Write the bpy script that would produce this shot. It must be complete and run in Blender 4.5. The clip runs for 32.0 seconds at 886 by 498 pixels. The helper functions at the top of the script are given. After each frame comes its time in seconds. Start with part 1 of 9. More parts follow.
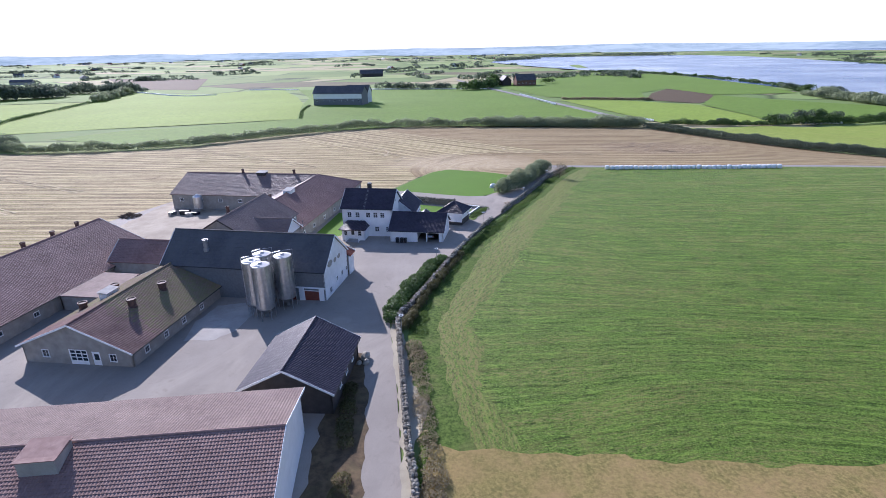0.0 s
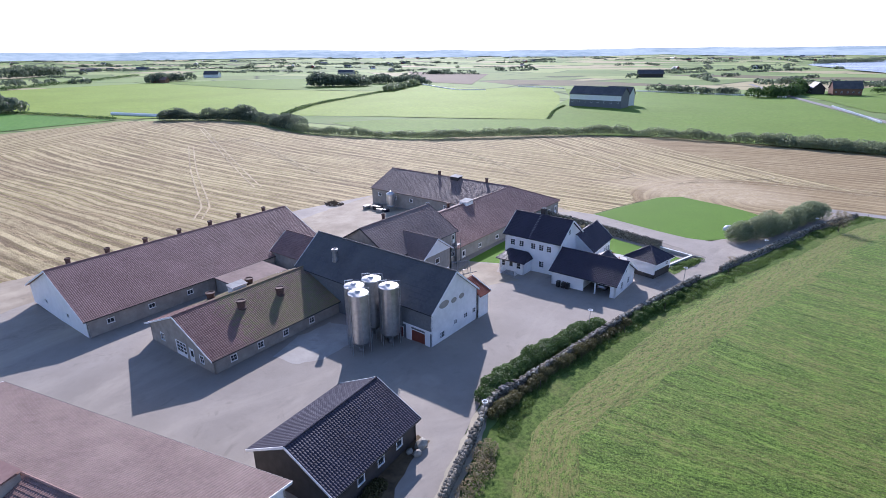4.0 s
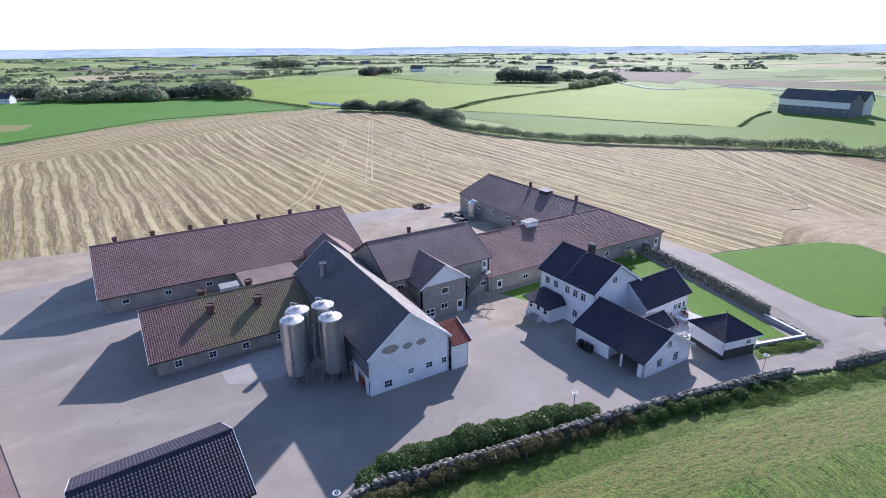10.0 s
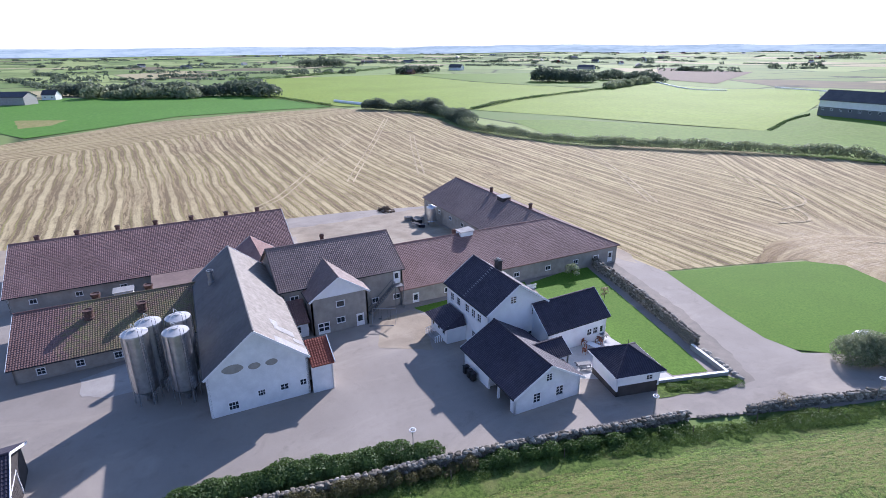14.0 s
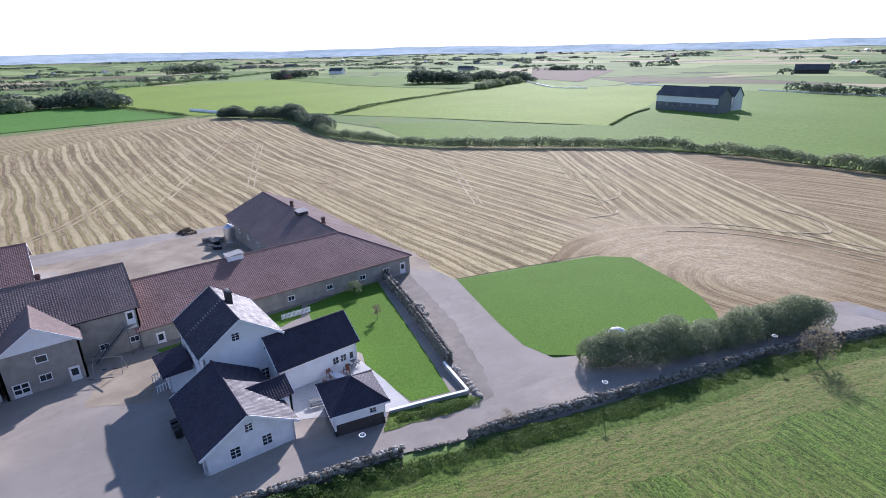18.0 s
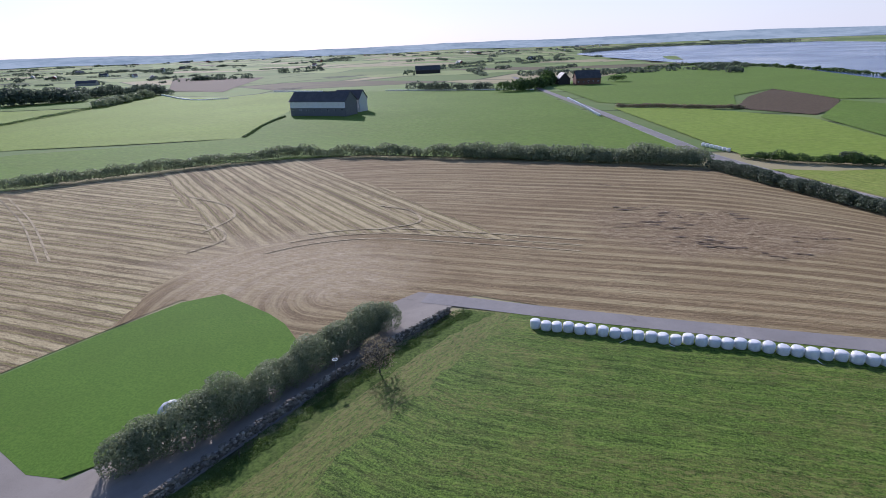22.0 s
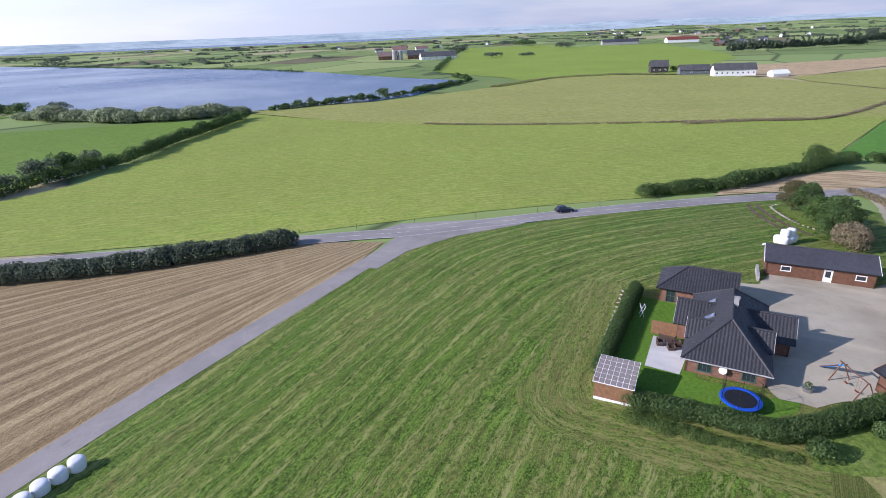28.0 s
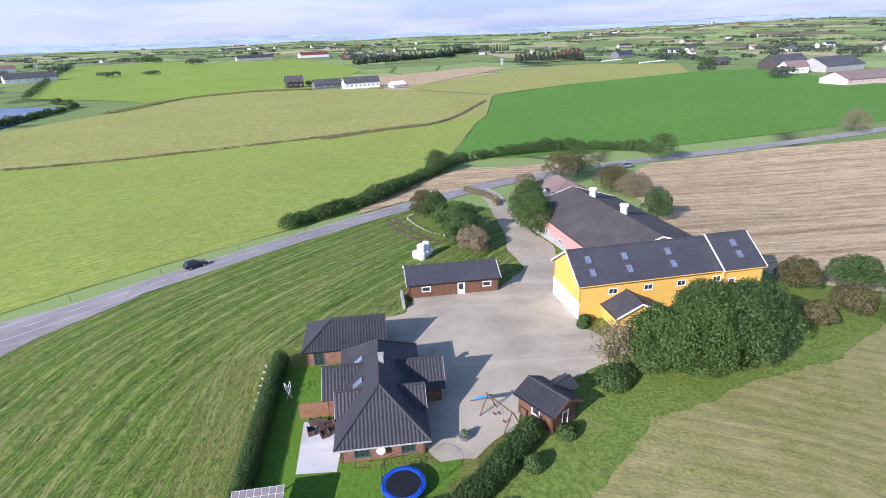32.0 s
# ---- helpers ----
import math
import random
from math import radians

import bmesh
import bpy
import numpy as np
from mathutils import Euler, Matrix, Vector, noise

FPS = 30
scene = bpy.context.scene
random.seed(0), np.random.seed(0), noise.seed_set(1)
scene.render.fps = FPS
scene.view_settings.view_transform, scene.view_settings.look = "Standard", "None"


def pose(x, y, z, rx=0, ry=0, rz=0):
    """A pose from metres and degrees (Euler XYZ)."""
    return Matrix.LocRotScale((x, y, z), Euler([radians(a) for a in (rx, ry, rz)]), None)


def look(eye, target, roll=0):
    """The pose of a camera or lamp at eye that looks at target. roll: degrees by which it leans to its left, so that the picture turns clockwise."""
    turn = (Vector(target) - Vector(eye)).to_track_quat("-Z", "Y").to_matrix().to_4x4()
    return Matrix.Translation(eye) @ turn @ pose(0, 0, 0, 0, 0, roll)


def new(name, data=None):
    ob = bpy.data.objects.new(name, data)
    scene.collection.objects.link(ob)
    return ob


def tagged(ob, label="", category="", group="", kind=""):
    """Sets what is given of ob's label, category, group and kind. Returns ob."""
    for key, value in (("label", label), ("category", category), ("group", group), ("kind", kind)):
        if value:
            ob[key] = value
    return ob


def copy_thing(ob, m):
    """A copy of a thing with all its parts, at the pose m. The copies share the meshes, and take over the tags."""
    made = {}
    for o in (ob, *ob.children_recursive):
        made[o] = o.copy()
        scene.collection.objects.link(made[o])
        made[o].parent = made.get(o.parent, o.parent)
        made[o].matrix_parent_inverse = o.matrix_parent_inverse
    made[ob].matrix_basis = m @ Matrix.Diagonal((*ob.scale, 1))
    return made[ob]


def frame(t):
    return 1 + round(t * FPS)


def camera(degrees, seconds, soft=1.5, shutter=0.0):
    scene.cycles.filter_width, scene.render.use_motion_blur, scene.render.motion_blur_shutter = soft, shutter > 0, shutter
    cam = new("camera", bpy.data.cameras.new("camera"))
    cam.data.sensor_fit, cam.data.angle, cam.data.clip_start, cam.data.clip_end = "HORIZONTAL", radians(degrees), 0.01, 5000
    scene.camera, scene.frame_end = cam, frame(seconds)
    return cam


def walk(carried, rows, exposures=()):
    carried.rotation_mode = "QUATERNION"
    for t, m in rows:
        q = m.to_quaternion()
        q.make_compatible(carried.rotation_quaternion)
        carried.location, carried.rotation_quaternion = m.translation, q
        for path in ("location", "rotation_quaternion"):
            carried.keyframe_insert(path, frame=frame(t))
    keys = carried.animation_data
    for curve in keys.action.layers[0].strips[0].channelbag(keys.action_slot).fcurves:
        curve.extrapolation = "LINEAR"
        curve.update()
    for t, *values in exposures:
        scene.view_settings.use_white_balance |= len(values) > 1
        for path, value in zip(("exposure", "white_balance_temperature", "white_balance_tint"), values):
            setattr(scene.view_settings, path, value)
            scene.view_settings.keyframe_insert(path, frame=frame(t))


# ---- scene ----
cam = camera(79.2, 32.0, soft=0.8)
# seconds, place of the drone, pitch, roll, yaw
ROWS = [
    (0.0, -0.00, 0.00, 38.70, -20.41, 1.10, 8.23),
    (0.5, 1.69, 5.06, 38.78, -20.36, 1.11, 8.57),
    (1.0, 3.31, 9.69, 38.84, -20.24, 0.90, 8.75),
    (1.5, 4.68, 13.36, 38.86, -20.17, 0.93, 12.34),
    (2.0, 5.77, 16.11, 38.85, -20.19, 1.06, 17.25),
    (2.5, 6.73, 18.52, 38.82, -20.18, 1.11, 22.18),
    (3.0, 7.63, 20.94, 38.78, -20.17, 0.96, 26.95),
    (3.5, 8.46, 23.39, 38.75, -20.20, 0.69, 31.77),
    (4.0, 9.30, 25.85, 38.74, -20.24, 0.44, 36.54),
    (4.5, 10.21, 28.32, 38.75, -20.27, 0.32, 40.24),
    (6.5, 13.79, 38.56, 38.82, -20.42, 0.27, 48.21),
    (7.0, 14.66, 41.18, 38.78, -20.43, 0.26, 50.32),
    (7.5, 15.42, 43.79, 38.73, -20.43, 0.31, 52.31),
    (8.0, 16.12, 46.41, 38.68, -20.44, 0.31, 54.27),
    (8.5, 16.83, 49.07, 38.65, -20.46, 0.33, 55.35),
    (9.0, 17.52, 51.72, 38.62, -20.48, 0.34, 56.07),
    (9.5, 18.23, 54.41, 38.59, -20.49, 0.38, 56.87),
    (10.0, 18.93, 57.14, 38.55, -20.50, 0.41, 57.76),
    (10.5, 19.65, 59.87, 38.48, -20.51, 0.44, 58.78),
    (11.0, 20.37, 62.60, 38.41, -20.51, 0.47, 59.87),
    (11.5, 21.07, 65.34, 38.33, -20.49, 0.47, 60.79),
    (12.0, 21.74, 68.03, 38.25, -20.51, 0.51, 61.43),
    (12.5, 22.44, 70.79, 38.21, -20.51, 0.51, 61.92),
    (13.0, 23.09, 73.59, 38.17, -20.54, 0.46, 62.25),
    (13.5, 23.68, 76.37, 38.14, -20.57, 0.44, 62.52),
    (15.5, 26.40, 87.68, 37.82, -20.51, 0.56, 62.95),
    (16.0, 27.12, 90.59, 37.79, -20.52, 0.62, 62.98),
    (16.5, 27.86, 93.54, 37.79, -20.52, 0.68, 62.14),
    (17.0, 28.69, 96.44, 37.80, -20.51, 0.84, 59.25),
    (17.5, 29.57, 99.34, 37.83, -20.50, 1.01, 55.66),
    (18.0, 30.44, 102.22, 37.87, -20.47, 1.16, 51.78),
    (18.5, 31.45, 105.00, 37.89, -20.50, 1.41, 47.99),
    (19.0, 32.49, 107.84, 37.90, -20.51, 1.62, 44.02),
    (19.5, 33.54, 110.63, 37.89, -20.54, 1.70, 39.79),
    (20.0, 34.65, 113.37, 37.86, -20.58, 1.83, 35.65),
    (20.5, 35.92, 116.12, 37.84, -20.64, 1.83, 31.77),
    (21.0, 37.33, 118.83, 37.84, -20.68, 1.91, 27.86),
    (21.5, 38.81, 121.58, 37.86, -20.82, 1.87, 23.33),
    (22.0, 40.48, 124.23, 37.91, -20.84, 2.22, 17.99),
    (22.5, 42.31, 126.74, 37.97, -20.95, 2.30, 12.40),
    (23.0, 44.22, 129.12, 38.02, -21.07, 2.35, 5.47),
    (23.5, 46.18, 131.35, 38.07, -21.24, 2.47, -2.98),
    (24.0, 48.20, 133.47, 38.10, -21.44, 2.47, -11.68),
    (24.5, 50.25, 135.54, 38.11, -21.60, 2.62, -19.82),
    (25.0, 52.38, 137.56, 38.09, -21.79, 2.64, -27.59),
    (25.5, 54.68, 139.53, 38.04, -21.88, 2.46, -34.66),
    (26.0, 57.22, 141.35, 37.96, -21.98, 2.03, -41.35),
    (26.5, 59.90, 142.92, 37.88, -22.10, 2.13, -47.78),
    (28.5, 70.71, 144.00, 37.57, -22.14, 1.91, -66.64),
    (29.0, 73.11, 143.47, 37.60, -22.10, 1.96, -70.69),
    (29.5, 75.41, 142.86, 37.64, -22.09, 2.01, -75.16),
    (30.0, 77.62, 142.10, 37.69, -22.07, 2.01, -80.33),
    (30.5, 79.66, 141.20, 37.75, -22.06, 1.88, -86.09),
    (31.0, 81.62, 140.45, 37.81, -22.07, 1.88, -92.23),
    (31.5, 83.45, 139.79, 37.89, -22.02, 1.80, -96.11),
    (32.0, 85.14, 139.17, 37.96, -21.91, 1.65, -97.72),
]
walk(cam, [(t, pose(x, y, z, 90 + p, r, w)) for t, x, y, z, p, r, w in ROWS],
     [(t, s, k, 23.5) for t, s, k in ((0.0, 0.52, 5740), (4.0, 0.56, 5740), (7.0, 0.55, 5740), (13.0, 0.55, 5740), (16.0, 0.66, 5740), (17.0, 0.6, 5740), (19.0, 0.14, 5740), (23.0, -0.2, 5780), (26.0, 0.02, 5820), (27.0, 0.18, 5870), (29.0, 0.40, 5890), (32.0, 0.64, 5890))])

# ---- sky, sun, exposure ----
SUN_YAW, SUN_UP = 39.0, 26.0
world = bpy.data.worlds.new("world")
scene.world = world
world.use_nodes = True
wn = world.node_tree.nodes
sky = wn.new("ShaderNodeTexSky")
sky.sky_type, sky.sun_disc = "NISHITA", False
sky.sun_elevation, sky.sun_rotation = radians(SUN_UP), radians(-SUN_YAW)
sky.altitude, sky.air_density, sky.dust_density, sky.ozone_density = 40, 1.0, 0.4, 3.0
wl = world.node_tree.links


def wnode(kind, *values):
    q = wn.new(kind)
    for s, v in zip(q.inputs, values):
        if isinstance(v, bpy.types.NodeSocket):
            wl.new(v, s)
        elif v is not None:
            s.default_value = v
    return q


def wmath(op, a, b=0.0):
    q = wnode("ShaderNodeMath", a, b)
    q.operation, q.use_clamp = op, op != "DIVIDE"
    return q.outputs[0]


def wnode_mul(a, b):
    q = wnode("ShaderNodeMath", a, b)
    q.operation = "MULTIPLY"
    return q.outputs[0]


# haze low over the land, paler towards the sun, and thin cloud streaks
coord = wn.new("ShaderNodeTexCoord").outputs["Generated"]
sep = wnode("ShaderNodeSeparateXYZ", coord).outputs
dot = wnode("ShaderNodeVectorMath", coord, (math.sin(radians(SUN_YAW)), -math.cos(radians(SUN_YAW)), 0.0))
dot.operation = "DOT_PRODUCT"
away = wmath("ADD", wnode_mul(dot.outputs["Value"], 0.1), 0.9)
low = wmath("SUBTRACT", 1.0, wmath("MULTIPLY", sep[2], 2.6))
streak = wnode("ShaderNodeVectorMath", coord, (2.2, 2.2, 16.0))
streak.operation = "MULTIPLY"
cloud = wn.new("ShaderNodeTexNoise")
wl.new(streak.outputs[0], cloud.inputs["Vector"])
cloud.inputs["Scale"].default_value, cloud.inputs["Detail"].default_value = 1.6, 6.0
cover = wn.new("ShaderNodeMapRange")
wl.new(cloud.outputs[0], cover.inputs[0])
cover.inputs[1].default_value, cover.inputs[2].default_value = 0.44, 0.66
haze = wn.new("ShaderNodeMix")
haze.data_type = "RGBA"
wl.new(cover.outputs[0], haze.inputs[0])
haze.inputs[6].default_value, haze.inputs[7].default_value = (2.4, 2.95, 4.0, 1), (3.7, 4.0, 4.5, 1)
glare = wn.new("ShaderNodeMix")
glare.data_type = "RGBA"
wl.new(wmath("ADD", wnode_mul(dot.outputs["Value"], -0.9), 0.35), glare.inputs[0])
wl.new(haze.outputs[2], glare.inputs[6])
glare.inputs[7].default_value = (7.6, 7.9, 8.2, 1)
veil = wn.new("ShaderNodeMix")
veil.data_type = "RGBA"
wl.new(wmath("MULTIPLY", away, low), veil.inputs[0])
wl.new(sky.outputs[0], veil.inputs[6])
wl.new(glare.outputs[2], veil.inputs[7])
wl.new(veil.outputs[2], wn["Background"].inputs[0])
wn["Background"].inputs[1].default_value = 0.128
sun_data = bpy.data.lights.new("sun", "SUN")
sun_data.energy, sun_data.angle, sun_data.color = 4.7, radians(0.53), (1.0, 0.95, 0.88)
sun = new("sun", sun_data)
sun_to = Vector((-math.sin(radians(SUN_YAW)) * math.cos(radians(SUN_UP)), math.cos(radians(SUN_YAW)) * math.cos(radians(SUN_UP)), math.sin(radians(SUN_UP))))
sun.matrix_world = look((-200, 300, 250), Vector((-200, 300, 250)) - sun_to)

# ---- tools ----
rnd = random.Random(7)


def hill(x, y, cx, cy, s):
    return math.exp(-((x - cx) ** 2 + (y - cy) ** 2) / (2 * s * s))


BASIN = [(250, 700), (690, 700), (740, 1000), (830, 1500), (860, 2150), (780, 2850), (600, 3150), (-60, 3150), (-340, 3300), (-160, 2186), (-90, 1800), (0, 1480), (150, 1090), (225, 1000)]
EAST_TURN, EAST_X, EAST_Y = -6.845, -15.6385, 14.6597
EC, ES = math.cos(radians(EAST_TURN)), math.sin(radians(EAST_TURN))


survey = {"on": False}


def east(pts):
    """Points of the eastern survey (the second farm and the land behind it) in the place's own axes."""
    return [(EC * x - ES * y + EAST_X, ES * x + EC * y + EAST_Y) for x, y in pts]


def east_turn(before):
    """Lay what was built since, in the axes of the eastern survey, into the place."""
    bpy.context.view_layer.update()
    m = pose(EAST_X, EAST_Y, 0, 0, 0, EAST_TURN)
    for ob in list(bpy.data.objects):
        if ob.name not in before and ob.parent is None:
            ob.matrix_world = m @ ob.matrix_world


def ground_z(x, y):
    """Height of the ground, with the second farm's rise laid by the eastern survey's axes."""
    w = 0 if survey["on"] else min(1, max(0, (x - 95) / 25))
    u, v = x - EAST_X, y - EAST_Y
    return land(x, y) if w == 0 else (1 - w) * land(x, y) + w * land(EC * u + ES * v, -ES * u + EC * v)


def land(x, y):
    """A broad rise under each farm on a low plain, and far hills."""
    z = -7 + 5.5 * hill(x, y, -10, 90, 110) + 6.2 * hill(x, y, 145, 135, 70) + hill(x, y, 60, 60, 70) + 3.5 * hill(x, y, -155, 458, 60)
    d = math.hypot(x, y)
    if d > 900:
        k = min(1, (d - 900) / 2200)
        n = noise.noise(Vector((x / 900, y / 900, 3.1))) + 0.5 * noise.noise(Vector((x / 350, y / 350, 7.7)))
        a = math.atan2(y, x)
        k *= 1 - min(1, max(0, 1.6 - abs(a - 1.02) * 2.6))
        lift = max(0.0, math.cos(a + 0.75)) ** 3 * 62 * min(1, max(0, (d - 1500) / 2600))
        z += k * 17 * n + lift + k * 2
        if y > 700 and -400 < x < 1000 and inside(x, y, BASIN):
            z = min(z, -9)
    return z


def grid_lines(vals):
    return sorted(set(round(v, 3) for v in vals))


def link(name, verts, faces, mat, parent=None, label="", smooth=False):
    me = bpy.data.meshes.new(name)
    me.from_pydata([tuple(v) for v in verts], [], faces)
    me.materials.append(mat)
    if smooth:
        me.polygons.foreach_set("use_smooth", [True] * len(me.polygons))
    me.update()
    ob = new(name, me)
    if parent is not None:
        ob.parent = parent
    if label:
        ob["label"] = label
    return ob


class Geo:
    """Collects vertices and faces of one mesh."""

    def __init__(self):
        self.v, self.f = [], []

    def quad(self, *p):
        n = len(self.v)
        self.v += [tuple(q) for q in p]
        self.f.append(tuple(range(n, n + len(p))))
        return self

    def box(self, x0, y0, z0, x1, y1, z1, m=None, bevel=0.0):
        n = len(self.v)
        b = bevel
        if b:
            ring = [(x0 + b, y0), (x1 - b, y0), (x1, y0 + b), (x1, y1 - b), (x1 - b, y1), (x0 + b, y1), (x0, y1 - b), (x0, y0 + b)]
            ins = [(min(max(x, x0 + b), x1 - b), min(max(y, y0 + b), y1 - b)) for x, y in ring]
            p = [(x, y, z0) for x, y in ring] + [(x, y, z1 - b) for x, y in ring] + [(x, y, z1) for x, y in ins]
            f = [tuple(reversed(range(8)))]
            for k in range(8):
                j = (k + 1) % 8
                f += [(k, j, j + 8, k + 8), (k + 8, j + 8, j + 16, k + 16)]
            f.append(tuple(range(16, 24)))
        else:
            p = [(x0, y0, z0), (x1, y0, z0), (x1, y1, z0), (x0, y1, z0), (x0, y0, z1), (x1, y0, z1), (x1, y1, z1), (x0, y1, z1)]
            f = [(3, 2, 1, 0), (4, 5, 6, 7), (0, 1, 5, 4), (1, 2, 6, 5), (2, 3, 7, 6), (3, 0, 4, 7)]
        if m is not None:
            p = [tuple(m @ Vector(q)) for q in p]
        self.v += p
        self.f += [tuple(i + n for i in q) for q in f]
        return self

    def beam(self, a, b, w, h=None, up=(0, 0, 1)):
        """A bar of width w and height h from a to b."""
        a, b = Vector(a), Vector(b)
        d = b - a
        ln = d.length
        if ln < 1e-6:
            return self
        x = d / ln
        up = Vector(up)
        if abs(x.dot(up)) > 0.99:
            up = Vector((1, 0, 0))
        y = up.cross(x).normalized()
        z = x.cross(y)
        h = h or w
        m = Matrix(((x.x, y.x, z.x, a.x), (x.y, y.y, z.y, a.y), (x.z, y.z, z.z, a.z), (0, 0, 0, 1)))
        return self.box(0, -w / 2, -h / 2, ln, w / 2, h / 2, m)

    def tube(self, a, b, r0, r1=None, n=8, caps=True):
        a, b = Vector(a), Vector(b)
        r1 = r0 if r1 is None else r1
        x = (b - a).normalized()
        up = Vector((0, 0, 1)) if abs(x.z) < 0.95 else Vector((1, 0, 0))
        y = up.cross(x).normalized()
        z = x.cross(y)
        k = len(self.v)
        for c, r in ((a, r0), (b, r1)):
            for i in range(n):
                t = 2 * math.pi * i / n
                self.v.append(tuple(c + y * (r * math.cos(t)) + z * (r * math.sin(t))))
        for i in range(n):
            j = (i + 1) % n
            self.f.append((k + i, k + j, k + n + j, k + n + i))
        if caps:
            self.f.append(tuple(k + i for i in reversed(range(n))))
            self.f.append(tuple(k + n + i for i in range(n)))
        return self

    def lathe(self, c, prof, n=16):
        """A body turned round the upright through c; prof: (radius, height)."""
        k = len(self.v)
        for r, h in prof:
            for i in range(n):
                t = 2 * math.pi * i / n
                self.v.append((c[0] + r * math.cos(t), c[1] + r * math.sin(t), c[2] + h))
        for q in range(len(prof) - 1):
            for i in range(n):
                j = (i + 1) % n
                self.f.append((k + q * n + i, k + q * n + j, k + (q + 1) * n + j, k + (q + 1) * n + i))
        self.f.append(tuple(k + i for i in reversed(range(n))))
        self.f.append(tuple(k + (len(prof) - 1) * n + i for i in range(n)))
        return self

    def done(self, name, mat, parent=None, label="", smooth=False):
        return link(name, self.v, self.f, mat, parent, label, smooth)


def empty(name, x, y, z, yaw, label, category, group="", kind=""):
    e = new(name)
    e.matrix_world = pose(x, y, z, 0, 0, yaw)
    return tagged(e, label, category, group, kind)


def inside(x, y, poly):
    c = False
    j = len(poly) - 1
    for i in range(len(poly)):
        (xi, yi), (xj, yj) = poly[i], poly[j]
        if (yi > y) != (yj > y) and x < (xj - xi) * (y - yi) / (yj - yi) + xi:
            c = not c
        j = i
    return c


def smooth_line(pts, step=6.0):
    """Points on a smooth curve through pts, about a step apart."""
    out = []
    p = [Vector((*q, 0)) for q in pts]
    for i in range(len(p) - 1):
        a, b = p[i], p[i + 1]
        pa = p[i - 1] if i else a * 2 - b
        pb = p[i + 2] if i + 2 < len(p) else b * 2 - a
        n = max(1, int((b - a).length / step))
        for k in range(n):
            t = k / n
            q = 0.5 * ((2 * a) + (b - pa) * t + (2 * pa - 5 * a + 4 * b - pb) * t * t + (3 * a - pa - 3 * b + pb) * t ** 3)
            out.append((q.x, q.y))
    out.append(tuple(pts[-1]))
    return out


def sheet(name, poly, lift, mat, label, category, step=8.0, kind="structure", curve=True, rough=0.0, flat=None):
    """A patch of ground with that outline, draped on the ground."""
    ring = smooth_line(list(poly) + [poly[0]], step)[:-1] if curve else list(poly)
    if rough:
        ring = [p for a, b in zip(ring, ring[1:] + ring[:1]) for n in (max(1, int(math.dist(a, b) / (rough * 2.2))),) for p in ((a[0] + (b[0] - a[0]) * i / n, a[1] + (b[1] - a[1]) * i / n) for i in range(n))]
        ring = [(x + 1.5 * rough * noise.noise(Vector((x * 0.35 / rough ** 0.5, y * 0.35 / rough ** 0.5, 1.3))), y + 1.5 * rough * noise.noise(Vector((x * 0.35 / rough ** 0.5, y * 0.35 / rough ** 0.5, 8.3)))) for x, y in ring]
    bm = bmesh.new()
    vs = [bm.verts.new((x, y, 0)) for x, y in ring]
    f = bm.faces.new(vs)
    if f.normal.z < 0 or f.calc_area() and sum((ring[i][0] * ring[(i + 1) % len(ring)][1] - ring[(i + 1) % len(ring)][0] * ring[i][1]) for i in range(len(ring))) < 0:
        f.normal_flip()
    xs, ys = [p[0] for p in ring], [p[1] for p in ring]
    for ax, lo, hi in ((0, min(xs), max(xs)), (1, min(ys), max(ys))):
        k = math.floor(lo / step) + 1
        while k * step < hi:
            co, no = [0, 0, 0], [0, 0, 0]
            co[ax], no[ax] = k * step, 1
            bmesh.ops.bisect_plane(bm, geom=bm.verts[:] + bm.edges[:] + bm.faces[:], plane_co=co, plane_no=no)
            k += 1
    bmesh.ops.triangulate(bm, faces=[f for f in bm.faces if len(f.verts) > 4])
    for v in bm.verts:
        v.co.z = flat if flat is not None else ground_z(v.co.x, v.co.y) + lift
    me = bpy.data.meshes.new(name)
    bm.normal_update()
    bm.to_mesh(me)
    bm.free()
    me.materials.append(mat)
    return tagged(new(name, me), label, category, kind=kind)


def ribbon(name, line, width, lift, mat, label, category, step=5.0, kind="structure", parent=None, shift=0.0):
    """A strip of that width along a line, draped on the ground; shift: to the left of the line."""
    pts = smooth_line(line, step)
    v, f = [], []
    for i, (x, y) in enumerate(pts):
        a, b = pts[max(0, i - 1)], pts[min(len(pts) - 1, i + 1)]
        d = Vector((b[0] - a[0], b[1] - a[1])).normalized()
        nx, ny = -d.y, d.x
        for s in (-0.5, -0.17, 0.17, 0.5):
            px, py = x + nx * (shift + s * width), y + ny * (shift + s * width)
            v.append((px, py, ground_z(px, py) + lift))
        if i:
            k = 4 * i
            for j in range(3):
                f.append((k - 4 + j + 1, k - 4 + j, k + j, k + j + 1))
    ob = link(name, v, f, mat, parent, "" if parent is None else label)
    return ob if parent is not None else tagged(ob, label, category, kind=kind)


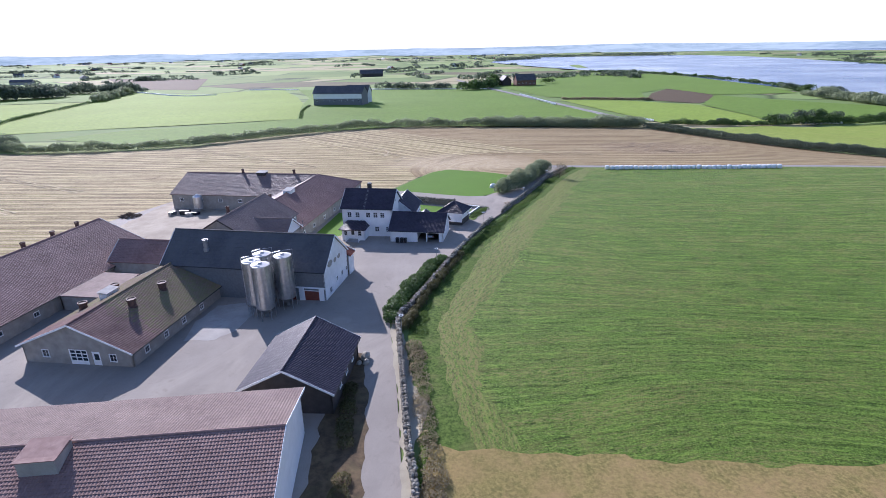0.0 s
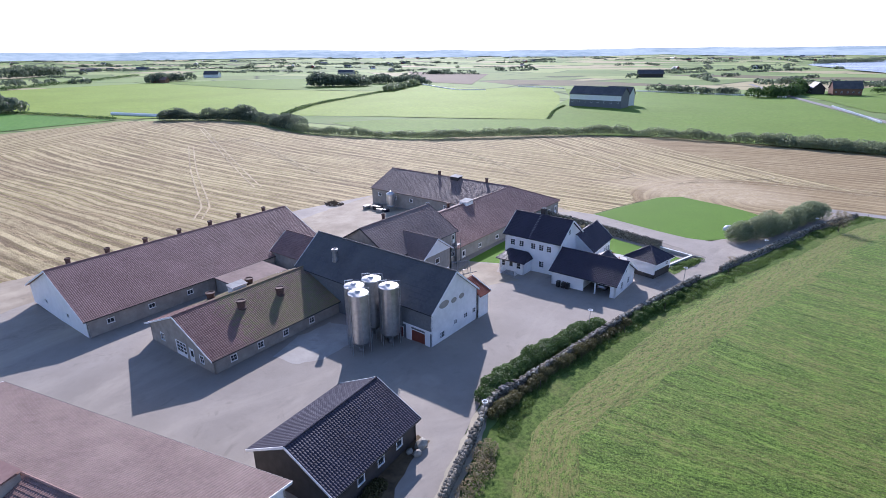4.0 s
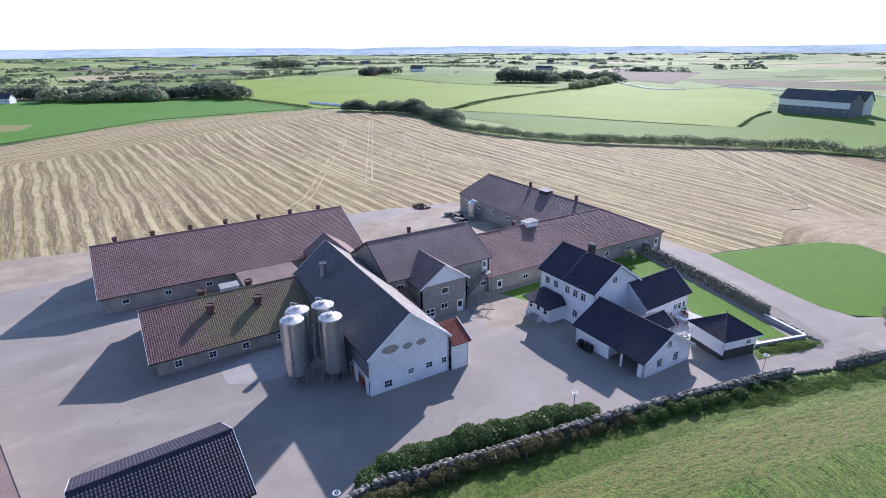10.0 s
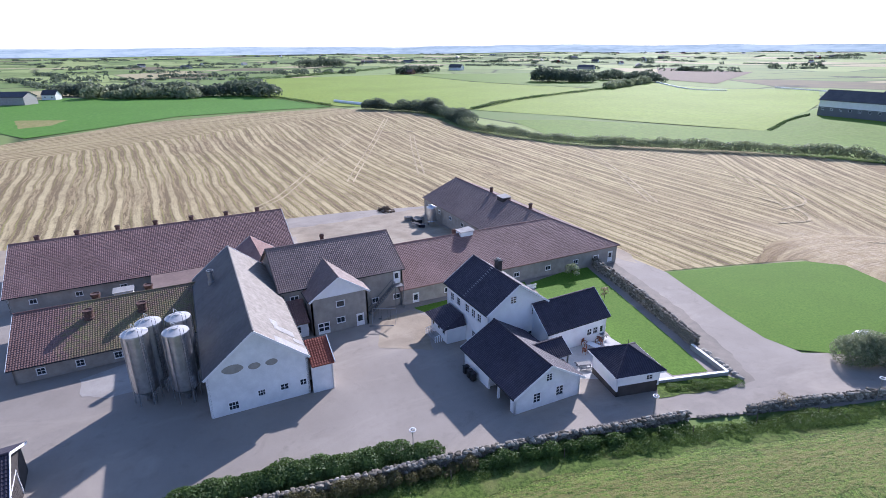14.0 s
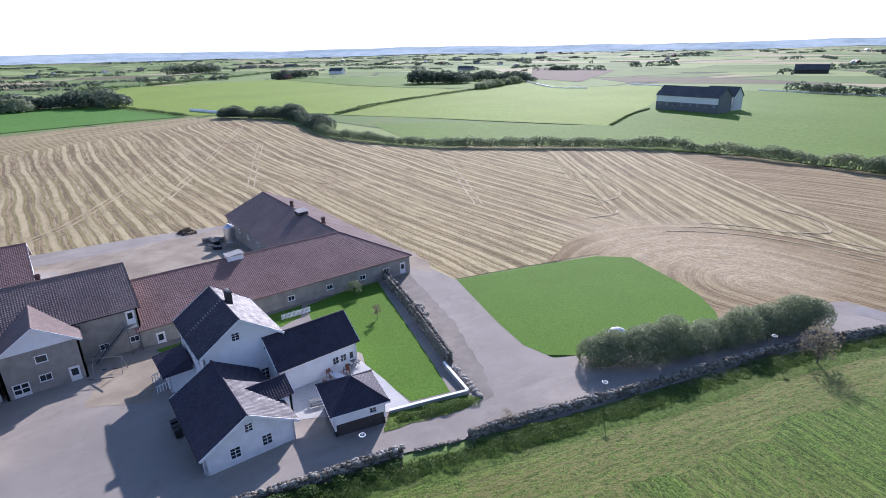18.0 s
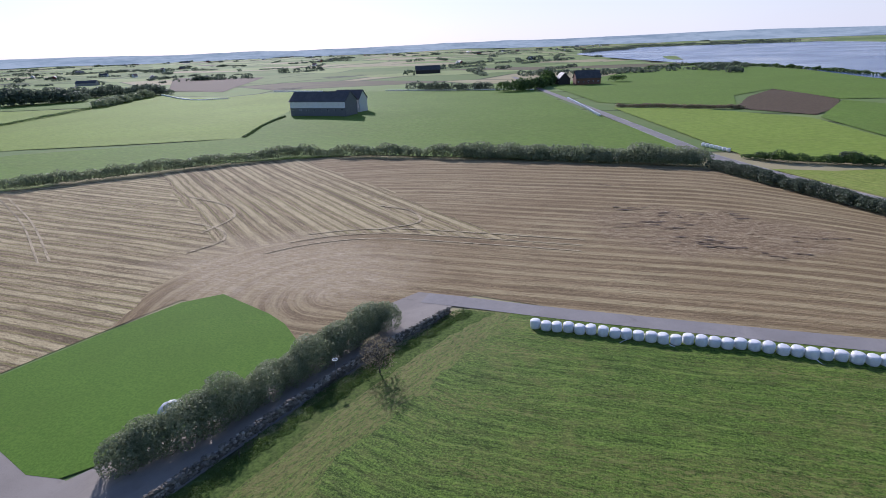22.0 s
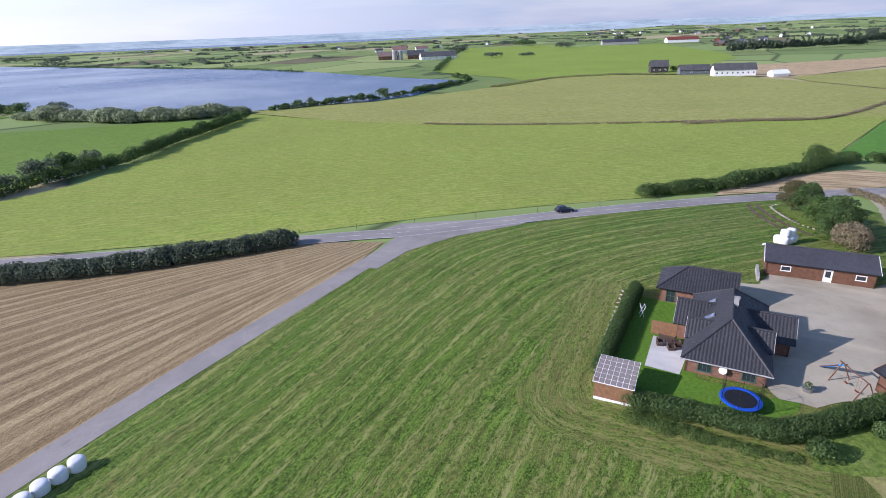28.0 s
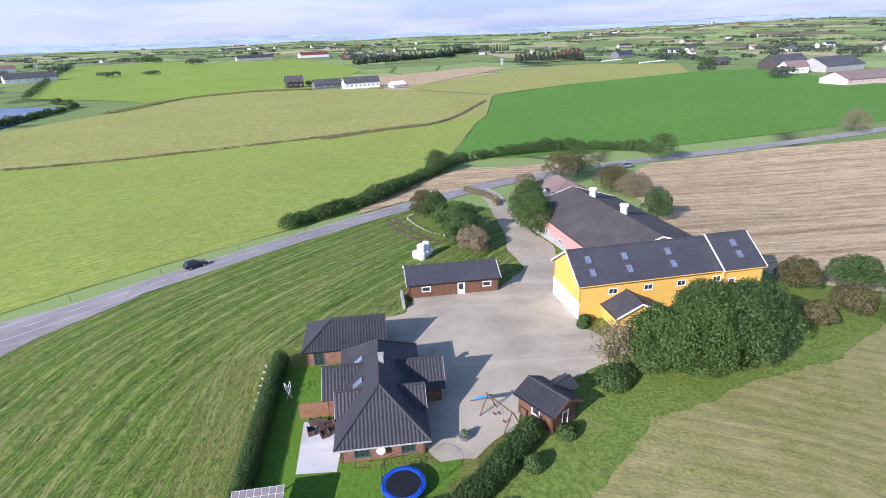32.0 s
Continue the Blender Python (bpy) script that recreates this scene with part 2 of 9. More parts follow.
# ---- building kit ----
def panel(parent, name, mat, p0, p1, z0, top, thick=0.25, openings=(), label=""):
    """A wall with thickness from p0 to p1, its outer side on the right hand. top: (way, height) points. openings: (s0, z0, s1, z1), cut right through."""
    a, b = Vector((*p0, 0)), Vector((*p1, 0))
    d = b - a
    ln = d.length
    d /= ln
    n = Vector((-d.y, d.x, 0))
    top = [(0.0, top), (ln, top)] if not isinstance(top, (list, tuple)) else top

    def tz(s):
        for (s0, h0), (s1, h1) in zip(top, top[1:]):
            if s <= s1 + 1e-6:
                return h0 + (h1 - h0) * (s - s0) / (s1 - s0)
        return top[-1][1]

    cuts = sorted({round(v, 4) for v in [0, ln] + [q[0] for q in top] + [o[0] for o in openings] + [o[2] for o in openings] if -1e-6 <= v <= ln + 1e-6})
    g = Geo()

    def face(s0, s1, za0, za1, zb0, zb1):
        for k, rev in ((0.0, False), (thick, True)):
            q = [a + d * s0 + n * k + Vector((0, 0, za0)), a + d * s1 + n * k + Vector((0, 0, zb0)), a + d * s1 + n * k + Vector((0, 0, zb1)), a + d * s0 + n * k + Vector((0, 0, za1))]
            g.quad(*(reversed(q) if rev else q))

    for s0, s1 in zip(cuts, cuts[1:]):
        if s1 - s0 < 1e-4:
            continue
        mid = (s0 + s1) / 2
        lo = z0
        for o in sorted((o for o in openings if o[0] < mid < o[2]), key=lambda o: o[1]):
            if o[1] > lo + 1e-4:
                face(s0, s1, lo, o[1], lo, o[1])
            lo = o[3]
        face(s0, s1, lo, tz(s0), lo, tz(s1))
    for o in openings:
        c = [(o[0], o[1]), (o[2], o[1]), (o[2], o[3]), (o[0], o[3])]
        for (sa, za), (sb, zb) in zip(c, c[1:] + c[:1]):
            p, q = a + d * sa + Vector((0, 0, za)), a + d * sb + Vector((0, 0, zb))
            g.quad(q, p, p + n * thick, q + n * thick)
    for s in (0, ln):
        p = a + d * s
        g.quad(p + Vector((0, 0, z0)), p + n * thick + Vector((0, 0, z0)), p + n * thick + Vector((0, 0, tz(s))), p + Vector((0, 0, tz(s))))
    return g.done(name, mat, parent, label)


def unit(parent, kind, p0, p1, o, nx=2, ny=2, mat=None, leaf=None):
    """A window or door in the opening o of the wall from p0 to p1."""
    a, b = Vector((*p0, 0)), Vector((*p1, 0))
    d = (b - a).normalized()
    n = Vector((-d.y, d.x, 0))
    org = a + d * o[0] + Vector((0, 0, o[1]))
    m = Matrix(((d.x, n.x, 0, org.x), (d.y, n.y, 0, org.y), (0, 0, 1, org.z), (0, 0, 0, 1)))
    w, h = o[2] - o[0], o[3] - o[1]
    mat = mat or M_white
    g = Geo()
    t = 0.08
    low = -0.02 if kind != "window" else 0.0
    for q in ((-0.07, -0.03, low, 0.03, 0.10, h), (w - 0.03, -0.03, low, w + 0.07, 0.10, h), (-0.09, -0.035, h - 0.03, w + 0.09, 0.10, h + 0.09)):
        g.box(*q, m)
    if kind == "window":
        ob = g.done("window", mat, parent)
        Geo().box(-0.1, -0.07, -0.08, w + 0.1, 0.10, 0.03, m).done("sill", mat, ob)
        for i in range(1, nx):
            Geo().box(w * i / nx - 0.025, 0.02, 0.03, w * i / nx + 0.025, 0.08, h - 0.03, m).done("mullion", mat, ob)
        for i in range(1, ny):
            Geo().box(0.03, 0.022, h * i / ny - 0.02, w - 0.03, 0.078, h * i / ny + 0.02, m).done("glazing_bar", mat, ob)
        for i in range(nx):
            for j in range(ny):
                Geo().box(w * i / nx + 0.025, 0.045, h * j / ny + 0.02, w * (i + 1) / nx - 0.025, 0.06, h * (j + 1) / ny - 0.02, m).done("pane", M_glass, ob)
        return ob
    ob = g.done("door", mat, parent)
    leaf = leaf or M_white
    if kind == "door":
        Geo().box(0.03, 0.03, 0, w - 0.03, 0.08, h * 0.42, m).box(0.03, 0.03, h * 0.88, w - 0.03, 0.08, h - 0.03, m).box(0.03, 0.03, h * 0.42, 0.16, 0.08, h * 0.88, m).box(w - 0.16, 0.03, h * 0.42, w - 0.03, 0.08, h * 0.88, m).done("leaf", leaf, ob)
        Geo().box(0.16, 0.05, h * 0.42, w - 0.16, 0.065, h * 0.88, m).done("pane", M_glass, ob)
        Geo().box(w - 0.13, -0.02, h * 0.47, w - 0.10, 0.03, h * 0.52, m).done("handle", M_steel_dull, ob)
    elif kind == "gate":
        g = Geo()
        k = max(2, round(w / 0.22))
        for i in range(k):
            g.box(0.03 + (w - 0.06) * i / k, 0.05 + 0.008 * (i % 2), 0, 0.02 + (w - 0.06) * (i + 1) / k, 0.09, h - 0.03, m)
        g.done("leaf", leaf, ob)
    elif kind == "panelled":
        g = Geo()
        q = Geo()
        for i in range(nx):
            for j in range(ny):
                x0, x1, y0, y1 = w * i / nx, w * (i + 1) / nx, h * j / ny, h * (j + 1) / ny
                for r in ((x0, y0, x0 + 0.07, y1), (x1 - 0.07, y0, x1, y1), (x0, y0, x1, y0 + 0.07), (x0, y1 - 0.07, x1, y1)):
                    g.box(r[0], 0.03, r[1], r[2], 0.08, r[3], m)
                (q if j >= 1 else g).box(x0 + 0.07, 0.05, y0 + 0.07, x1 - 0.07, 0.065, y1 - 0.07, m)
        g.done("leaf", leaf, ob)
        q.done("pane", M_glass, ob)
    return ob


def slope(parent, mat, a, b, c, d, style="tile", label="", name="roof_slope", col=0.3, row=0.38):
    """A roof slope in its pieces: a, b the eave, c, d the ridge above b and a. tile: waved tiles in courses; slate: flat courses; seam: ribbed sheet."""
    a, b, c, d = (np.array(p, float) for p in (a, b, c, d))
    ex = (b - a) / np.linalg.norm(b - a)
    nn = np.cross(b - a, d - a if np.linalg.norm(d - a) > 1e-6 else c - a)
    nn /= np.linalg.norm(nn)
    ey = np.cross(nn, ex)
    P = [((p - a) @ ex, (p - a) @ ey) for p in (a, b, c, d)]
    H = max(P[2][1], P[3][1])

    def ends(r):
        k = min(1.0, max(0.0, r / H))
        return P[0][0] + (P[3][0] - P[0][0]) * k, P[1][0] + (P[2][0] - P[1][0]) * k

    wave, lip = {"tile": ((0.0, 0.028, 0.042, 0.018), 0.042), "slate": ((0.0,), 0.018), "seam": ((0.0, 0.0, 0.0, 0.012), 0.0)}[style]
    if style == "seam":
        row = H
    k = len(wave)
    rows = max(1, round(H / row))
    vs, fs = [], []
    jit = np.random.RandomState(int(abs(P[1][0]) * 100 + H * 10) % 9999)
    lo, hi = min(p[0] for p in P), max(p[0] for p in P)
    m0, m1 = math.floor(lo / col * k), math.ceil(hi / col * k)
    s = np.arange(m0, m1 + 1) * (col / k)
    hgt = np.array([wave[j % k] for j in range(m0, m1 + 1)])
    m = len(s)
    vs.extend((a + np.outer(np.clip(s, *ends(0)), ex) + np.outer(hgt - 0.01, nn)).tolist())
    for i in range(rows):
        r0, r1 = H * i / rows, H * (i + 1) / rows
        (l0, q0), (l1, q1) = ends(r0), ends(r1)
        rough = jit.uniform(-0.006, 0.006, m) if style == "slate" else 0.0
        sa, sb = np.clip(s, l0, max(l0, q0)), np.clip(s, l1, max(l1, q1))
        n0 = len(vs) - m
        vs.extend((a + np.outer(sa, ex) + r0 * ey + np.outer(hgt + lip + rough, nn)).tolist())
        vs.extend((a + np.outer(sb, ex) + r1 * ey + np.outer(hgt, nn)).tolist())
        for j in range(m - 1):
            if sa[j + 1] - sa[j] < 1e-4 and sb[j + 1] - sb[j] < 1e-4:
                continue
            if lip:
                fs.append((n0 + j, n0 + j + 1, n0 + m + j + 1, n0 + m + j))
            fs.append((n0 + m + j, n0 + m + j + 1, n0 + 2 * m + j + 1, n0 + 2 * m + j))
    used = sorted({i for q in fs for i in q})
    back = {i: j for j, i in enumerate(used)}
    vs = [vs[i] for i in used]
    fs = [tuple(back[i] for i in q) for q in fs]
    n0 = len(vs)
    under = [p - nn * t for t in (0.03, 0.2) for p in (a, b, c, d)]
    vs.extend(p.tolist() for p in under)
    fs += [(n0 + 7, n0 + 6, n0 + 5, n0 + 4)] + [(n0 + i, n0 + 4 + i, n0 + 4 + (i + 1) % 4, n0 + (i + 1) % 4) for i in range(4)]
    return link(name, vs, fs, mat, parent, label)


def ridge_caps(parent, mat, a, b, name="ridge", r=0.13, step=0.42):
    """Half-round ridge tiles from a to b, in one part."""
    a, b = Vector(a), Vector(b)
    n = max(1, round((b - a).length / step))
    g = Geo()
    for i in range(n):
        p, q = a.lerp(b, i / n), a.lerp(b, min(1, (i + 1.08) / n))
        g.tube(p, q, r * 1.08, r * 0.95, 8)
    return tagged(g.done(name, mat, parent), kind="stuff")


def gable(name, label, cx, cy, yaw, L, W, ze, zr, zg, wall, roof, style="tile", over=0.4, holes=(), barge=None, category="barn", gable_mat=None, eave_mat=None, slopes=(True, True), walls="SENW", gutter=True, row=0.38, roofs=None, sink=0.6):
    """A building with a ridged roof along its own x. L, W: the roof's size. holes: (side, way along the wall from its left end seen from outside, sill, width, height, kind, nx, ny, leaf)."""
    e = empty(name, cx, cy, zg, yaw, label, category)
    he, hr = ze - zg, zr - zg
    l, w = L / 2 - over, W / 2 - over
    pitch = (hr - he) / (W / 2)
    hw = he + pitch * over - 0.12
    corner = {"S": ((-l, -w), (l, -w)), "E": ((l, -w), (l, w)), "N": ((l, w), (-l, w)), "W": ((-l, w), (-l, -w))}
    for side in walls:
        p0, p1 = corner[side]
        ln = 2 * l if side in "SN" else 2 * w
        top = [(0, hw), (ln, hw)] if side in "SN" else [(0, hw), (w, hr - 0.14), (ln, hw)]
        ops, units = [], []
        for h in holes:
            if h[0] == side:
                o = (h[1] - h[3] / 2, h[2], h[1] + h[3] / 2, h[2] + h[4])
                ops.append(o)
                units.append((h, o))
        mat = wall
        if side in "EW" and gable_mat:
            mat = gable_mat
        panel(e, "wall", mat, p0, p1, -sink, top, 0.25, ops)
        for h, o in units:
            if h[5] != "open":
                unit(e, h[5], p0, p1, o, h[6] if len(h) > 6 else 2, h[7] if len(h) > 7 else 2, None, h[8] if len(h) > 8 else None)
    X, Y = L / 2, W / 2
    r0, r1 = roofs or (roof, roof)
    if slopes[0]:
        slope(e, r0, (-X, -Y, he), (X, -Y, he), (X, 0, hr), (-X, 0, hr), style, row=row)
    if slopes[1]:
        slope(e, r1, (X, Y, he), (-X, Y, he), (-X, 0, hr), (X, 0, hr), style, row=row)
    ridge_caps(e, roof, (-X, 0, hr + 0.03), (X, 0, hr + 0.03))
    if barge is not None:
        for x in (-X - 0.03, X + 0.03):
            for s in (-1, 1):
                Geo().beam((x, s * Y, he - 0.06), (x, 0, hr - 0.06), 0.06, 0.26).done("barge_board", barge, e)
    if gutter:
        for s in (-1, 1):
            Geo().tube((-X, s * (Y + 0.06), he - 0.05), (X, s * (Y + 0.06), he - 0.05), 0.075, None, 8).done("gutter", eave_mat or M_black, e)
    return e


def vent(parent, x, y, z, h=0.9, r=0.33, mat=None, name="vent"):
    """A round roof vent with a collar and a hood."""
    ob = Geo().lathe((x, y, z - 0.5), [(r * 1.25, 0), (r * 1.2, 0.55), (r, 0.62), (r, 0.5 + h * 0.72), (r * 1.22, 0.5 + h * 0.76), (r * 1.22, 0.5 + h), (r * 0.95, 0.5 + h), (r * 0.9, 0.5 + h * 0.9)], 14).done(name, mat or M_vent, parent)
    return ob


def roof_box(parent, x, y, z, lx, ly, h, mat, cap):
    """A box-shaped ventilation dormer on a roof."""
    ob = Geo().box(x - lx / 2, y - ly / 2, z - 0.8, x + lx / 2, y + ly / 2, z + h).done("roof_vent_box", mat, parent)
    g = Geo()
    g.quad((x - lx / 2 - 0.15, y - ly / 2 - 0.15, z + h), (x + lx / 2 + 0.15, y - ly / 2 - 0.15, z + h), (x + lx / 2 + 0.15, y + ly / 2 + 0.15, z + h + 0.25), (x - lx / 2 - 0.15, y + ly / 2 + 0.15, z + h + 0.25))
    g.box(x - lx / 2 - 0.15, y - ly / 2 - 0.15, z + h - 0.03, x + lx / 2 + 0.15, y + ly / 2 + 0.15, z + h + 0.05)
    g.done("lid", cap, ob)
    return ob


# ---- plants and stones ----
def fast_mesh(name, v, nf, k, mat, smooth=False):
    """A mesh of nf faces of k corners each, whose corners follow one another in v."""
    me = bpy.data.meshes.new(name)
    me.vertices.add(len(v))
    me.vertices.foreach_set("co", np.asarray(v, np.float32).ravel())
    me.loops.add(nf * k)
    me.loops.foreach_set("vertex_index", np.arange(nf * k, dtype=np.int32))
    me.polygons.add(nf)
    me.polygons.foreach_set("loop_start", np.arange(0, nf * k, k, dtype=np.int32))
    me.polygons.foreach_set("loop_total", np.full(nf, k, np.int32))
    me.materials.append(mat)
    me.update(calc_edges=True)
    return me


def leaf_cloud(rs, centres, radii, count, size, drop=0.15, long=1.6):
    """Leaf sprays on the outside of a heap of lobes: (n*4, 3) corners."""
    centres, radii = np.asarray(centres, float), np.asarray(radii, float)
    if radii.ndim == 1:
        radii = np.repeat(radii[:, None], 3, 1)
    area = (radii[:, 0] * radii[:, 1] + radii[:, 0] * radii[:, 2])
    pick = rs.choice(len(centres), count, p=area / area.sum())
    d = rs.normal(size=(count, 3))
    d /= np.linalg.norm(d, axis=1)[:, None]
    d[:, 2] = np.where(d[:, 2] < -0.5, -d[:, 2] * 0.6, d[:, 2])
    r = rs.uniform(0.72, 1.1, count) ** 0.6
    p = centres[pick] + d * radii[pick] * r[:, None]
    n = d + rs.normal(scale=0.55, size=(count, 3))
    n /= np.linalg.norm(n, axis=1)[:, None]
    a = np.cross(n, rs.normal(size=(count, 3)))
    a /= np.linalg.norm(a, axis=1)[:, None]
    b = np.cross(n, a)
    s = size * rs.uniform(0.55, 1.3, count)[:, None]
    a, b = a * s * long * 0.5, b * s * 0.5
    tip = n * s * 0.25
    return np.stack([p - a, p - b * 0.9 + tip, p + a, p + b * 0.9 + tip], 1).reshape(-1, 3)


def tree(name, label, x, y, h, r, mat, seed, count=3500, size=0.34, lobes=16, trunk=0.16, low=0.3, sparse=False, category="tree", group="", z=None, lean=0.0):
    """A tree: tapered trunk with limbs, and a crown of leaf sprays in uneven lobes with gaps."""
    rs = np.random.RandomState(seed)
    z = ground_z(x, y) if z is None else z
    e = empty(name, x, y, z, rs.uniform(0, 360), label, category, group)
    c, rad = [], []
    for i in range(lobes):
        k = (i + 0.5) / lobes
        t = i * 2.4 + rs.uniform(-0.4, 0.4)
        up = low + (0.93 - low) * k
        wide = r * math.sin(math.pi * min(0.97, 0.22 + 0.72 * k)) ** 0.7 * rs.uniform(0.55, 0.85)
        c.append((wide * math.cos(t), wide * math.sin(t), h * up))
        rad.append(np.array((1.0, 1.0, 0.8)) * r * rs.uniform(0.32, 0.52))
    c.append((0, 0, h * 0.8)), rad.append(np.array((1, 1, 0.8)) * r * 0.42)
    g = Geo()
    pts = [Vector((0, 0, -0.3)), Vector((rs.uniform(-0.1, 0.1) * r + lean, rs.uniform(-0.1, 0.1) * r, h * low)), Vector((rs.uniform(-0.15, 0.15) * r, rs.uniform(-0.15, 0.15) * r, h * 0.8))]
    g.tube(pts[0], pts[1], trunk, trunk * 0.75, 8).tube(pts[1], pts[2], trunk * 0.75, trunk * 0.2, 7)
    g.done("trunk", M_bark, e)
    g = Geo()
    for i, q in enumerate(c[:-1]):
        s = pts[1].lerp(pts[2], rs.uniform(0, 0.6))
        m = s.lerp(Vector(q), 0.55) + Vector((0, 0, 0.06 * h))
        g.tube(s, m, trunk * 0.42, trunk * 0.26, 5, False).tube(m, q, trunk * 0.26, trunk * 0.07, 4, False)
        if sparse:
            for _ in range(7):
                t = Vector(q) + Vector(rs.normal(size=3).tolist()) * r * 0.33
                g.tube(m.lerp(Vector(q), rs.uniform(0.2, 1)), t, trunk * 0.12, trunk * 0.03, 3, False)
    g.done("limb", M_bark, e)
    v = leaf_cloud(rs, c, rad, count, size)
    ob = new("crown", fast_mesh("crown", v, count, 4, mat))
    ob.parent = e
    return e


def hedge(name, label, line, width, height, mat, seed, per_m=26, size=0.5, uneven=0.35, category="hedge", spread=0.8, gaps=0.0):
    """A row of shrubs along a line, of uneven height."""
    rs = np.random.RandomState(seed)
    pts = smooth_line(line, spread * max(0.8, width * 0.4))
    c, rad = [], []
    for i, (x, y) in enumerate(pts):
        if rs.uniform() < gaps:
            continue
        k = 1 + uneven * (noise.noise(Vector((x * 0.09, y * 0.09, seed))) * 1.3 + rs.uniform(-0.5, 0.5))
        hh, ww = height * max(0.35, k), width * max(0.4, 0.6 + 0.4 * k)
        sway = 0.2 * width * min(1.0, uneven * 3)
        x += rs.uniform(-1, 1) * sway
        y += rs.uniform(-1, 1) * sway
        c.append((x, y, ground_z(x, y) + hh * 0.42))
        rad.append((ww * 0.55, ww * 0.55, hh * 0.58))
    ln = sum(math.dist(a, b) for a, b in zip(pts, pts[1:]))
    n = int(ln * per_m)
    v = leaf_cloud(rs, c, rad, n, size)
    ob = new(name, fast_mesh(name, v, n, 4, mat))
    return tagged(ob, label, category, kind="stuff")


def rock_mesh(name, seed, mat, flat=0.75):
    bm = bmesh.new()
    bmesh.ops.create_icosphere(bm, subdivisions=1, radius=0.5)
    rs = np.random.RandomState(seed)
    for v in bm.verts:
        v.co = Vector((v.co.x * 1.15, v.co.y * 0.95, v.co.z * flat)) * rs.uniform(0.78, 1.15)
    me = bpy.data.meshes.new(name)
    bm.to_mesh(me)
    bm.free()
    me.materials.append(mat)
    return me


STONES = None


def stone_wall(name, label, line, height, depth, seed, whole=(0, 0), size=0.5):
    """A dry-stone wall of single stones along a line. whole: the stretch of y in which stones are parts of their own; the rest is joined."""
    global STONES
    if STONES is None:
        STONES = [rock_mesh("stone", 50 + i, M_stone) for i in range(6)]
    rs = random.Random(seed)
    pts = smooth_line(line, size * 0.8)
    e = empty(name, *line[0], ground_z(*line[0]), 0, label, "stone wall", kind="structure")
    base = e.matrix_world.translation
    rows = max(1, round(height / (size * 0.62)))
    jv, jf = [], []
    made = 0
    for i in range(len(pts) - 1):
        (x0, y0), (x1, y1) = pts[i], pts[i + 1]
        a = math.atan2(y1 - y0, x1 - x0)
        dip = 1 if rs.random() > 0.12 else 0
        for r in range(rows - (1 - dip)):
            for side in ((-1, 1) if depth > size * 1.2 else (0,)):
                k = rs.uniform(0.8, 1.25) * size
                ox = side * (depth / 2 - size * 0.4) * (1 - 0.25 * r / rows) + rs.uniform(-0.06, 0.06)
                along = (0.5 * (r % 2) + rs.uniform(-0.2, 0.2)) * size * 0.8
                x, y = x0 + along * math.cos(a) - ox * math.sin(a), y0 + along * math.sin(a) + ox * math.cos(a)
                z = ground_z(x, y) + (r + 0.4) * height / rows + rs.uniform(-0.05, 0.05)
                m = pose(x, y, z, rs.uniform(-25, 25), rs.uniform(-25, 25), math.degrees(a) + rs.uniform(-40, 40)) @ Matrix.Diagonal((k * rs.uniform(0.9, 1.4), k, k * rs.uniform(0.8, 1.1), 1))
                me = STONES[rs.randrange(6)]
                if whole[0] <= y <= whole[1] and made < 300:
                    ob = new("stone", me)
                    ob.parent = e
                    ob.matrix_basis = Matrix.Translation(-base) @ m
                    made += 1
                else:
                    n = len(jv)
                    jv += [tuple(m @ v.co - base) for v in me.vertices]
                    jf += [tuple(n + q for q in p.vertices) for p in me.polygons]
    if jv:
        tagged(link("stones", jv, jf, M_stone_many, e), kind="stuff")
    return e

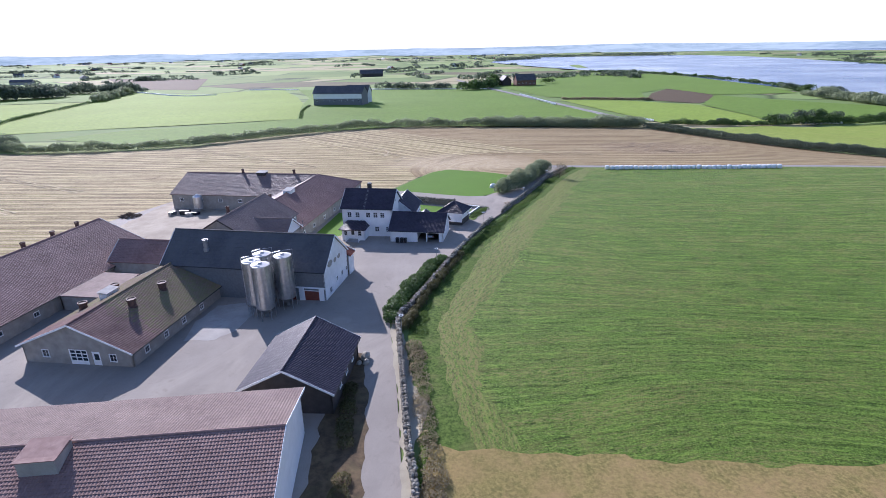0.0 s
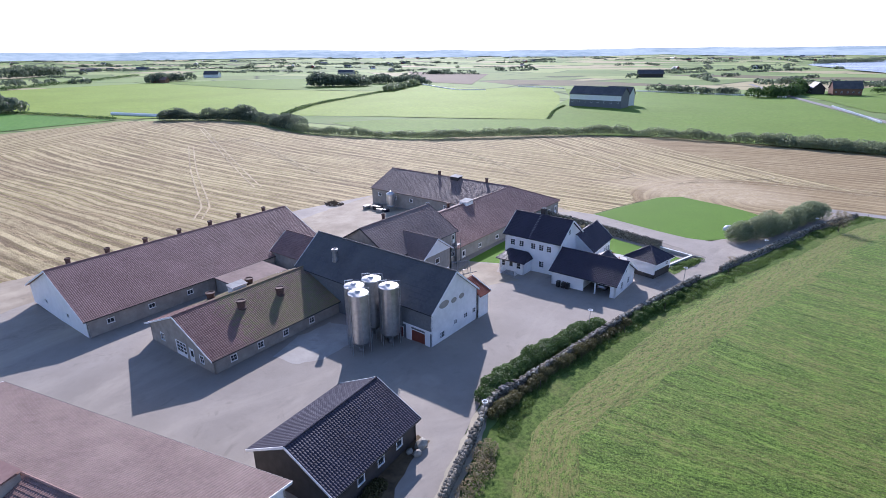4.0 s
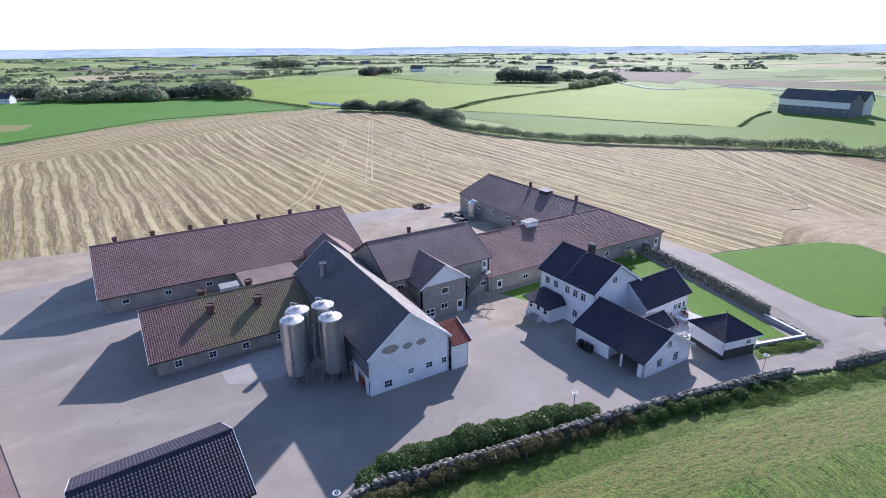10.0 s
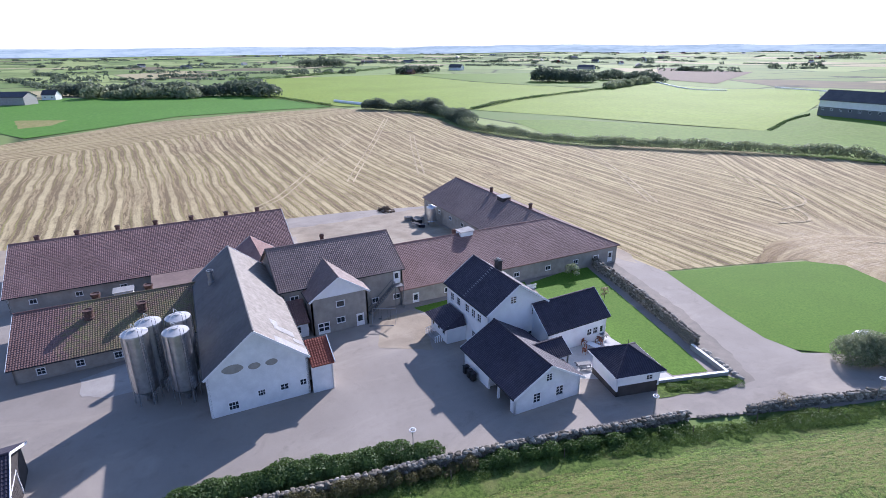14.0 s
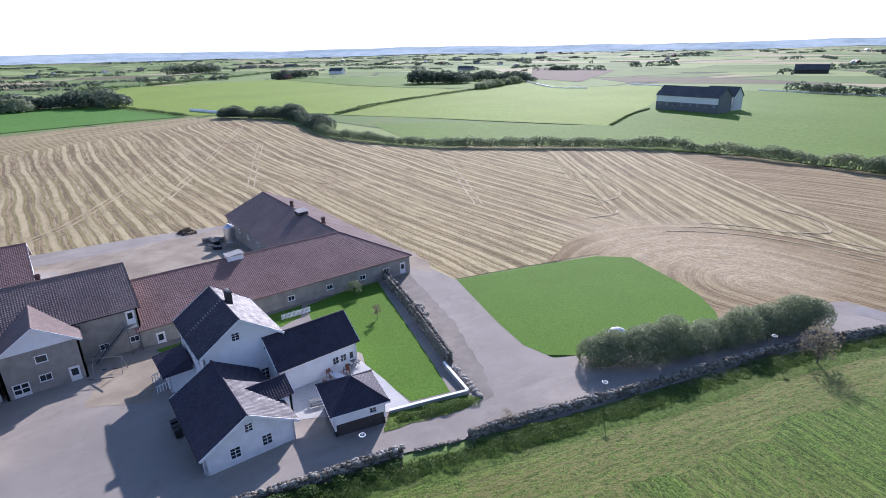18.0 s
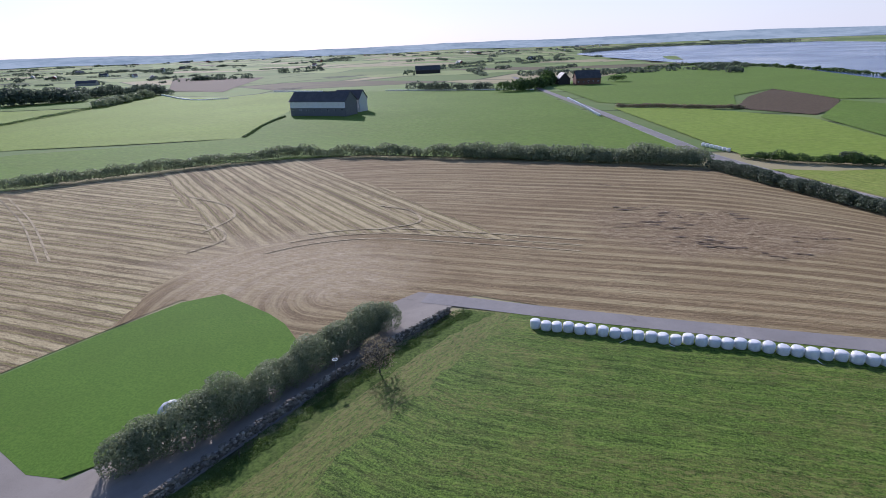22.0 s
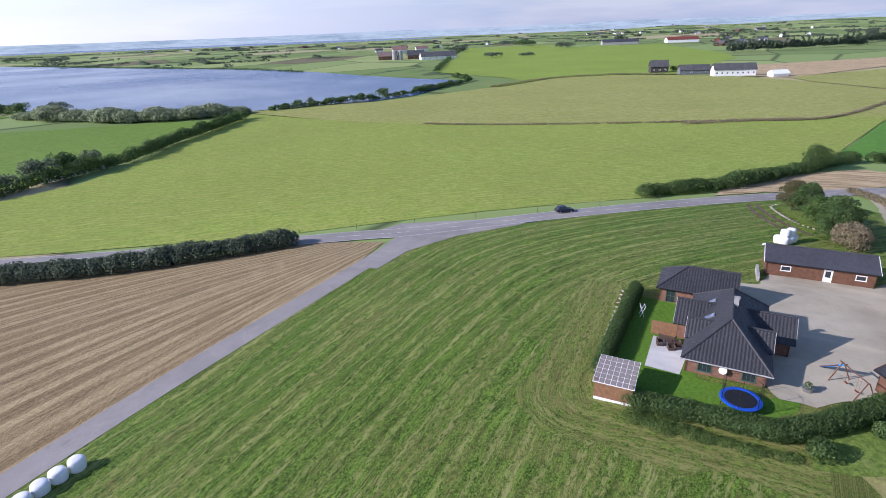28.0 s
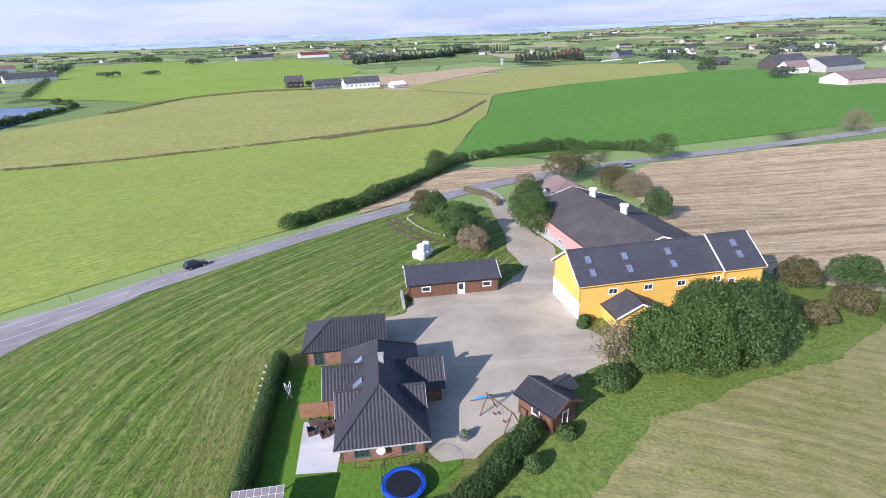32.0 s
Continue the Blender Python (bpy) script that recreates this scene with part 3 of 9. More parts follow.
# ---- materials ----
class Mat:
    """A node material with short calls for the nodes that this place needs."""

    def __init__(self, name, rough=0.8, metal=0.0, spec=0.3):
        self.m = bpy.data.materials.new(name)
        self.m.use_nodes = True
        self.n, self.l = self.m.node_tree.nodes, self.m.node_tree.links
        self.b = self.n["Principled BSDF"]
        self.b.inputs["Roughness"].default_value = rough
        self.b.inputs["Metallic"].default_value = metal
        self.b.inputs["Specular IOR Level"].default_value = spec
        self.h = None

    def put(self, socket, value):
        if isinstance(value, bpy.types.NodeSocket):
            self.l.new(value, socket)
        elif value is not None:
            socket.default_value = (*value, 1.0) if isinstance(value, tuple) and len(value) == 3 and socket.type == "RGBA" else value

    def pos(self):
        """World coordinates."""
        return self.n.new("ShaderNodeNewGeometry").outputs["Position"]

    def obj(self):
        return self.n.new("ShaderNodeTexCoord").outputs["Object"]

    def rand(self):
        return self.n.new("ShaderNodeObjectInfo").outputs["Random"]

    def island(self):
        return self.n.new("ShaderNodeNewGeometry").outputs["Random Per Island"]

    def map(self, vec, scale=(1, 1, 1), turn=0.0, move=(0, 0, 0)):
        q = self.n.new("ShaderNodeMapping")
        self.l.new(vec, q.inputs[0])
        q.inputs["Scale"].default_value, q.inputs["Rotation"].default_value, q.inputs["Location"].default_value = scale, (0, 0, radians(turn)), move
        return q.outputs[0]

    def noise(self, vec, scale, detail=4.0, rough=0.55, warp=0.0):
        q = self.n.new("ShaderNodeTexNoise")
        self.l.new(vec, q.inputs["Vector"])
        q.inputs["Scale"].default_value, q.inputs["Detail"].default_value, q.inputs["Roughness"].default_value, q.inputs["Distortion"].default_value = scale, detail, rough, warp
        return q.outputs[0]

    def wave(self, vec, scale, warp=2.0, detail=2.0, dscale=1.0, axis="Y", profile="SIN"):
        q = self.n.new("ShaderNodeTexWave")
        q.bands_direction, q.wave_profile = axis, profile
        self.l.new(vec, q.inputs["Vector"])
        q.inputs["Scale"].default_value, q.inputs["Distortion"].default_value, q.inputs["Detail"].default_value, q.inputs["Detail Scale"].default_value = scale, warp, detail, dscale
        return q.outputs["Fac"]

    def voronoi(self, vec, scale, out="Color", feature="F1", jitter=1.0):
        q = self.n.new("ShaderNodeTexVoronoi")
        q.feature = feature
        self.l.new(vec, q.inputs["Vector"])
        q.inputs["Scale"].default_value, q.inputs["Randomness"].default_value = scale, jitter
        return q.outputs[out]

    def ramp(self, fac, *stops, hard=False):
        q = self.n.new("ShaderNodeValToRGB")
        e = q.color_ramp.elements
        while len(e) < len(stops):
            e.new(0.5)
        for s, (p, c) in zip(e, stops):
            s.position = p
            s.color = (c, c, c, 1) if not isinstance(c, tuple) else (*c, 1)
        if hard:
            q.color_ramp.interpolation = "CONSTANT"
        self.l.new(fac, q.inputs[0])
        return q.outputs[0]

    def mix(self, fac, a, b, mode="MIX"):
        q = self.n.new("ShaderNodeMix")
        q.data_type, q.blend_type = "RGBA", mode
        self.put(q.inputs[0], fac)
        self.put(q.inputs[6], a)
        self.put(q.inputs[7], b)
        return q.outputs[2]

    def math(self, op, a, b=0.0):
        q = self.n.new("ShaderNodeMath")
        q.operation = op
        self.put(q.inputs[0], a)
        self.put(q.inputs[1], b)
        return q.outputs[0]

    def xyz(self, vec):
        q = self.n.new("ShaderNodeSeparateXYZ")
        self.l.new(vec, q.inputs[0])
        return q.outputs

    def vec(self, x, y, z=0.0):
        q = self.n.new("ShaderNodeCombineXYZ")
        for s, v in zip(q.inputs, (x, y, z)):
            self.put(s, v)
        return q.outputs[0]

    def bump(self, height, strength=0.4, dist=0.05):
        q = self.n.new("ShaderNodeBump")
        q.inputs["Strength"].default_value, q.inputs["Distance"].default_value = strength, dist
        self.l.new(height, q.inputs["Height"])
        if self.h is not None:
            self.l.new(self.h, q.inputs["Normal"])
        self.h = q.outputs[0]
        return self

    def out(self, color, rough=None):
        self.put(self.b.inputs["Base Color"], color)
        if rough is not None:
            self.put(self.b.inputs["Roughness"], rough)
        if self.h is not None:
            self.l.new(self.h, self.b.inputs["Normal"])
        return self.m


def plain(name, color, rough=0.6, metal=0.0, spec=0.4, vary=0.12, scale=3.0, bump=0.15):
    """Paint or another even surface with a little grime and grain."""
    q = Mat(name, rough, metal, spec)
    p = q.obj()
    a = q.noise(p, scale, 5)
    b = q.noise(p, scale * 9, 3)
    dark = tuple(c * (1 - 2.2 * vary) for c in color)
    lite = tuple(min(1, c * (1 + vary)) for c in color)
    c = q.mix(q.ramp(a, (0.3, 0.0), (0.7, 1.0)), dark, lite)
    c = q.mix(0.35, c, q.mix(b, dark, lite))
    q.bump(b, bump, 0.02)
    return q.out(c)


def grass(name, lite, dark, dry, stripes=None, patch=25.0, tuft=1.6, dryness=(0.55, 0.75), strength=0.5):
    """Grass in world coordinates. stripes: (turn, width, warp, share) of mown rows."""
    q = Mat(name, 0.87, 0, 0.11)
    p = q.pos()
    big = q.noise(p, 1.0 / patch, 4)
    mid = q.noise(p, 1 / 3.5, 5, 0.65)
    fine = q.noise(p, tuft, 5, 0.7)
    c = q.mix(q.ramp(fine, (0.38, 0.0), (0.62, 1.0)), dark, lite)
    c = q.mix(q.ramp(mid, (dryness[0] - 0.05, 0.0), (dryness[1] + 0.1, 0.75)), c, dry)
    c = q.mix(q.ramp(big, (0.38, 0.0), (0.7, 0.45)), c, tuple(x * 0.7 for x in lite))
    if stripes:
        turn, wide, warp, share = stripes
        m = q.map(p, turn=turn)
        m = q.vec(q.xyz(m)[0], q.math("ADD", q.xyz(m)[1], q.math("MULTIPLY", q.math("SUBTRACT", q.noise(p, 0.03, 4), 0.5), 5.0 * warp)))
        s = q.wave(m, 0.19 / wide, 1.6, 4, 0.35)
        s1 = q.noise(q.map(m, (0.02 / wide, 0.3 / wide, 1)), 1.0, 4, 0.65)
        s2 = q.noise(q.map(m, (0.2 / wide, 1.6 / wide, 1)), 1.0, 6, 0.8)
        brk = q.math("MULTIPLY", q.ramp(s2, (0.46, 0.0), (0.54, 1.0)), q.ramp(s1, (0.36, 0.3), (0.58, 1.0)))
        c = q.mix(q.ramp(s1, (0.46, 0.0), (0.66, 0.42 * share)), c, q.mix(q.ramp(fine, (0.4, 0.0), (0.6, 1.0)), tuple(0.5 * a for a in dry), dry))
        c = q.mix(q.math("MULTIPLY", q.ramp(s, (0.66, 0.0), (0.86, (0.8 if wide < 2 else 0.3) * share)), brk), c, tuple(min(1, 0.35 * a + 0.65 * b) for a, b in zip(lite, dry)))
        c = q.mix(q.math("MULTIPLY", q.ramp(s, (0.12, (0.16 if wide < 2 else 0.05) * share), (0.4, 0.0)), q.ramp(s2, (0.46, 1.0), (0.58, 0.1))), c, tuple(x * 0.7 for x in dark))
        c = q.mix(q.ramp(s2, (0.34, 0.7 * share), (0.46, 0.0)), c, tuple(x * 0.75 for x in dark))
        c = q.mix(q.ramp(s2, (0.54, 0.0), (0.64, 0.85 * share)), c, tuple(min(1, 1.4 * a) for a in lite))
        q.bump(s, 0.3, 0.1)
        q.bump(s2, 0.6, 0.2)
    q.bump(fine, strength, 0.1)
    return q.out(c)


def make_stubble(name, soil, straw, strawlite, turn, scale, share=0.8):
    """Stubble with straight swaths of straw."""
    q = Mat(name, 0.9, 0, 0.1)
    p = q.pos()
    m = q.map(p, turn=turn)
    v = q.vec(q.xyz(m)[0], q.math("ADD", q.xyz(m)[1], q.math("MULTIPLY", q.math("SUBTRACT", q.noise(p, 0.02, 3), 0.5), 9.0)))
    return stubble_rows(q, p, v, scale, soil, straw, strawlite, share)


def stubble_rows(q, p, v, scale, soil, straw, strawlite, share, weak=None, late=None):
    """Swaths across the second axis of v: thin pale straw lines, darker stubble and wheel marks between."""
    along, across = q.xyz(v)[0], q.xyz(v)[1]
    s = q.wave(v, scale, 0.5, 2, 0.3)
    s2 = q.wave(q.map(v, move=(0, 1.3, 0)), scale * 2.0, 0.8, 2, 0.4)
    lines = q.noise(q.vec(q.math("MULTIPLY", along, 0.11), q.math("MULTIPLY", across, 1.3)), 1.0, 5, 0.72)
    strands = q.noise(q.vec(q.math("MULTIPLY", along, 0.5), q.math("MULTIPLY", across, 2.6)), 1.0, 5, 0.75)
    slow = q.noise(q.vec(q.math("MULTIPLY", along, 0.012), q.math("MULTIPLY", across, 0.16)), 1.0, 3, 0.6)
    big, mid, fine = q.noise(p, 0.018, 5, 0.6), q.noise(p, 0.16, 6, 0.7), q.noise(p, 3.6, 4, 0.8)
    broad = q.noise(q.vec(q.math("MULTIPLY", along, 0.014), q.math("MULTIPLY", across, 0.42)), 1.0, 4, 0.7)
    c = q.mix(q.ramp(fine, (0.44, 0.0), (0.55, 1.0)), tuple(a * 0.6 for a in soil), tuple(a * 1.08 for a in straw))
    c = q.mix(q.ramp(fine, (0.62, 0.0), (0.68, 0.7)), c, strawlite)
    clod = q.voronoi(q.vec(q.math("MULTIPLY", along, 1.3), q.math("MULTIPLY", across, 2.3)), 1.0, "Distance")
    c = q.mix(q.ramp(clod, (0.42, 0.0), (0.7, 0.8)), c, tuple(a * 0.5 for a in soil))
    c = q.mix(q.ramp(clod, (0.1, 0.55), (0.32, 0.0)), c, strawlite)
    c = q.mix(q.ramp(lines, (0.46, 0.0), (0.54, 0.85)), c, tuple(a * 1.08 for a in straw))
    c = q.mix(q.ramp(broad, (0.40, 0.85), (0.48, 0.0)), c, q.mix(q.ramp(fine, (0.42, 0.0), (0.56, 1.0)), tuple(a * 0.42 for a in soil), tuple(a * 0.85 for a in soil)))
    c = q.mix(q.math("MULTIPLY", q.ramp(broad, (0.52, 0.0), (0.59, 0.75)), q.ramp(fine, (0.42, 0.3), (0.52, 1.0))), c, strawlite)
    c = q.mix(q.ramp(lines, (0.36, 0.75), (0.46, 0.0)), c, tuple(a * 0.62 for a in soil))
    fade = q.math("MULTIPLY", q.ramp(mid, (0.34, 0.3), (0.56, 1.0)), q.ramp(slow, (0.3, 0.25), (0.55, 1.0)))
    if weak is not None:
        fade = q.math("MULTIPLY", fade, weak)
    body = q.ramp(strands, (0.34, 0.25), (0.5, 1.0))
    c = q.mix(q.math("MULTIPLY", fade, q.ramp(s2, (0.2, share * 0.65), (0.45, 0.0))), c, tuple(a * 0.66 for a in soil))
    c = q.mix(q.math("MULTIPLY", q.math("MULTIPLY", fade, body), q.ramp(s, (0.62, 0.0), (0.84, share))), c, strawlite)
    c = q.mix(q.math("MULTIPLY", fade, q.ramp(strands, (0.6, 0.0), (0.68, share))), c, strawlite)
    c = q.mix(q.ramp(big, (0.4, 0.0), (0.66, 0.5)), c, q.mix(0.5, c, soil))
    c = q.mix(q.ramp(mid, (0.58, 0.0), (0.76, 0.4)), c, strawlite)
    if late is not None:
        c = late(q, c, s)
    q.bump(s, 0.3, 0.12)
    q.bump(lines, 0.5, 0.15)
    q.bump(q.math("SUBTRACT", 1.0, clod), 0.6, 0.14)
    q.bump(fine, 0.8, 0.12)
    return q.out(c)


def make_field_stubble(name, soil, straw, strawlite):
    """The large stubble field: rows along the west, a wedge cut aslant, rows that turn round the lawn and follow the lane, and a headland by the hill."""
    q = Mat(name, 0.9, 0, 0.1)
    p = q.pos()
    x, y, z = q.xyz(p)

    def add(*v):
        r = v[0]
        for w in v[1:]:
            r = q.math("ADD", r, w)
        return r

    def mul(a, b):
        return q.math("MULTIPLY", a, b)

    def step(a, at, soft):
        return q.ramp(add(mul(add(a, -at), 0.5 / soft), 0.5), (0.0, 0.0), (1.0, 1.0))

    wob = mul(add(q.noise(p, 0.012, 3), -0.5), 8.0)
    ragged = mul(add(q.noise(p, 0.06, 4), -0.5), 12.0)
    west = add(y, mul(mul(add(q.math("MINIMUM", q.math("MAXIMUM", x, -400.0), -20.0), 180.0), 0.0011), add(y, -110.0)), wob)
    aslant = add(mul(x, 0.62), mul(y, 0.785), mul(wob, 0.5))
    side, up = q.math("MINIMUM", add(x, 5.0), 0.0), add(y, -201.0)
    turned = q.math("SQRT", add(mul(side, side), mul(up, up)))
    fan = q.math("MINIMUM", q.math("MAXIMUM", mul(add(x, -55.0), 0.01333), 0.0), 1.25)
    lane = add(q.math("DIVIDE", turned, q.math("SUBTRACT", 1.0, mul(mul(fan, fan), 0.5))), mul(wob, 0.5))
    hill = add(mul(add(x, 345.0), 0.88), mul(add(y, -60.0), 0.48))
    r = q.mix(step(add(aslant, ragged), 144.0, 0.05), west, aslant)
    in_east = q.math("MAXIMUM", step(add(aslant, ragged), 200.0, 0.05), q.math("SUBTRACT", 1.0, step(add(turned, mul(ragged, 0.7)), 38.0, 0.05)))
    r = q.mix(in_east, r, lane)
    r = q.mix(q.math("SUBTRACT", 1.0, step(add(hill, ragged), 46.0, 0.05)), r, hill)
    r = add(r, mul(add(q.noise(p, 0.5, 3, 0.6), -0.5), 0.8))
    v = q.vec(x, r)

    def late(q, c, s):
        green = mul(q.ramp(s, (0.25, 0.0), (0.4, 1.0), (0.55, 0.0)), q.ramp(q.noise(p, 0.015, 3), (0.38, 0.0), (0.56, 0.9)))
        c = q.mix(mul(green, q.math("SUBTRACT", 1.0, mul(in_east, 0.6))), c, (0.30, 0.29, 0.085))
        c = q.mix(mul(in_east, q.ramp(q.noise(p, 0.03, 5, 0.65), (0.3, 0.45), (0.6, 1.0))), c, q.mix(0.5, c, (0.24, 0.16, 0.085)))
        out_east = mul(in_east, mul(step(x, 22.0, 14.0), step(mul(x, -1.0), -105.0, 25.0)))
        mx, my = mul(add(x, -60.0), 1 / 32.0), mul(add(y, -256.0), 1 / 22.0)
        churned = q.ramp(add(mul(mx, mx), mul(my, my), mul(add(q.noise(p, 0.08, 4), -0.5), 2.0)), (0.3, 1.0), (1.3, 0.0))
        clods = q.noise(q.map(p, (0.35, 1.3, 1), -20), 1.0, 6, 0.78, 1.4)
        c = q.mix(mul(churned, 0.75), c, q.ramp(clods, (0.38, (0.10, 0.066, 0.038)), (0.5, (0.27, 0.19, 0.11)), (0.62, (0.50, 0.41, 0.26))))
        out_east = mul(out_east, mul(q.ramp(q.noise(q.vec(mul(x, 0.02), mul(r, 0.12)), 1.0, 4, 0.7), (0.38, 0.15), (0.6, 1.0)), q.math("SUBTRACT", 1.0, churned)))
        c = q.mix(mul(out_east, q.ramp(s, (0.12, 0.42), (0.45, 0.0))), c, (0.15, 0.105, 0.058))
        c = q.mix(mul(out_east, q.ramp(s, (0.6, 0.0), (0.85, 0.3))), c, (0.46, 0.385, 0.20))
        cx, cy = mul(add(x, 24.0), 1 / 36.0), mul(add(y, -212.0), 1 / 24.0)
        dd = add(mul(cx, cx), mul(cy, cy), mul(add(q.noise(p, 0.07, 4), -0.5), 1.6))
        swirl = q.noise(q.map(p, (0.5, 1.8, 1), -35), 1.0, 6, 0.78, 1.2)
        return q.mix(q.ramp(dd, (0.2, 0.62), (1.2, 0.0)), c, q.mix(q.ramp(swirl, (0.42, 0.0), (0.58, 1.0)), straw, (0.64, 0.53, 0.37)))

    weak = q.math("SUBTRACT", 1.0, mul(in_east, 0.15))
    return stubble_rows(q, p, v, 0.063, soil, straw, strawlite, 0.95, weak, late)


def make_meadow(name, lite, dark, dry, pale):
    """The mown meadow round the camera: rows across it, along the wall in the west, and along road and garden in the east."""
    q = Mat(name, 0.7, 0, 0.14)
    q.b.inputs["Specular Tint"].default_value = (0.65, 1.0, 0.35, 1.0)
    p = q.pos()
    x, y, z = q.xyz(p)

    def add(*v):
        r = v[0]
        for w in v[1:]:
            r = q.math("ADD", r, w)
        return r

    def mul(a, b):
        return q.math("MULTIPLY", a, b)

    def step(a, at, soft):
        return q.ramp(add(mul(add(a, -at), 0.5 / soft), 0.5), (0.0, 0.0), (1.0, 1.0))

    ragged = mul(add(q.noise(p, 0.12, 4), -0.5), 7.0)
    wob = mul(add(q.noise(p, 0.025, 3), -0.5), 5.0)
    swell = mul(q.math("MINIMUM", q.math("MAXIMUM", add(x, 5.0), 0.0), 30.0), q.math("MINIMUM", mul(add(y, -80.0), 0.012), 0.25))
    middle = add(y, swell, wob)
    road = add(mul(add(x, -145.0), 0.61), mul(add(y, -190.0), 0.66), 190.0)
    r = q.math("SMOOTH_MAX", middle, road)
    r.node.inputs[2].default_value = 22.0
    out_x, out_y = q.math("MAXIMUM", mul(add(x, -117.0), -1.0), 0.0), q.math("MAXIMUM", add(y, -152.0), 0.0)
    garden = q.math("SQRT", add(mul(out_x, out_x), mul(out_y, out_y)))
    near_garden = mul(q.math("SUBTRACT", 1.0, step(add(garden, ragged), 8.0, 0.05)), mul(step(y, 128.0, 4.0), step(mul(x, -1.0), -146.0, 0.05)))
    r = q.mix(near_garden, r, garden)
    wall = add(x, 18.2, mul(q.math("ABSOLUTE", add(y, -72.6)), -0.26))
    by_wall = q.math("SUBTRACT", 1.0, step(add(wall, ragged), 11.0, 0.05))
    r = q.mix(by_wall, r, wall)
    along = q.mix(q.math("MAXIMUM", by_wall, mul(near_garden, step(mul(x, -1.0), -117.0, 0.05))), x, y)
    rr = add(r, mul(add(q.noise(p, 0.4, 3, 0.6), -0.5), 0.9))
    s = q.wave(q.vec(along, rr), 0.12, 0.8, 2, 0.3)
    lines = q.noise(q.vec(mul(along, 0.13), mul(rr, 1.3)), 1.0, 5, 0.7)
    strands = q.noise(q.vec(mul(along, 0.9), mul(rr, 2.4)), 1.0, 5, 0.75)
    slow = q.noise(q.vec(mul(along, 0.03), mul(rr, 0.16)), 1.0, 4, 0.6)
    big, mid, tuft = q.noise(p, 0.03, 4), q.noise(p, 0.3, 5, 0.65), q.noise(p, 4.5, 4, 0.8)
    clump = q.noise(q.vec(mul(along, 1.3), mul(rr, 3.2)), 1.0, 6, 0.8)
    c = q.mix(q.ramp(clump, (0.40, 0.0), (0.60, 1.0)), lite, dark)
    c = q.mix(q.ramp(tuft, (0.40, 0.75), (0.50, 0.0)), c, tuple(a * 0.45 for a in dark))
    c = q.mix(q.ramp(tuft, (0.54, 0.0), (0.62, 0.65)), c, tuple(a * 1.5 for a in lite))
    c = q.mix(q.ramp(lines, (0.38, 0.85), (0.46, 0.0)), c, q.mix(0.65, c, tuple(a * 0.4 for a in dark)))
    c = q.mix(mul(q.ramp(lines, (0.53, 0.0), (0.62, 0.5)), q.ramp(strands, (0.42, 0.2), (0.54, 1.0))), c, tuple(a * 1.5 for a in lite))
    c = q.mix(mul(q.ramp(slow, (0.46, 0.0), (0.64, 0.6)), q.ramp(strands, (0.46, 0.05), (0.56, 1.0))), c, dry)
    c = q.mix(mul(mul(q.ramp(s, (0.72, 0.0), (0.92, 1.0)), add(0.15, mul(step(x, 80.0, 25.0), 0.4))), q.ramp(strands, (0.46, 0.0), (0.54, 1.0))), c, pale)
    c = q.mix(q.ramp(strands, (0.63, 0.0), (0.7, 0.6)), c, pale)
    streak = q.noise(q.vec(mul(along, 0.05), mul(rr, 0.85)), 1.0, 4, 0.7)
    c = q.mix(mul(mul(q.ramp(streak, (0.56, 0.0), (0.62, 1.0)), step(x, 70.0, 30.0)), q.ramp(strands, (0.40, 0.1), (0.52, 0.75))), c, pale)
    c = q.mix(mul(q.ramp(mid, (0.5, 0.0), (0.7, 0.4)), q.ramp(big, (0.4, 0.2), (0.6, 1.0))), c, dry)
    brown = q.math("MAXIMUM", mul(near_garden, 0.5), mul(by_wall, q.ramp(mul(wall, 0.09), (0.2, 0.0), (0.5, 0.75), (1.0, 0.5))))
    c = q.mix(mul(brown, q.ramp(strands, (0.42, 0.1), (0.56, 1.0))), c, dry)
    q.bump(lines, 0.5, 0.2)
    q.bump(q.math("SUBTRACT", 1.0, clump), 0.8, 0.16)
    q.bump(tuft, 0.7, 0.12)
    return q.out(c)


def make_asphalt(name, base, lite, patch=0.06, tracks=True):
    q = Mat(name, 0.85, 0, 0.25)
    p = q.pos()
    a, b, c3 = q.noise(p, patch, 6, 0.6), q.noise(p, 0.7, 5, 0.65), q.noise(p, 14, 3, 0.8)
    c = q.mix(q.ramp(a, (0.35, 0.0), (0.65, 1.0)), base, lite)
    c = q.mix(q.ramp(b, (0.55, 0.0), (0.8, 0.35)), c, tuple(x * 0.62 for x in base))
    c = q.mix(q.ramp(c3, (0.3, 0.3), (0.6, 0.0)), c, tuple(x * 0.5 for x in base))
    if tracks:
        dust = q.noise(q.map(p, (0.09, 0.03, 1), 25), 1.0, 6, 0.7, 0.8)
        c = q.mix(q.ramp(dust, (0.5, 0.0), (0.72, 0.55)), c, (lite[0] * 1.3, lite[1] * 1.27, lite[2] * 1.2))
        wet = q.noise(p, 0.16, 5, 0.7, 1.5)
        c = q.mix(q.ramp(wet, (0.6, 0.0), (0.7, 0.4)), c, tuple(x * 0.6 for x in base))
    q.bump(c3, 0.25, 0.02)
    return q.out(c)


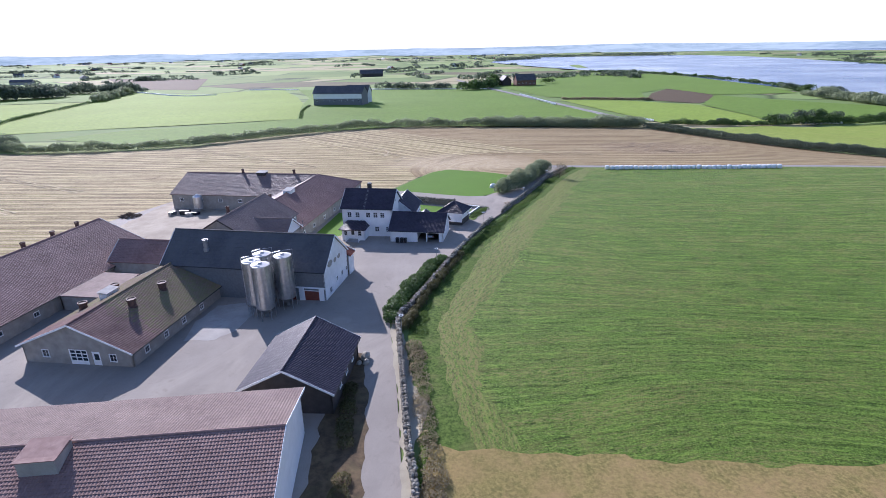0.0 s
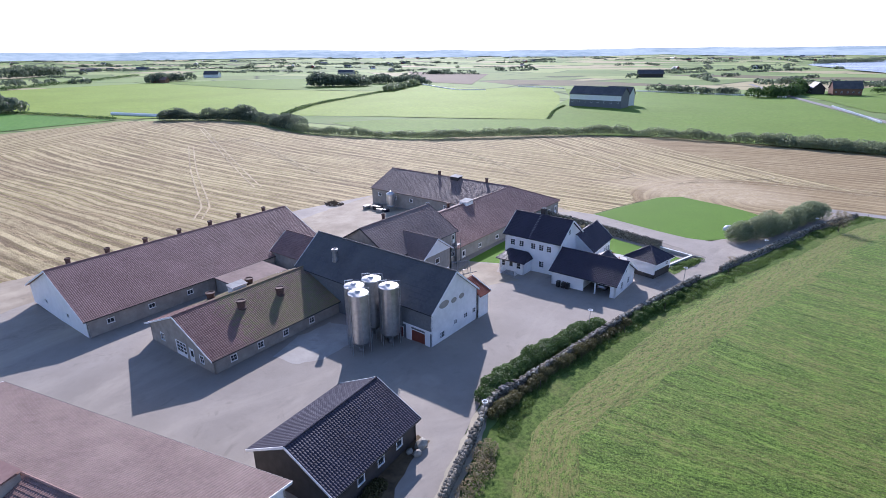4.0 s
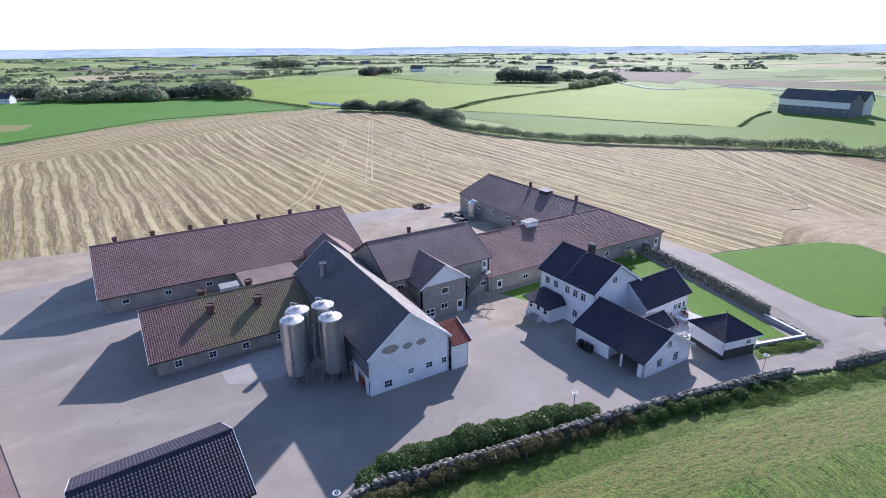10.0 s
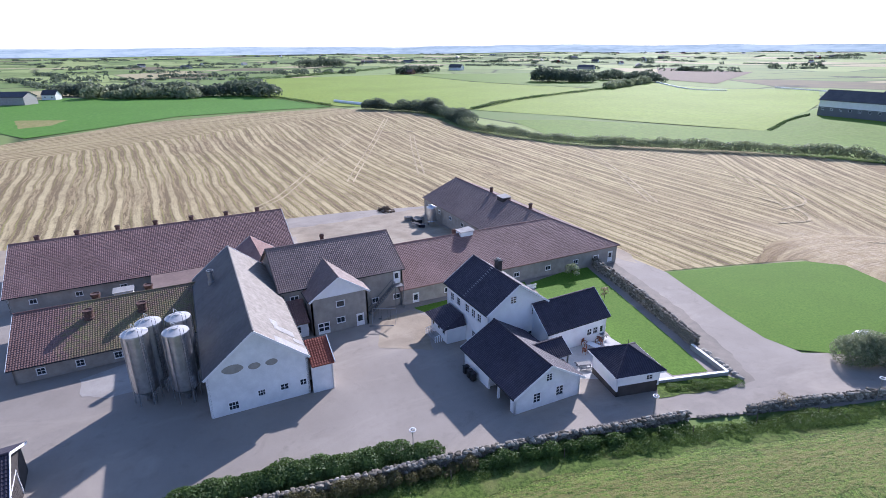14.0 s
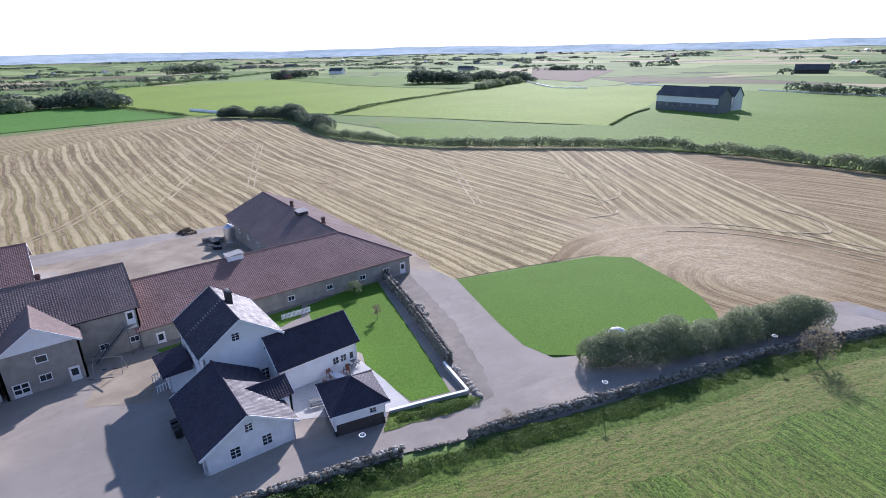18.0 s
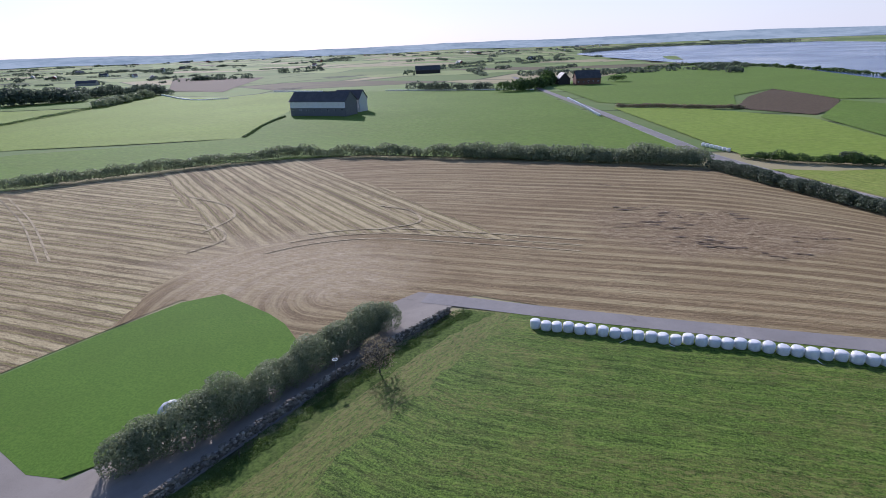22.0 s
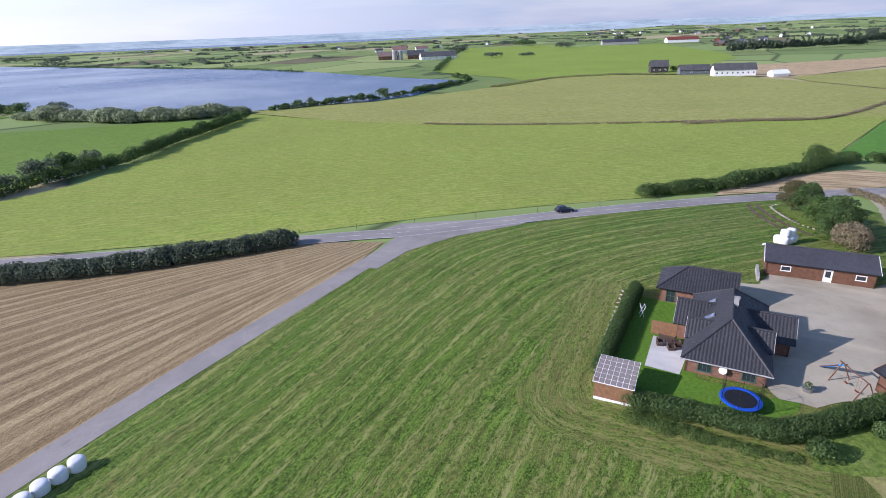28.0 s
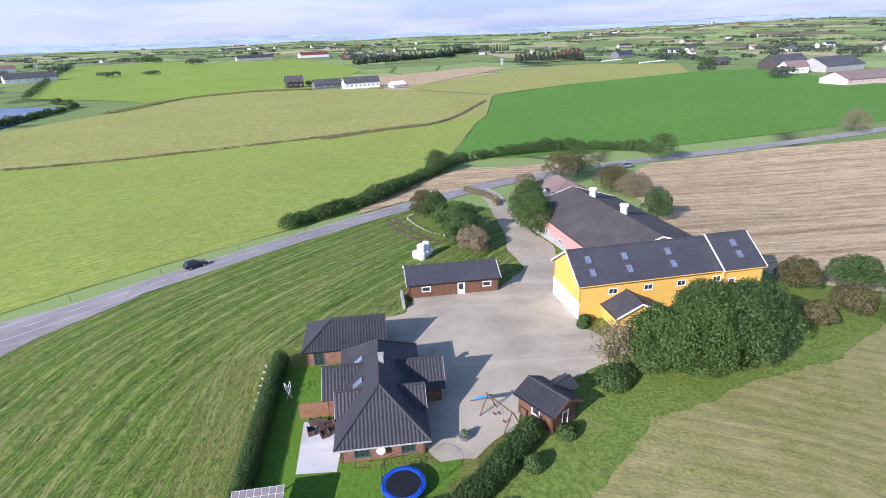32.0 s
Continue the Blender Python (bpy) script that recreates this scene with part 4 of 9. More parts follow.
def make_roof(name, a, b, moss=0.0, rough=0.78, spec=0.18, lichen=(0.24, 0.26, 0.10), spread=False):
    """Roof tiles: tone by tile, weathered in large patches, with lichen."""
    q = Mat(name, rough, 0, spec)
    p = q.obj()
    t = q.voronoi(q.map(p, (3.2, 3.2, 3.2)), 1.0)
    big, mid, fine = q.noise(p, 0.22, 5), q.noise(p, 1.6, 4), q.noise(p, 18, 3)
    c = q.mix(q.ramp(q.xyz(t)[0], (0.0, 0.25), (1.0, 0.75)), a, b)
    c = q.mix(q.ramp(mid, (0.4, 0.0), (0.75, 0.5)), c, tuple(x * 0.72 for x in a))
    c = q.mix(q.ramp(big, (0.4, 0.0), (0.7, 0.5)), c, tuple(min(1, x * 1.25) for x in b))
    if moss:
        k = q.ramp(q.mix(0.5, big, mid), (0.5 - 0.25 * moss, 0.0), (0.62, 0.85 * moss))
        if spread:
            along = q.math("ADD", q.math("MULTIPLY", q.xyz(p)[0], 0.09), q.math("ADD", 0.62, q.math("MULTIPLY", q.math("SUBTRACT", mid, 0.5), 0.9)))
            k = q.math("MULTIPLY", k, q.ramp(along, (0.0, 0.0), (0.35, 1.0), (1.35, 0.9)))
        c = q.mix(k, c, lichen)
    q.bump(fine, 0.15, 0.01)
    return q.out(c, q.ramp(mid, (0.3, rough - 0.08), (0.7, rough + 0.12)))


def make_glass(name, tint=(0.02, 0.025, 0.03)):
    q = Mat(name, 0.06, 0, 0.6)
    n = q.noise(q.obj(), 2.5, 2)
    return q.out(q.mix(n, tint, tuple(x * 2.2 for x in tint)))


def make_leaf(name, a, b, c3, trans=0.35, rough=0.55):
    q = Mat(name, rough, 0, 0.25)
    i = q.island()
    c = q.ramp(i, (0.0, a), (0.5, b), (1.0, c3))
    n = q.noise(q.obj(), 0.6, 3)
    c = q.mix(q.ramp(n, (0.35, 0.0), (0.7, 0.4)), c, tuple(x * 0.75 for x in a))
    q.out(c)
    tr, mx = q.n.new("ShaderNodeBsdfTranslucent"), q.n.new("ShaderNodeMixShader")
    q.put(tr.inputs["Color"], q.mix(0.5, c, tuple(min(1, x * 1.8) for x in b)))
    mx.inputs[0].default_value = trans
    q.l.new(q.b.outputs[0], mx.inputs[1])
    q.l.new(tr.outputs[0], mx.inputs[2])
    q.l.new(mx.outputs[0], q.n["Material Output"].inputs["Surface"])
    return q.m




def make_far():
    """The plain far off: parcels of meadow, pasture and stubble, paled for haze, with darker field edges."""
    q = Mat("far_plain", 0.9, 0, 0.1)
    p = q.pos()
    w = q.noise(p, 0.004, 3)
    v = q.map(p, (0.0042, 0.0075, 0), 17)
    cell = q.voronoi(v, 1.0, "Color", "F1", 0.85)
    edge = q.voronoi(v, 1.0, "Distance", "DISTANCE_TO_EDGE", 0.85)
    r = q.xyz(cell)[0]
    # Parcel colours lifted and greyed, with distance haze put into them.
    c = q.ramp(r, (0.0, (0.17, 0.25, 0.08)), (0.28, (0.24, 0.33, 0.11)), (0.5, (0.31, 0.38, 0.14)), (0.68, (0.20, 0.27, 0.09)), (0.82, (0.44, 0.38, 0.22)), (0.95, (0.17, 0.145, 0.09)), hard=True)
    f = q.noise(p, 0.05, 6, 0.65)
    c = q.mix(q.ramp(f, (0.4, 0.0), (0.8, 0.5)), c, (0.26, 0.27, 0.10))
    c = q.mix(q.ramp(edge, (0.0, 0.85), (0.022, 0.0)), c, (0.045, 0.06, 0.03))
    wood = q.noise(p, 0.0035, 6, 0.65)
    c = q.mix(q.ramp(wood, (0.6, 0.0), (0.64, 0.85)), c, (0.035, 0.05, 0.03))
    return q.out(c)


M_far = make_far()


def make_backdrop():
    """Far hills, their haze painted in as a pale blue glow."""
    q = Mat("glowing_haze_hills", 1.0, 0, 0)
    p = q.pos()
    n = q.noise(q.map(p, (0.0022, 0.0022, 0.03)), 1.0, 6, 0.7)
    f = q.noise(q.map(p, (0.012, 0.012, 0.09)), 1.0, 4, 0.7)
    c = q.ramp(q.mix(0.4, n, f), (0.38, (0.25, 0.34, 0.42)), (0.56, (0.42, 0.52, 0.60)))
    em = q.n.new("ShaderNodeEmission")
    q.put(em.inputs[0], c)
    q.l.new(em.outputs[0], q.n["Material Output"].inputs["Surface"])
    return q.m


M_hills = make_backdrop()
M_meadow = make_meadow("meadow", (0.166, 0.262, 0.040), (0.044, 0.082, 0.014), (0.24, 0.205, 0.075), (0.34, 0.34, 0.12))
M_lawn = grass("lawn", (0.13, 0.245, 0.029), (0.078, 0.168, 0.018), (0.19, 0.24, 0.052), patch=9.0, tuft=3.0, dryness=(0.66, 0.9), strength=0.35)
M_pasture = grass("pasture", (0.18, 0.285, 0.045), (0.125, 0.21, 0.032), (0.235, 0.28, 0.07), (12, 3.0, 2.0, 0.35), tuft=0.5, patch=60)
M_pasture_lite = grass("bright_pasture", (0.275, 0.37, 0.06), (0.21, 0.30, 0.045), (0.31, 0.36, 0.09), (-20, 3.0, 2.0, 0.3), tuft=0.4, patch=70)
M_pasture_deep = grass("deep_pasture", (0.12, 0.275, 0.042), (0.085, 0.205, 0.032), (0.17, 0.28, 0.07), tuft=0.4, patch=80)
M_hay = grass("hay_meadow", (0.34, 0.36, 0.092), (0.23, 0.27, 0.06), (0.50, 0.41, 0.20), (52, 1.6, 1.2, 0.7), tuft=0.8, patch=50, dryness=(0.5, 0.7))
M_hay_near = grass("green_hay_meadow", (0.31, 0.38, 0.074), (0.205, 0.275, 0.048), (0.41, 0.39, 0.12), (53, 1.5, 1.0, 0.6), tuft=0.9, patch=60)
M_dry = grass("dry_meadow", (0.30, 0.30, 0.095), (0.18, 0.19, 0.058), (0.42, 0.335, 0.17), (-62, 1.3, 1.6, 0.1), tuft=2.4, dryness=(0.42, 0.62))
M_headland = grass("yellowed_headland", (0.34, 0.27, 0.095), (0.15, 0.135, 0.045), (0.40, 0.265, 0.12), tuft=2.6, dryness=(0.44, 0.6), strength=0.8)
M_under_trees = grass("lush_grass", (0.20, 0.275, 0.055), (0.085, 0.135, 0.026), (0.30, 0.28, 0.11), tuft=2.4, strength=0.7)
M_rough = grass("rough_grass", (0.135, 0.20, 0.038), (0.038, 0.07, 0.013), (0.24, 0.21, 0.09), tuft=2.4, strength=0.9)
M_brown = grass("rushes", (0.17, 0.12, 0.07), (0.08, 0.06, 0.04), (0.2, 0.17, 0.08), tuft=0.7)
M_stubble = make_field_stubble("stubble", (0.28, 0.207, 0.115), (0.425, 0.33, 0.18), (0.60, 0.50, 0.28))
M_stubble_f = make_stubble("stubble_far", (0.44, 0.32, 0.175), (0.57, 0.43, 0.245), (0.68, 0.53, 0.32), 85, 0.1, 0.4)
M_soil = plain("bare_soil", (0.17, 0.12, 0.08), 0.95, vary=0.3, scale=0.6, bump=0.6)
M_yard = make_asphalt("yard_asphalt", (0.285, 0.252, 0.216), (0.375, 0.333, 0.286))
M_road = make_asphalt("road_asphalt", (0.26, 0.242, 0.228), (0.325, 0.303, 0.285), 0.1)
M_gravel = make_asphalt("gravel", (0.37, 0.325, 0.24), (0.50, 0.45, 0.34), 0.12)
M_dirt = make_asphalt("dusty_dirt", (0.28, 0.228, 0.165), (0.43, 0.362, 0.27), 0.15)
M_concrete_worn = make_asphalt("worn_concrete", (0.36, 0.335, 0.30), (0.46, 0.43, 0.39), 0.3)
M_gravel_dull = make_asphalt("dull_gravel", (0.205, 0.178, 0.15), (0.29, 0.255, 0.212), 0.3)
M_paving = make_asphalt("pale_paving", (0.50, 0.49, 0.47), (0.62, 0.61, 0.58), 0.2)
M_line = plain("road_paint", (0.72, 0.72, 0.70), 0.7)


def make_water():
    q = Mat("lake_water", 0.12, 0, 0.5)
    p = q.pos()
    n = q.noise(q.map(p, (1, 0.5, 1)), 0.35, 4, 0.6)
    big = q.noise(p, 0.006, 4)
    q.bump(n, 0.7, 0.3)
    return q.out(q.mix(big, (0.024, 0.066, 0.17), (0.036, 0.09, 0.21)), q.ramp(big, (0.3, 0.16), (0.7, 0.3)))


M_water = make_water()
M_roof_red = make_roof("brown_concrete_tile", (0.235, 0.142, 0.122), (0.315, 0.20, 0.172), 0, 0.72, 0.24)
M_roof_moss = make_roof("mossy_concrete_tile", (0.19, 0.11, 0.095), (0.25, 0.155, 0.135), 0.85, lichen=(0.22, 0.235, 0.085), spread=True)
M_roof_pale = make_roof("faded_concrete_tile", (0.195, 0.138, 0.122), (0.26, 0.19, 0.168), 0.25, lichen=(0.30, 0.26, 0.20))
M_roof_dark = make_roof("black_glazed_tile", (0.036, 0.031, 0.046), (0.058, 0.05, 0.07), 0, 0.48, 0.26)
M_roof_slate = make_roof("grey_slate", (0.058, 0.058, 0.064), (0.10, 0.097, 0.102), 0.35, 0.62, 0.35, (0.17, 0.165, 0.14))
M_roof_orange = make_roof("clay_tile", (0.20, 0.062, 0.045), (0.28, 0.092, 0.06))
M_roof_cattle = make_roof("weathered_fibre_cement", (0.075, 0.067, 0.064), (0.10, 0.09, 0.086), 0.2, lichen=(0.15, 0.135, 0.11))
M_roof_umber = make_roof("dark_brown_tile", (0.20, 0.142, 0.124), (0.265, 0.19, 0.166), 0.2, 0.64, 0.34, (0.28, 0.25, 0.19))
M_roof_sheet = make_roof("weathered_cement_sheet", (0.255, 0.228, 0.195), (0.35, 0.318, 0.275), 0.5, 0.75, 0.3, (0.17, 0.15, 0.12))
M_roof_grey = make_roof("grey_metal_roof", (0.05, 0.05, 0.058), (0.066, 0.066, 0.075), 0, 0.5, 0.4)
M_white = plain("white_painted_boards", (0.87, 0.87, 0.87), 0.6, vary=0.05, scale=0.8)
M_whitewash = plain("stained_white_render", (0.84, 0.84, 0.84), 0.75, vary=0.09, scale=0.7)
M_grey_wall = plain("grey_render", (0.36, 0.335, 0.30), 0.85, vary=0.16, scale=0.8)
M_dark_wall = plain("dark_stained_boards", (0.07, 0.062, 0.058), 0.8, vary=0.2, scale=1.0)
M_grey_board = plain("grey_blue_cladding", (0.17, 0.18, 0.19), 0.7, vary=0.12)
M_red_door = plain("dull_red_paint", (0.20, 0.055, 0.035), 0.6)
M_brick = plain("brown_brick_wall", (0.24, 0.125, 0.085), 0.85, vary=0.2, scale=2.0)
M_wood = plain("red_brown_timber", (0.155, 0.076, 0.045), 0.7, vary=0.2, scale=2.0)
M_cedar_red = plain("red_stained_teak", (0.30, 0.105, 0.05), 0.55, vary=0.15, scale=2.5)
M_cedar = plain("weathered_cedar_boards", (0.27, 0.145, 0.075), 0.65, vary=0.18, scale=2.5)
M_yellow = plain("ochre_yellow_paint", (0.74, 0.45, 0.10), 0.6, vary=0.08)
M_pink = plain("faded_salmon_paint", (0.62, 0.30, 0.26), 0.7, vary=0.1)
M_concrete = plain("concrete", (0.40, 0.39, 0.37), 0.85, vary=0.15, scale=1.2)
M_boulder = plain("pale_boulder", (0.40, 0.37, 0.31), 0.88, vary=0.25, scale=2.0, bump=0.5)
M_stone = plain("field_stone", (0.27, 0.24, 0.19), 0.9, vary=0.3, scale=3.0, bump=0.6)
M_glass = make_glass("window_glass")
M_lid = plain("dull_zinc_lid", (0.60, 0.59, 0.57), 0.5, 0.35, vary=0.08)
M_steel = plain("galvanised_steel", (0.68, 0.69, 0.70), 0.36, 1.0, vary=0.14, scale=1.5, bump=0.05)
M_steel_dull = plain("dull_steel", (0.35, 0.36, 0.37), 0.5, 0.8)
M_black = plain("black_plastic", (0.02, 0.02, 0.022), 0.5)
M_bale = plain("white_bale_wrap", (0.90, 0.90, 0.89), 0.42, vary=0.04, scale=4, bump=0.4)
M_bark = plain("bark", (0.14, 0.115, 0.09), 0.9, vary=0.25, scale=5, bump=0.7)
M_leaf = make_leaf("dark_leaves", (0.050, 0.092, 0.028), (0.086, 0.148, 0.042), (0.13, 0.20, 0.060), 0.3)
M_leaf_olive = make_leaf("olive_autumn_leaves", (0.085, 0.088, 0.036), (0.135, 0.125, 0.052), (0.19, 0.165, 0.075), 0.3)
M_leaf_grey = make_leaf("grey_willow_leaves", (0.169, 0.217, 0.113), (0.265, 0.302, 0.169), (0.378, 0.406, 0.265))
M_leaf_weed = make_leaf("verge_weeds", (0.10, 0.16, 0.04), (0.12, 0.19, 0.048), (0.145, 0.21, 0.06))
M_leaf_lush = make_leaf("lush_leaves", (0.052, 0.105, 0.024), (0.085, 0.15, 0.035), (0.125, 0.195, 0.048), 0.25)
M_leaf_dry = make_leaf("dry_twigs", (0.220, 0.169, 0.118), (0.304, 0.254, 0.152), (0.355, 0.321, 0.186))
# Paler, bluer green and more translucent: distance haze put into the leaf colour.
M_leaf_hazed = make_leaf("haze_paled_leaves", (0.088, 0.115, 0.078), (0.118, 0.15, 0.10), (0.15, 0.185, 0.12), 0.45)
M_straw = make_stubble("bleached_straw", (0.46, 0.37, 0.23), (0.56, 0.45, 0.28), (0.66, 0.55, 0.35), 30, 0.12, 0.6)
M_frame2 = plain("dark_green_frame", (0.05, 0.12, 0.09), 0.5)
M_sky_pane = make_glass("skylight_glass", (0.10, 0.12, 0.17))
M_store_pane = make_glass("clear_roof_pane", (0.17, 0.145, 0.13))
M_blue = plain("blue_vinyl", (0.02, 0.10, 0.55), 0.4, vary=0.08)
M_blue_lite = plain("sky_blue_plastic", (0.05, 0.30, 0.75), 0.4, vary=0.06)
M_rattan = plain("brown_rattan", (0.09, 0.06, 0.045), 0.7, vary=0.2, scale=12)

# ---- the ground and its fields ----
def ground_sheet():
    near = [i * 12 for i in range(-25, 30)]
    far = [-4900, -4500, -4100, -3700, -3300, -2900, -2500, -2150, -1800, -1500, -1250, -1050, -900, -780, -680, -600, -530, -470, -420, -380, -340]
    xs = grid_lines(near + far + [-v + 20 for v in far])
    v = [(x, y, ground_z(x, y) - (0.1 if max(abs(x), abs(y)) < 330 else 0.3)) for y in xs for x in xs]
    n = len(xs)
    f = [(j * n + i, j * n + i + 1, (j + 1) * n + i + 1, (j + 1) * n + i) for j in range(n - 1) for i in range(n - 1)]
    return tagged(link("ground", v, f, M_far, smooth=True), "gently rolling farmland plain reaching a hazy horizon", "ground", kind="structure")


ground_sheet()

sheet("stubble_field", [(-358, 37), (-386, 62), (-409, 128), (-414, 205), (-379, 235), (-342, 250), (-248, 236), (-187, 250), (-158, 271), (-123, 306), (-97, 327), (-67, 332), (-19, 335), (26, 333), (69, 331), (104, 281), (123, 249), (149, 217), (153, 203), (140, 201.2), (126, 201.6), (94, 203.0), (35, 203.6), (18, 206), (8, 197), (5, 186), (0, 177), (-8, 182), (-27, 192), (-33, 192), (-38, 172), (-42, 155), (-60, 150), (-95, 132), (-100, 110), (-104, 60), (-98, 25), (-140, -10), (-250, -20), (-330, 5)], -0.03, M_stubble, "harvested pale straw-coloured stubble field with curved swaths", "field", step=12, curve=False)
sheet("mown_meadow", [(-12.0, -60.0), (-9.0, 20.0), (-10.0, 52.0), (-15.5, 70.0), (-14.5, 78.0), (-12.0, 90.0), (-9.0, 110.0), (-4.0, 127.0), (4.0, 151.0), (12.0, 182.0), (19.0, 200.2), (60.0, 200.2), (92.0, 200.0), (122.0, 198.6), (139.5, 198.2), (149.0, 196.4), (160.1, 190.2), (169.5, 181.8), (180.5, 171.9), (199.8, 147.9), (213.9, 131.1), (220.5, 119.3), (202.0, 107.4), (166.3, 103.6), (147.0, 93.8), (136.3, 89.1), (150.0, 70.0), (150.0, -60.0)], 0.02, M_meadow, "freshly mown green meadow with mowing rows", "field", step=5, curve=False, rough=0.4)
sheet("meadow_across_road", [(84.0, 344.0), (152.0, 228.0), (179.0, 192.7), (201.4, 161.8), (222.5, 136.1), (260.6, 117.5), (290.9, 109.8), (375.2, 82.6), (396.2, 73.0), (376.7, 111.6), (343.7, 181.0), (320.4, 246.3), (312.9, 284.4), (310.0, 345.0), (318.0, 412.0), (306.0, 402.0), (238.0, 373.0), (199.0, 350.0), (168.0, 338.0), (137.0, 342.0), (109.0, 333.0), (92.0, 330.0)], 0.02, M_hay_near, "large yellow-green hay meadow beyond the main road", "field", step=30, curve=False)
sheet("lake", [(285.0, 607.0), (277.0, 522.0), (290.0, 454.0), (316.0, 428.0), (348.0, 409.0), (392.0, 369.0), (428.0, 357.0), (490.0, 362.0), (552.0, 370.0), (556.0, 400.0), (565.0, 440.0), (597.0, 529.0), (640.0, 625.0), (671.0, 700.0), (700.0, 900.0), (725.0, 1100.0), (760.0, 1400.0), (790.0, 1700.0), (830.0, 2113.0), (760.0, 2800.0), (390.0, 2943.0), (110.0, 2936.0), (-120.0, 2186.0), (-60.0, 1800.0), (24.0, 1500.0), (164.0, 1111.0), (242.0, 1009.0), (262.0, 777.0)], 0.1, M_water, "calm blue lake stretching to low far shores", "lake", step=120, flat=-6.85)
sheet("sea", [(900, 4600), (1700, 3600), (2300, 2900), (2800, 2250), (3300, 1700), (4700, 1500), (4850, 3000), (4800, 4800), (2500, 4850)], 0.1, M_water, "distant open sea on the horizon", "sea", step=300, flat=-6.8)
sheet("farmyard", [(-14, -40), (-6, -40), (-6.5, 20), (-8.6, 30), (-10.2, 38.5), (-12.7, 48), (-15.9, 60), (-18.6, 68.6), (-20.5, 76), (-20.6, 84), (-18.0, 92), (-14.6, 98.6), (-12.9, 101.5), (-11.0, 110), (-7, 126), (-1, 142), (6, 168), (13, 192), (17, 205), (8, 205), (-1, 188), (-6, 160), (-10, 152), (-16, 152), (-40, 160), (-53, 160), (-75, 162), (-104, 158), (-112, 120), (-118, 60), (-110, 25), (-80, 10), (-20, 10)], 0.03, M_yard, "grey asphalt farmyard with patches and tracks", "yard", step=5, curve=False)
sheet("lawn", [(-40, 160), (-37, 172), (-32, 191), (-27, 196), (-18, 192.5), (-8.5, 188), (0, 178.5), (-2.5, 168), (-6, 158), (-11, 152), (-15, 151.5), (-22, 153.5)], 0.045, M_lawn, "smooth bright green lawn", "lawn", step=5)
ribbon("lane", [(10, 202.8), (20, 202.5), (35, 201.8), (65, 201.4), (94, 201.2), (126, 199.8), (138, 199.5), (148, 199.4), (158, 200.5)], 4.1, 0.06, M_road, "narrow grey asphalt lane beside the bales", "lane")
sheet("junction", [(139.6, 200.0), (145.9, 200.1), (152.5, 200.1), (156.0, 202.5), (157.8, 209.4), (165.0, 206.5), (172.5, 189.5), (171.8, 179.5), (169.5, 181.4), (160.1, 189.9), (149.0, 195.3), (139.4, 195.7)], 0.07, M_road, "asphalt mouth of the lane at the main road", "road", step=5, curve=False)
MAIN = [(-110.0, 900.0), (-58.0, 735.0), (36.0, 467.0), (64.0, 386.0), (80.0, 344.0), (148.5, 223.0), (160.0, 201.5), (177.3, 178.8), (197.5, 154.2), (216.0, 131.9), (239.5, 100.9), (259.4, 57.2), (274.4, -2.0), (296.7, -85.3), (337.8, -229.2)]
ribbon("main_road", MAIN, 6.4, 0.08, M_road, "two-lane asphalt road with worn edge lines", "road")


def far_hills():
    """A glowing backdrop ring, shaped as low hills where the land meets the sky."""
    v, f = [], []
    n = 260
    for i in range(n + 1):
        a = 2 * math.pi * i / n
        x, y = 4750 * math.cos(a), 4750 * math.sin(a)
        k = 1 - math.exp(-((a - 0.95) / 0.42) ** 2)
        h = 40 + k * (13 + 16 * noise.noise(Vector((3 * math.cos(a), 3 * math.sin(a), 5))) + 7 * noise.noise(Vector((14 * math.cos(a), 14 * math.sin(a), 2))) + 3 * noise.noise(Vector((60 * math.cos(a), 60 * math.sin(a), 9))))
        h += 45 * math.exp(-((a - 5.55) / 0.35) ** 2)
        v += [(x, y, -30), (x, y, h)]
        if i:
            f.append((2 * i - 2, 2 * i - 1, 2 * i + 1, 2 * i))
    return tagged(link("backdrop", v, f, M_hills), "glowing pale blue backdrop painted as hazy hills along the horizon", "hills", kind="structure")


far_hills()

# ---- further fields, gardens, lanes ----
M_stone_many = None


def make_stones():
    q = Mat("field_stones", 0.9, 0, 0.2)
    c = q.ramp(q.island(), (0.0, (0.13, 0.11, 0.085)), (0.5, (0.24, 0.21, 0.165)), (1.0, (0.48, 0.44, 0.37)))
    n = q.noise(q.pos(), 6, 4)
    q.bump(n, 0.5, 0.04)
    return q.out(q.mix(q.ramp(n, (0.4, 0.0), (0.7, 0.5)), c, (0.10, 0.105, 0.08)))


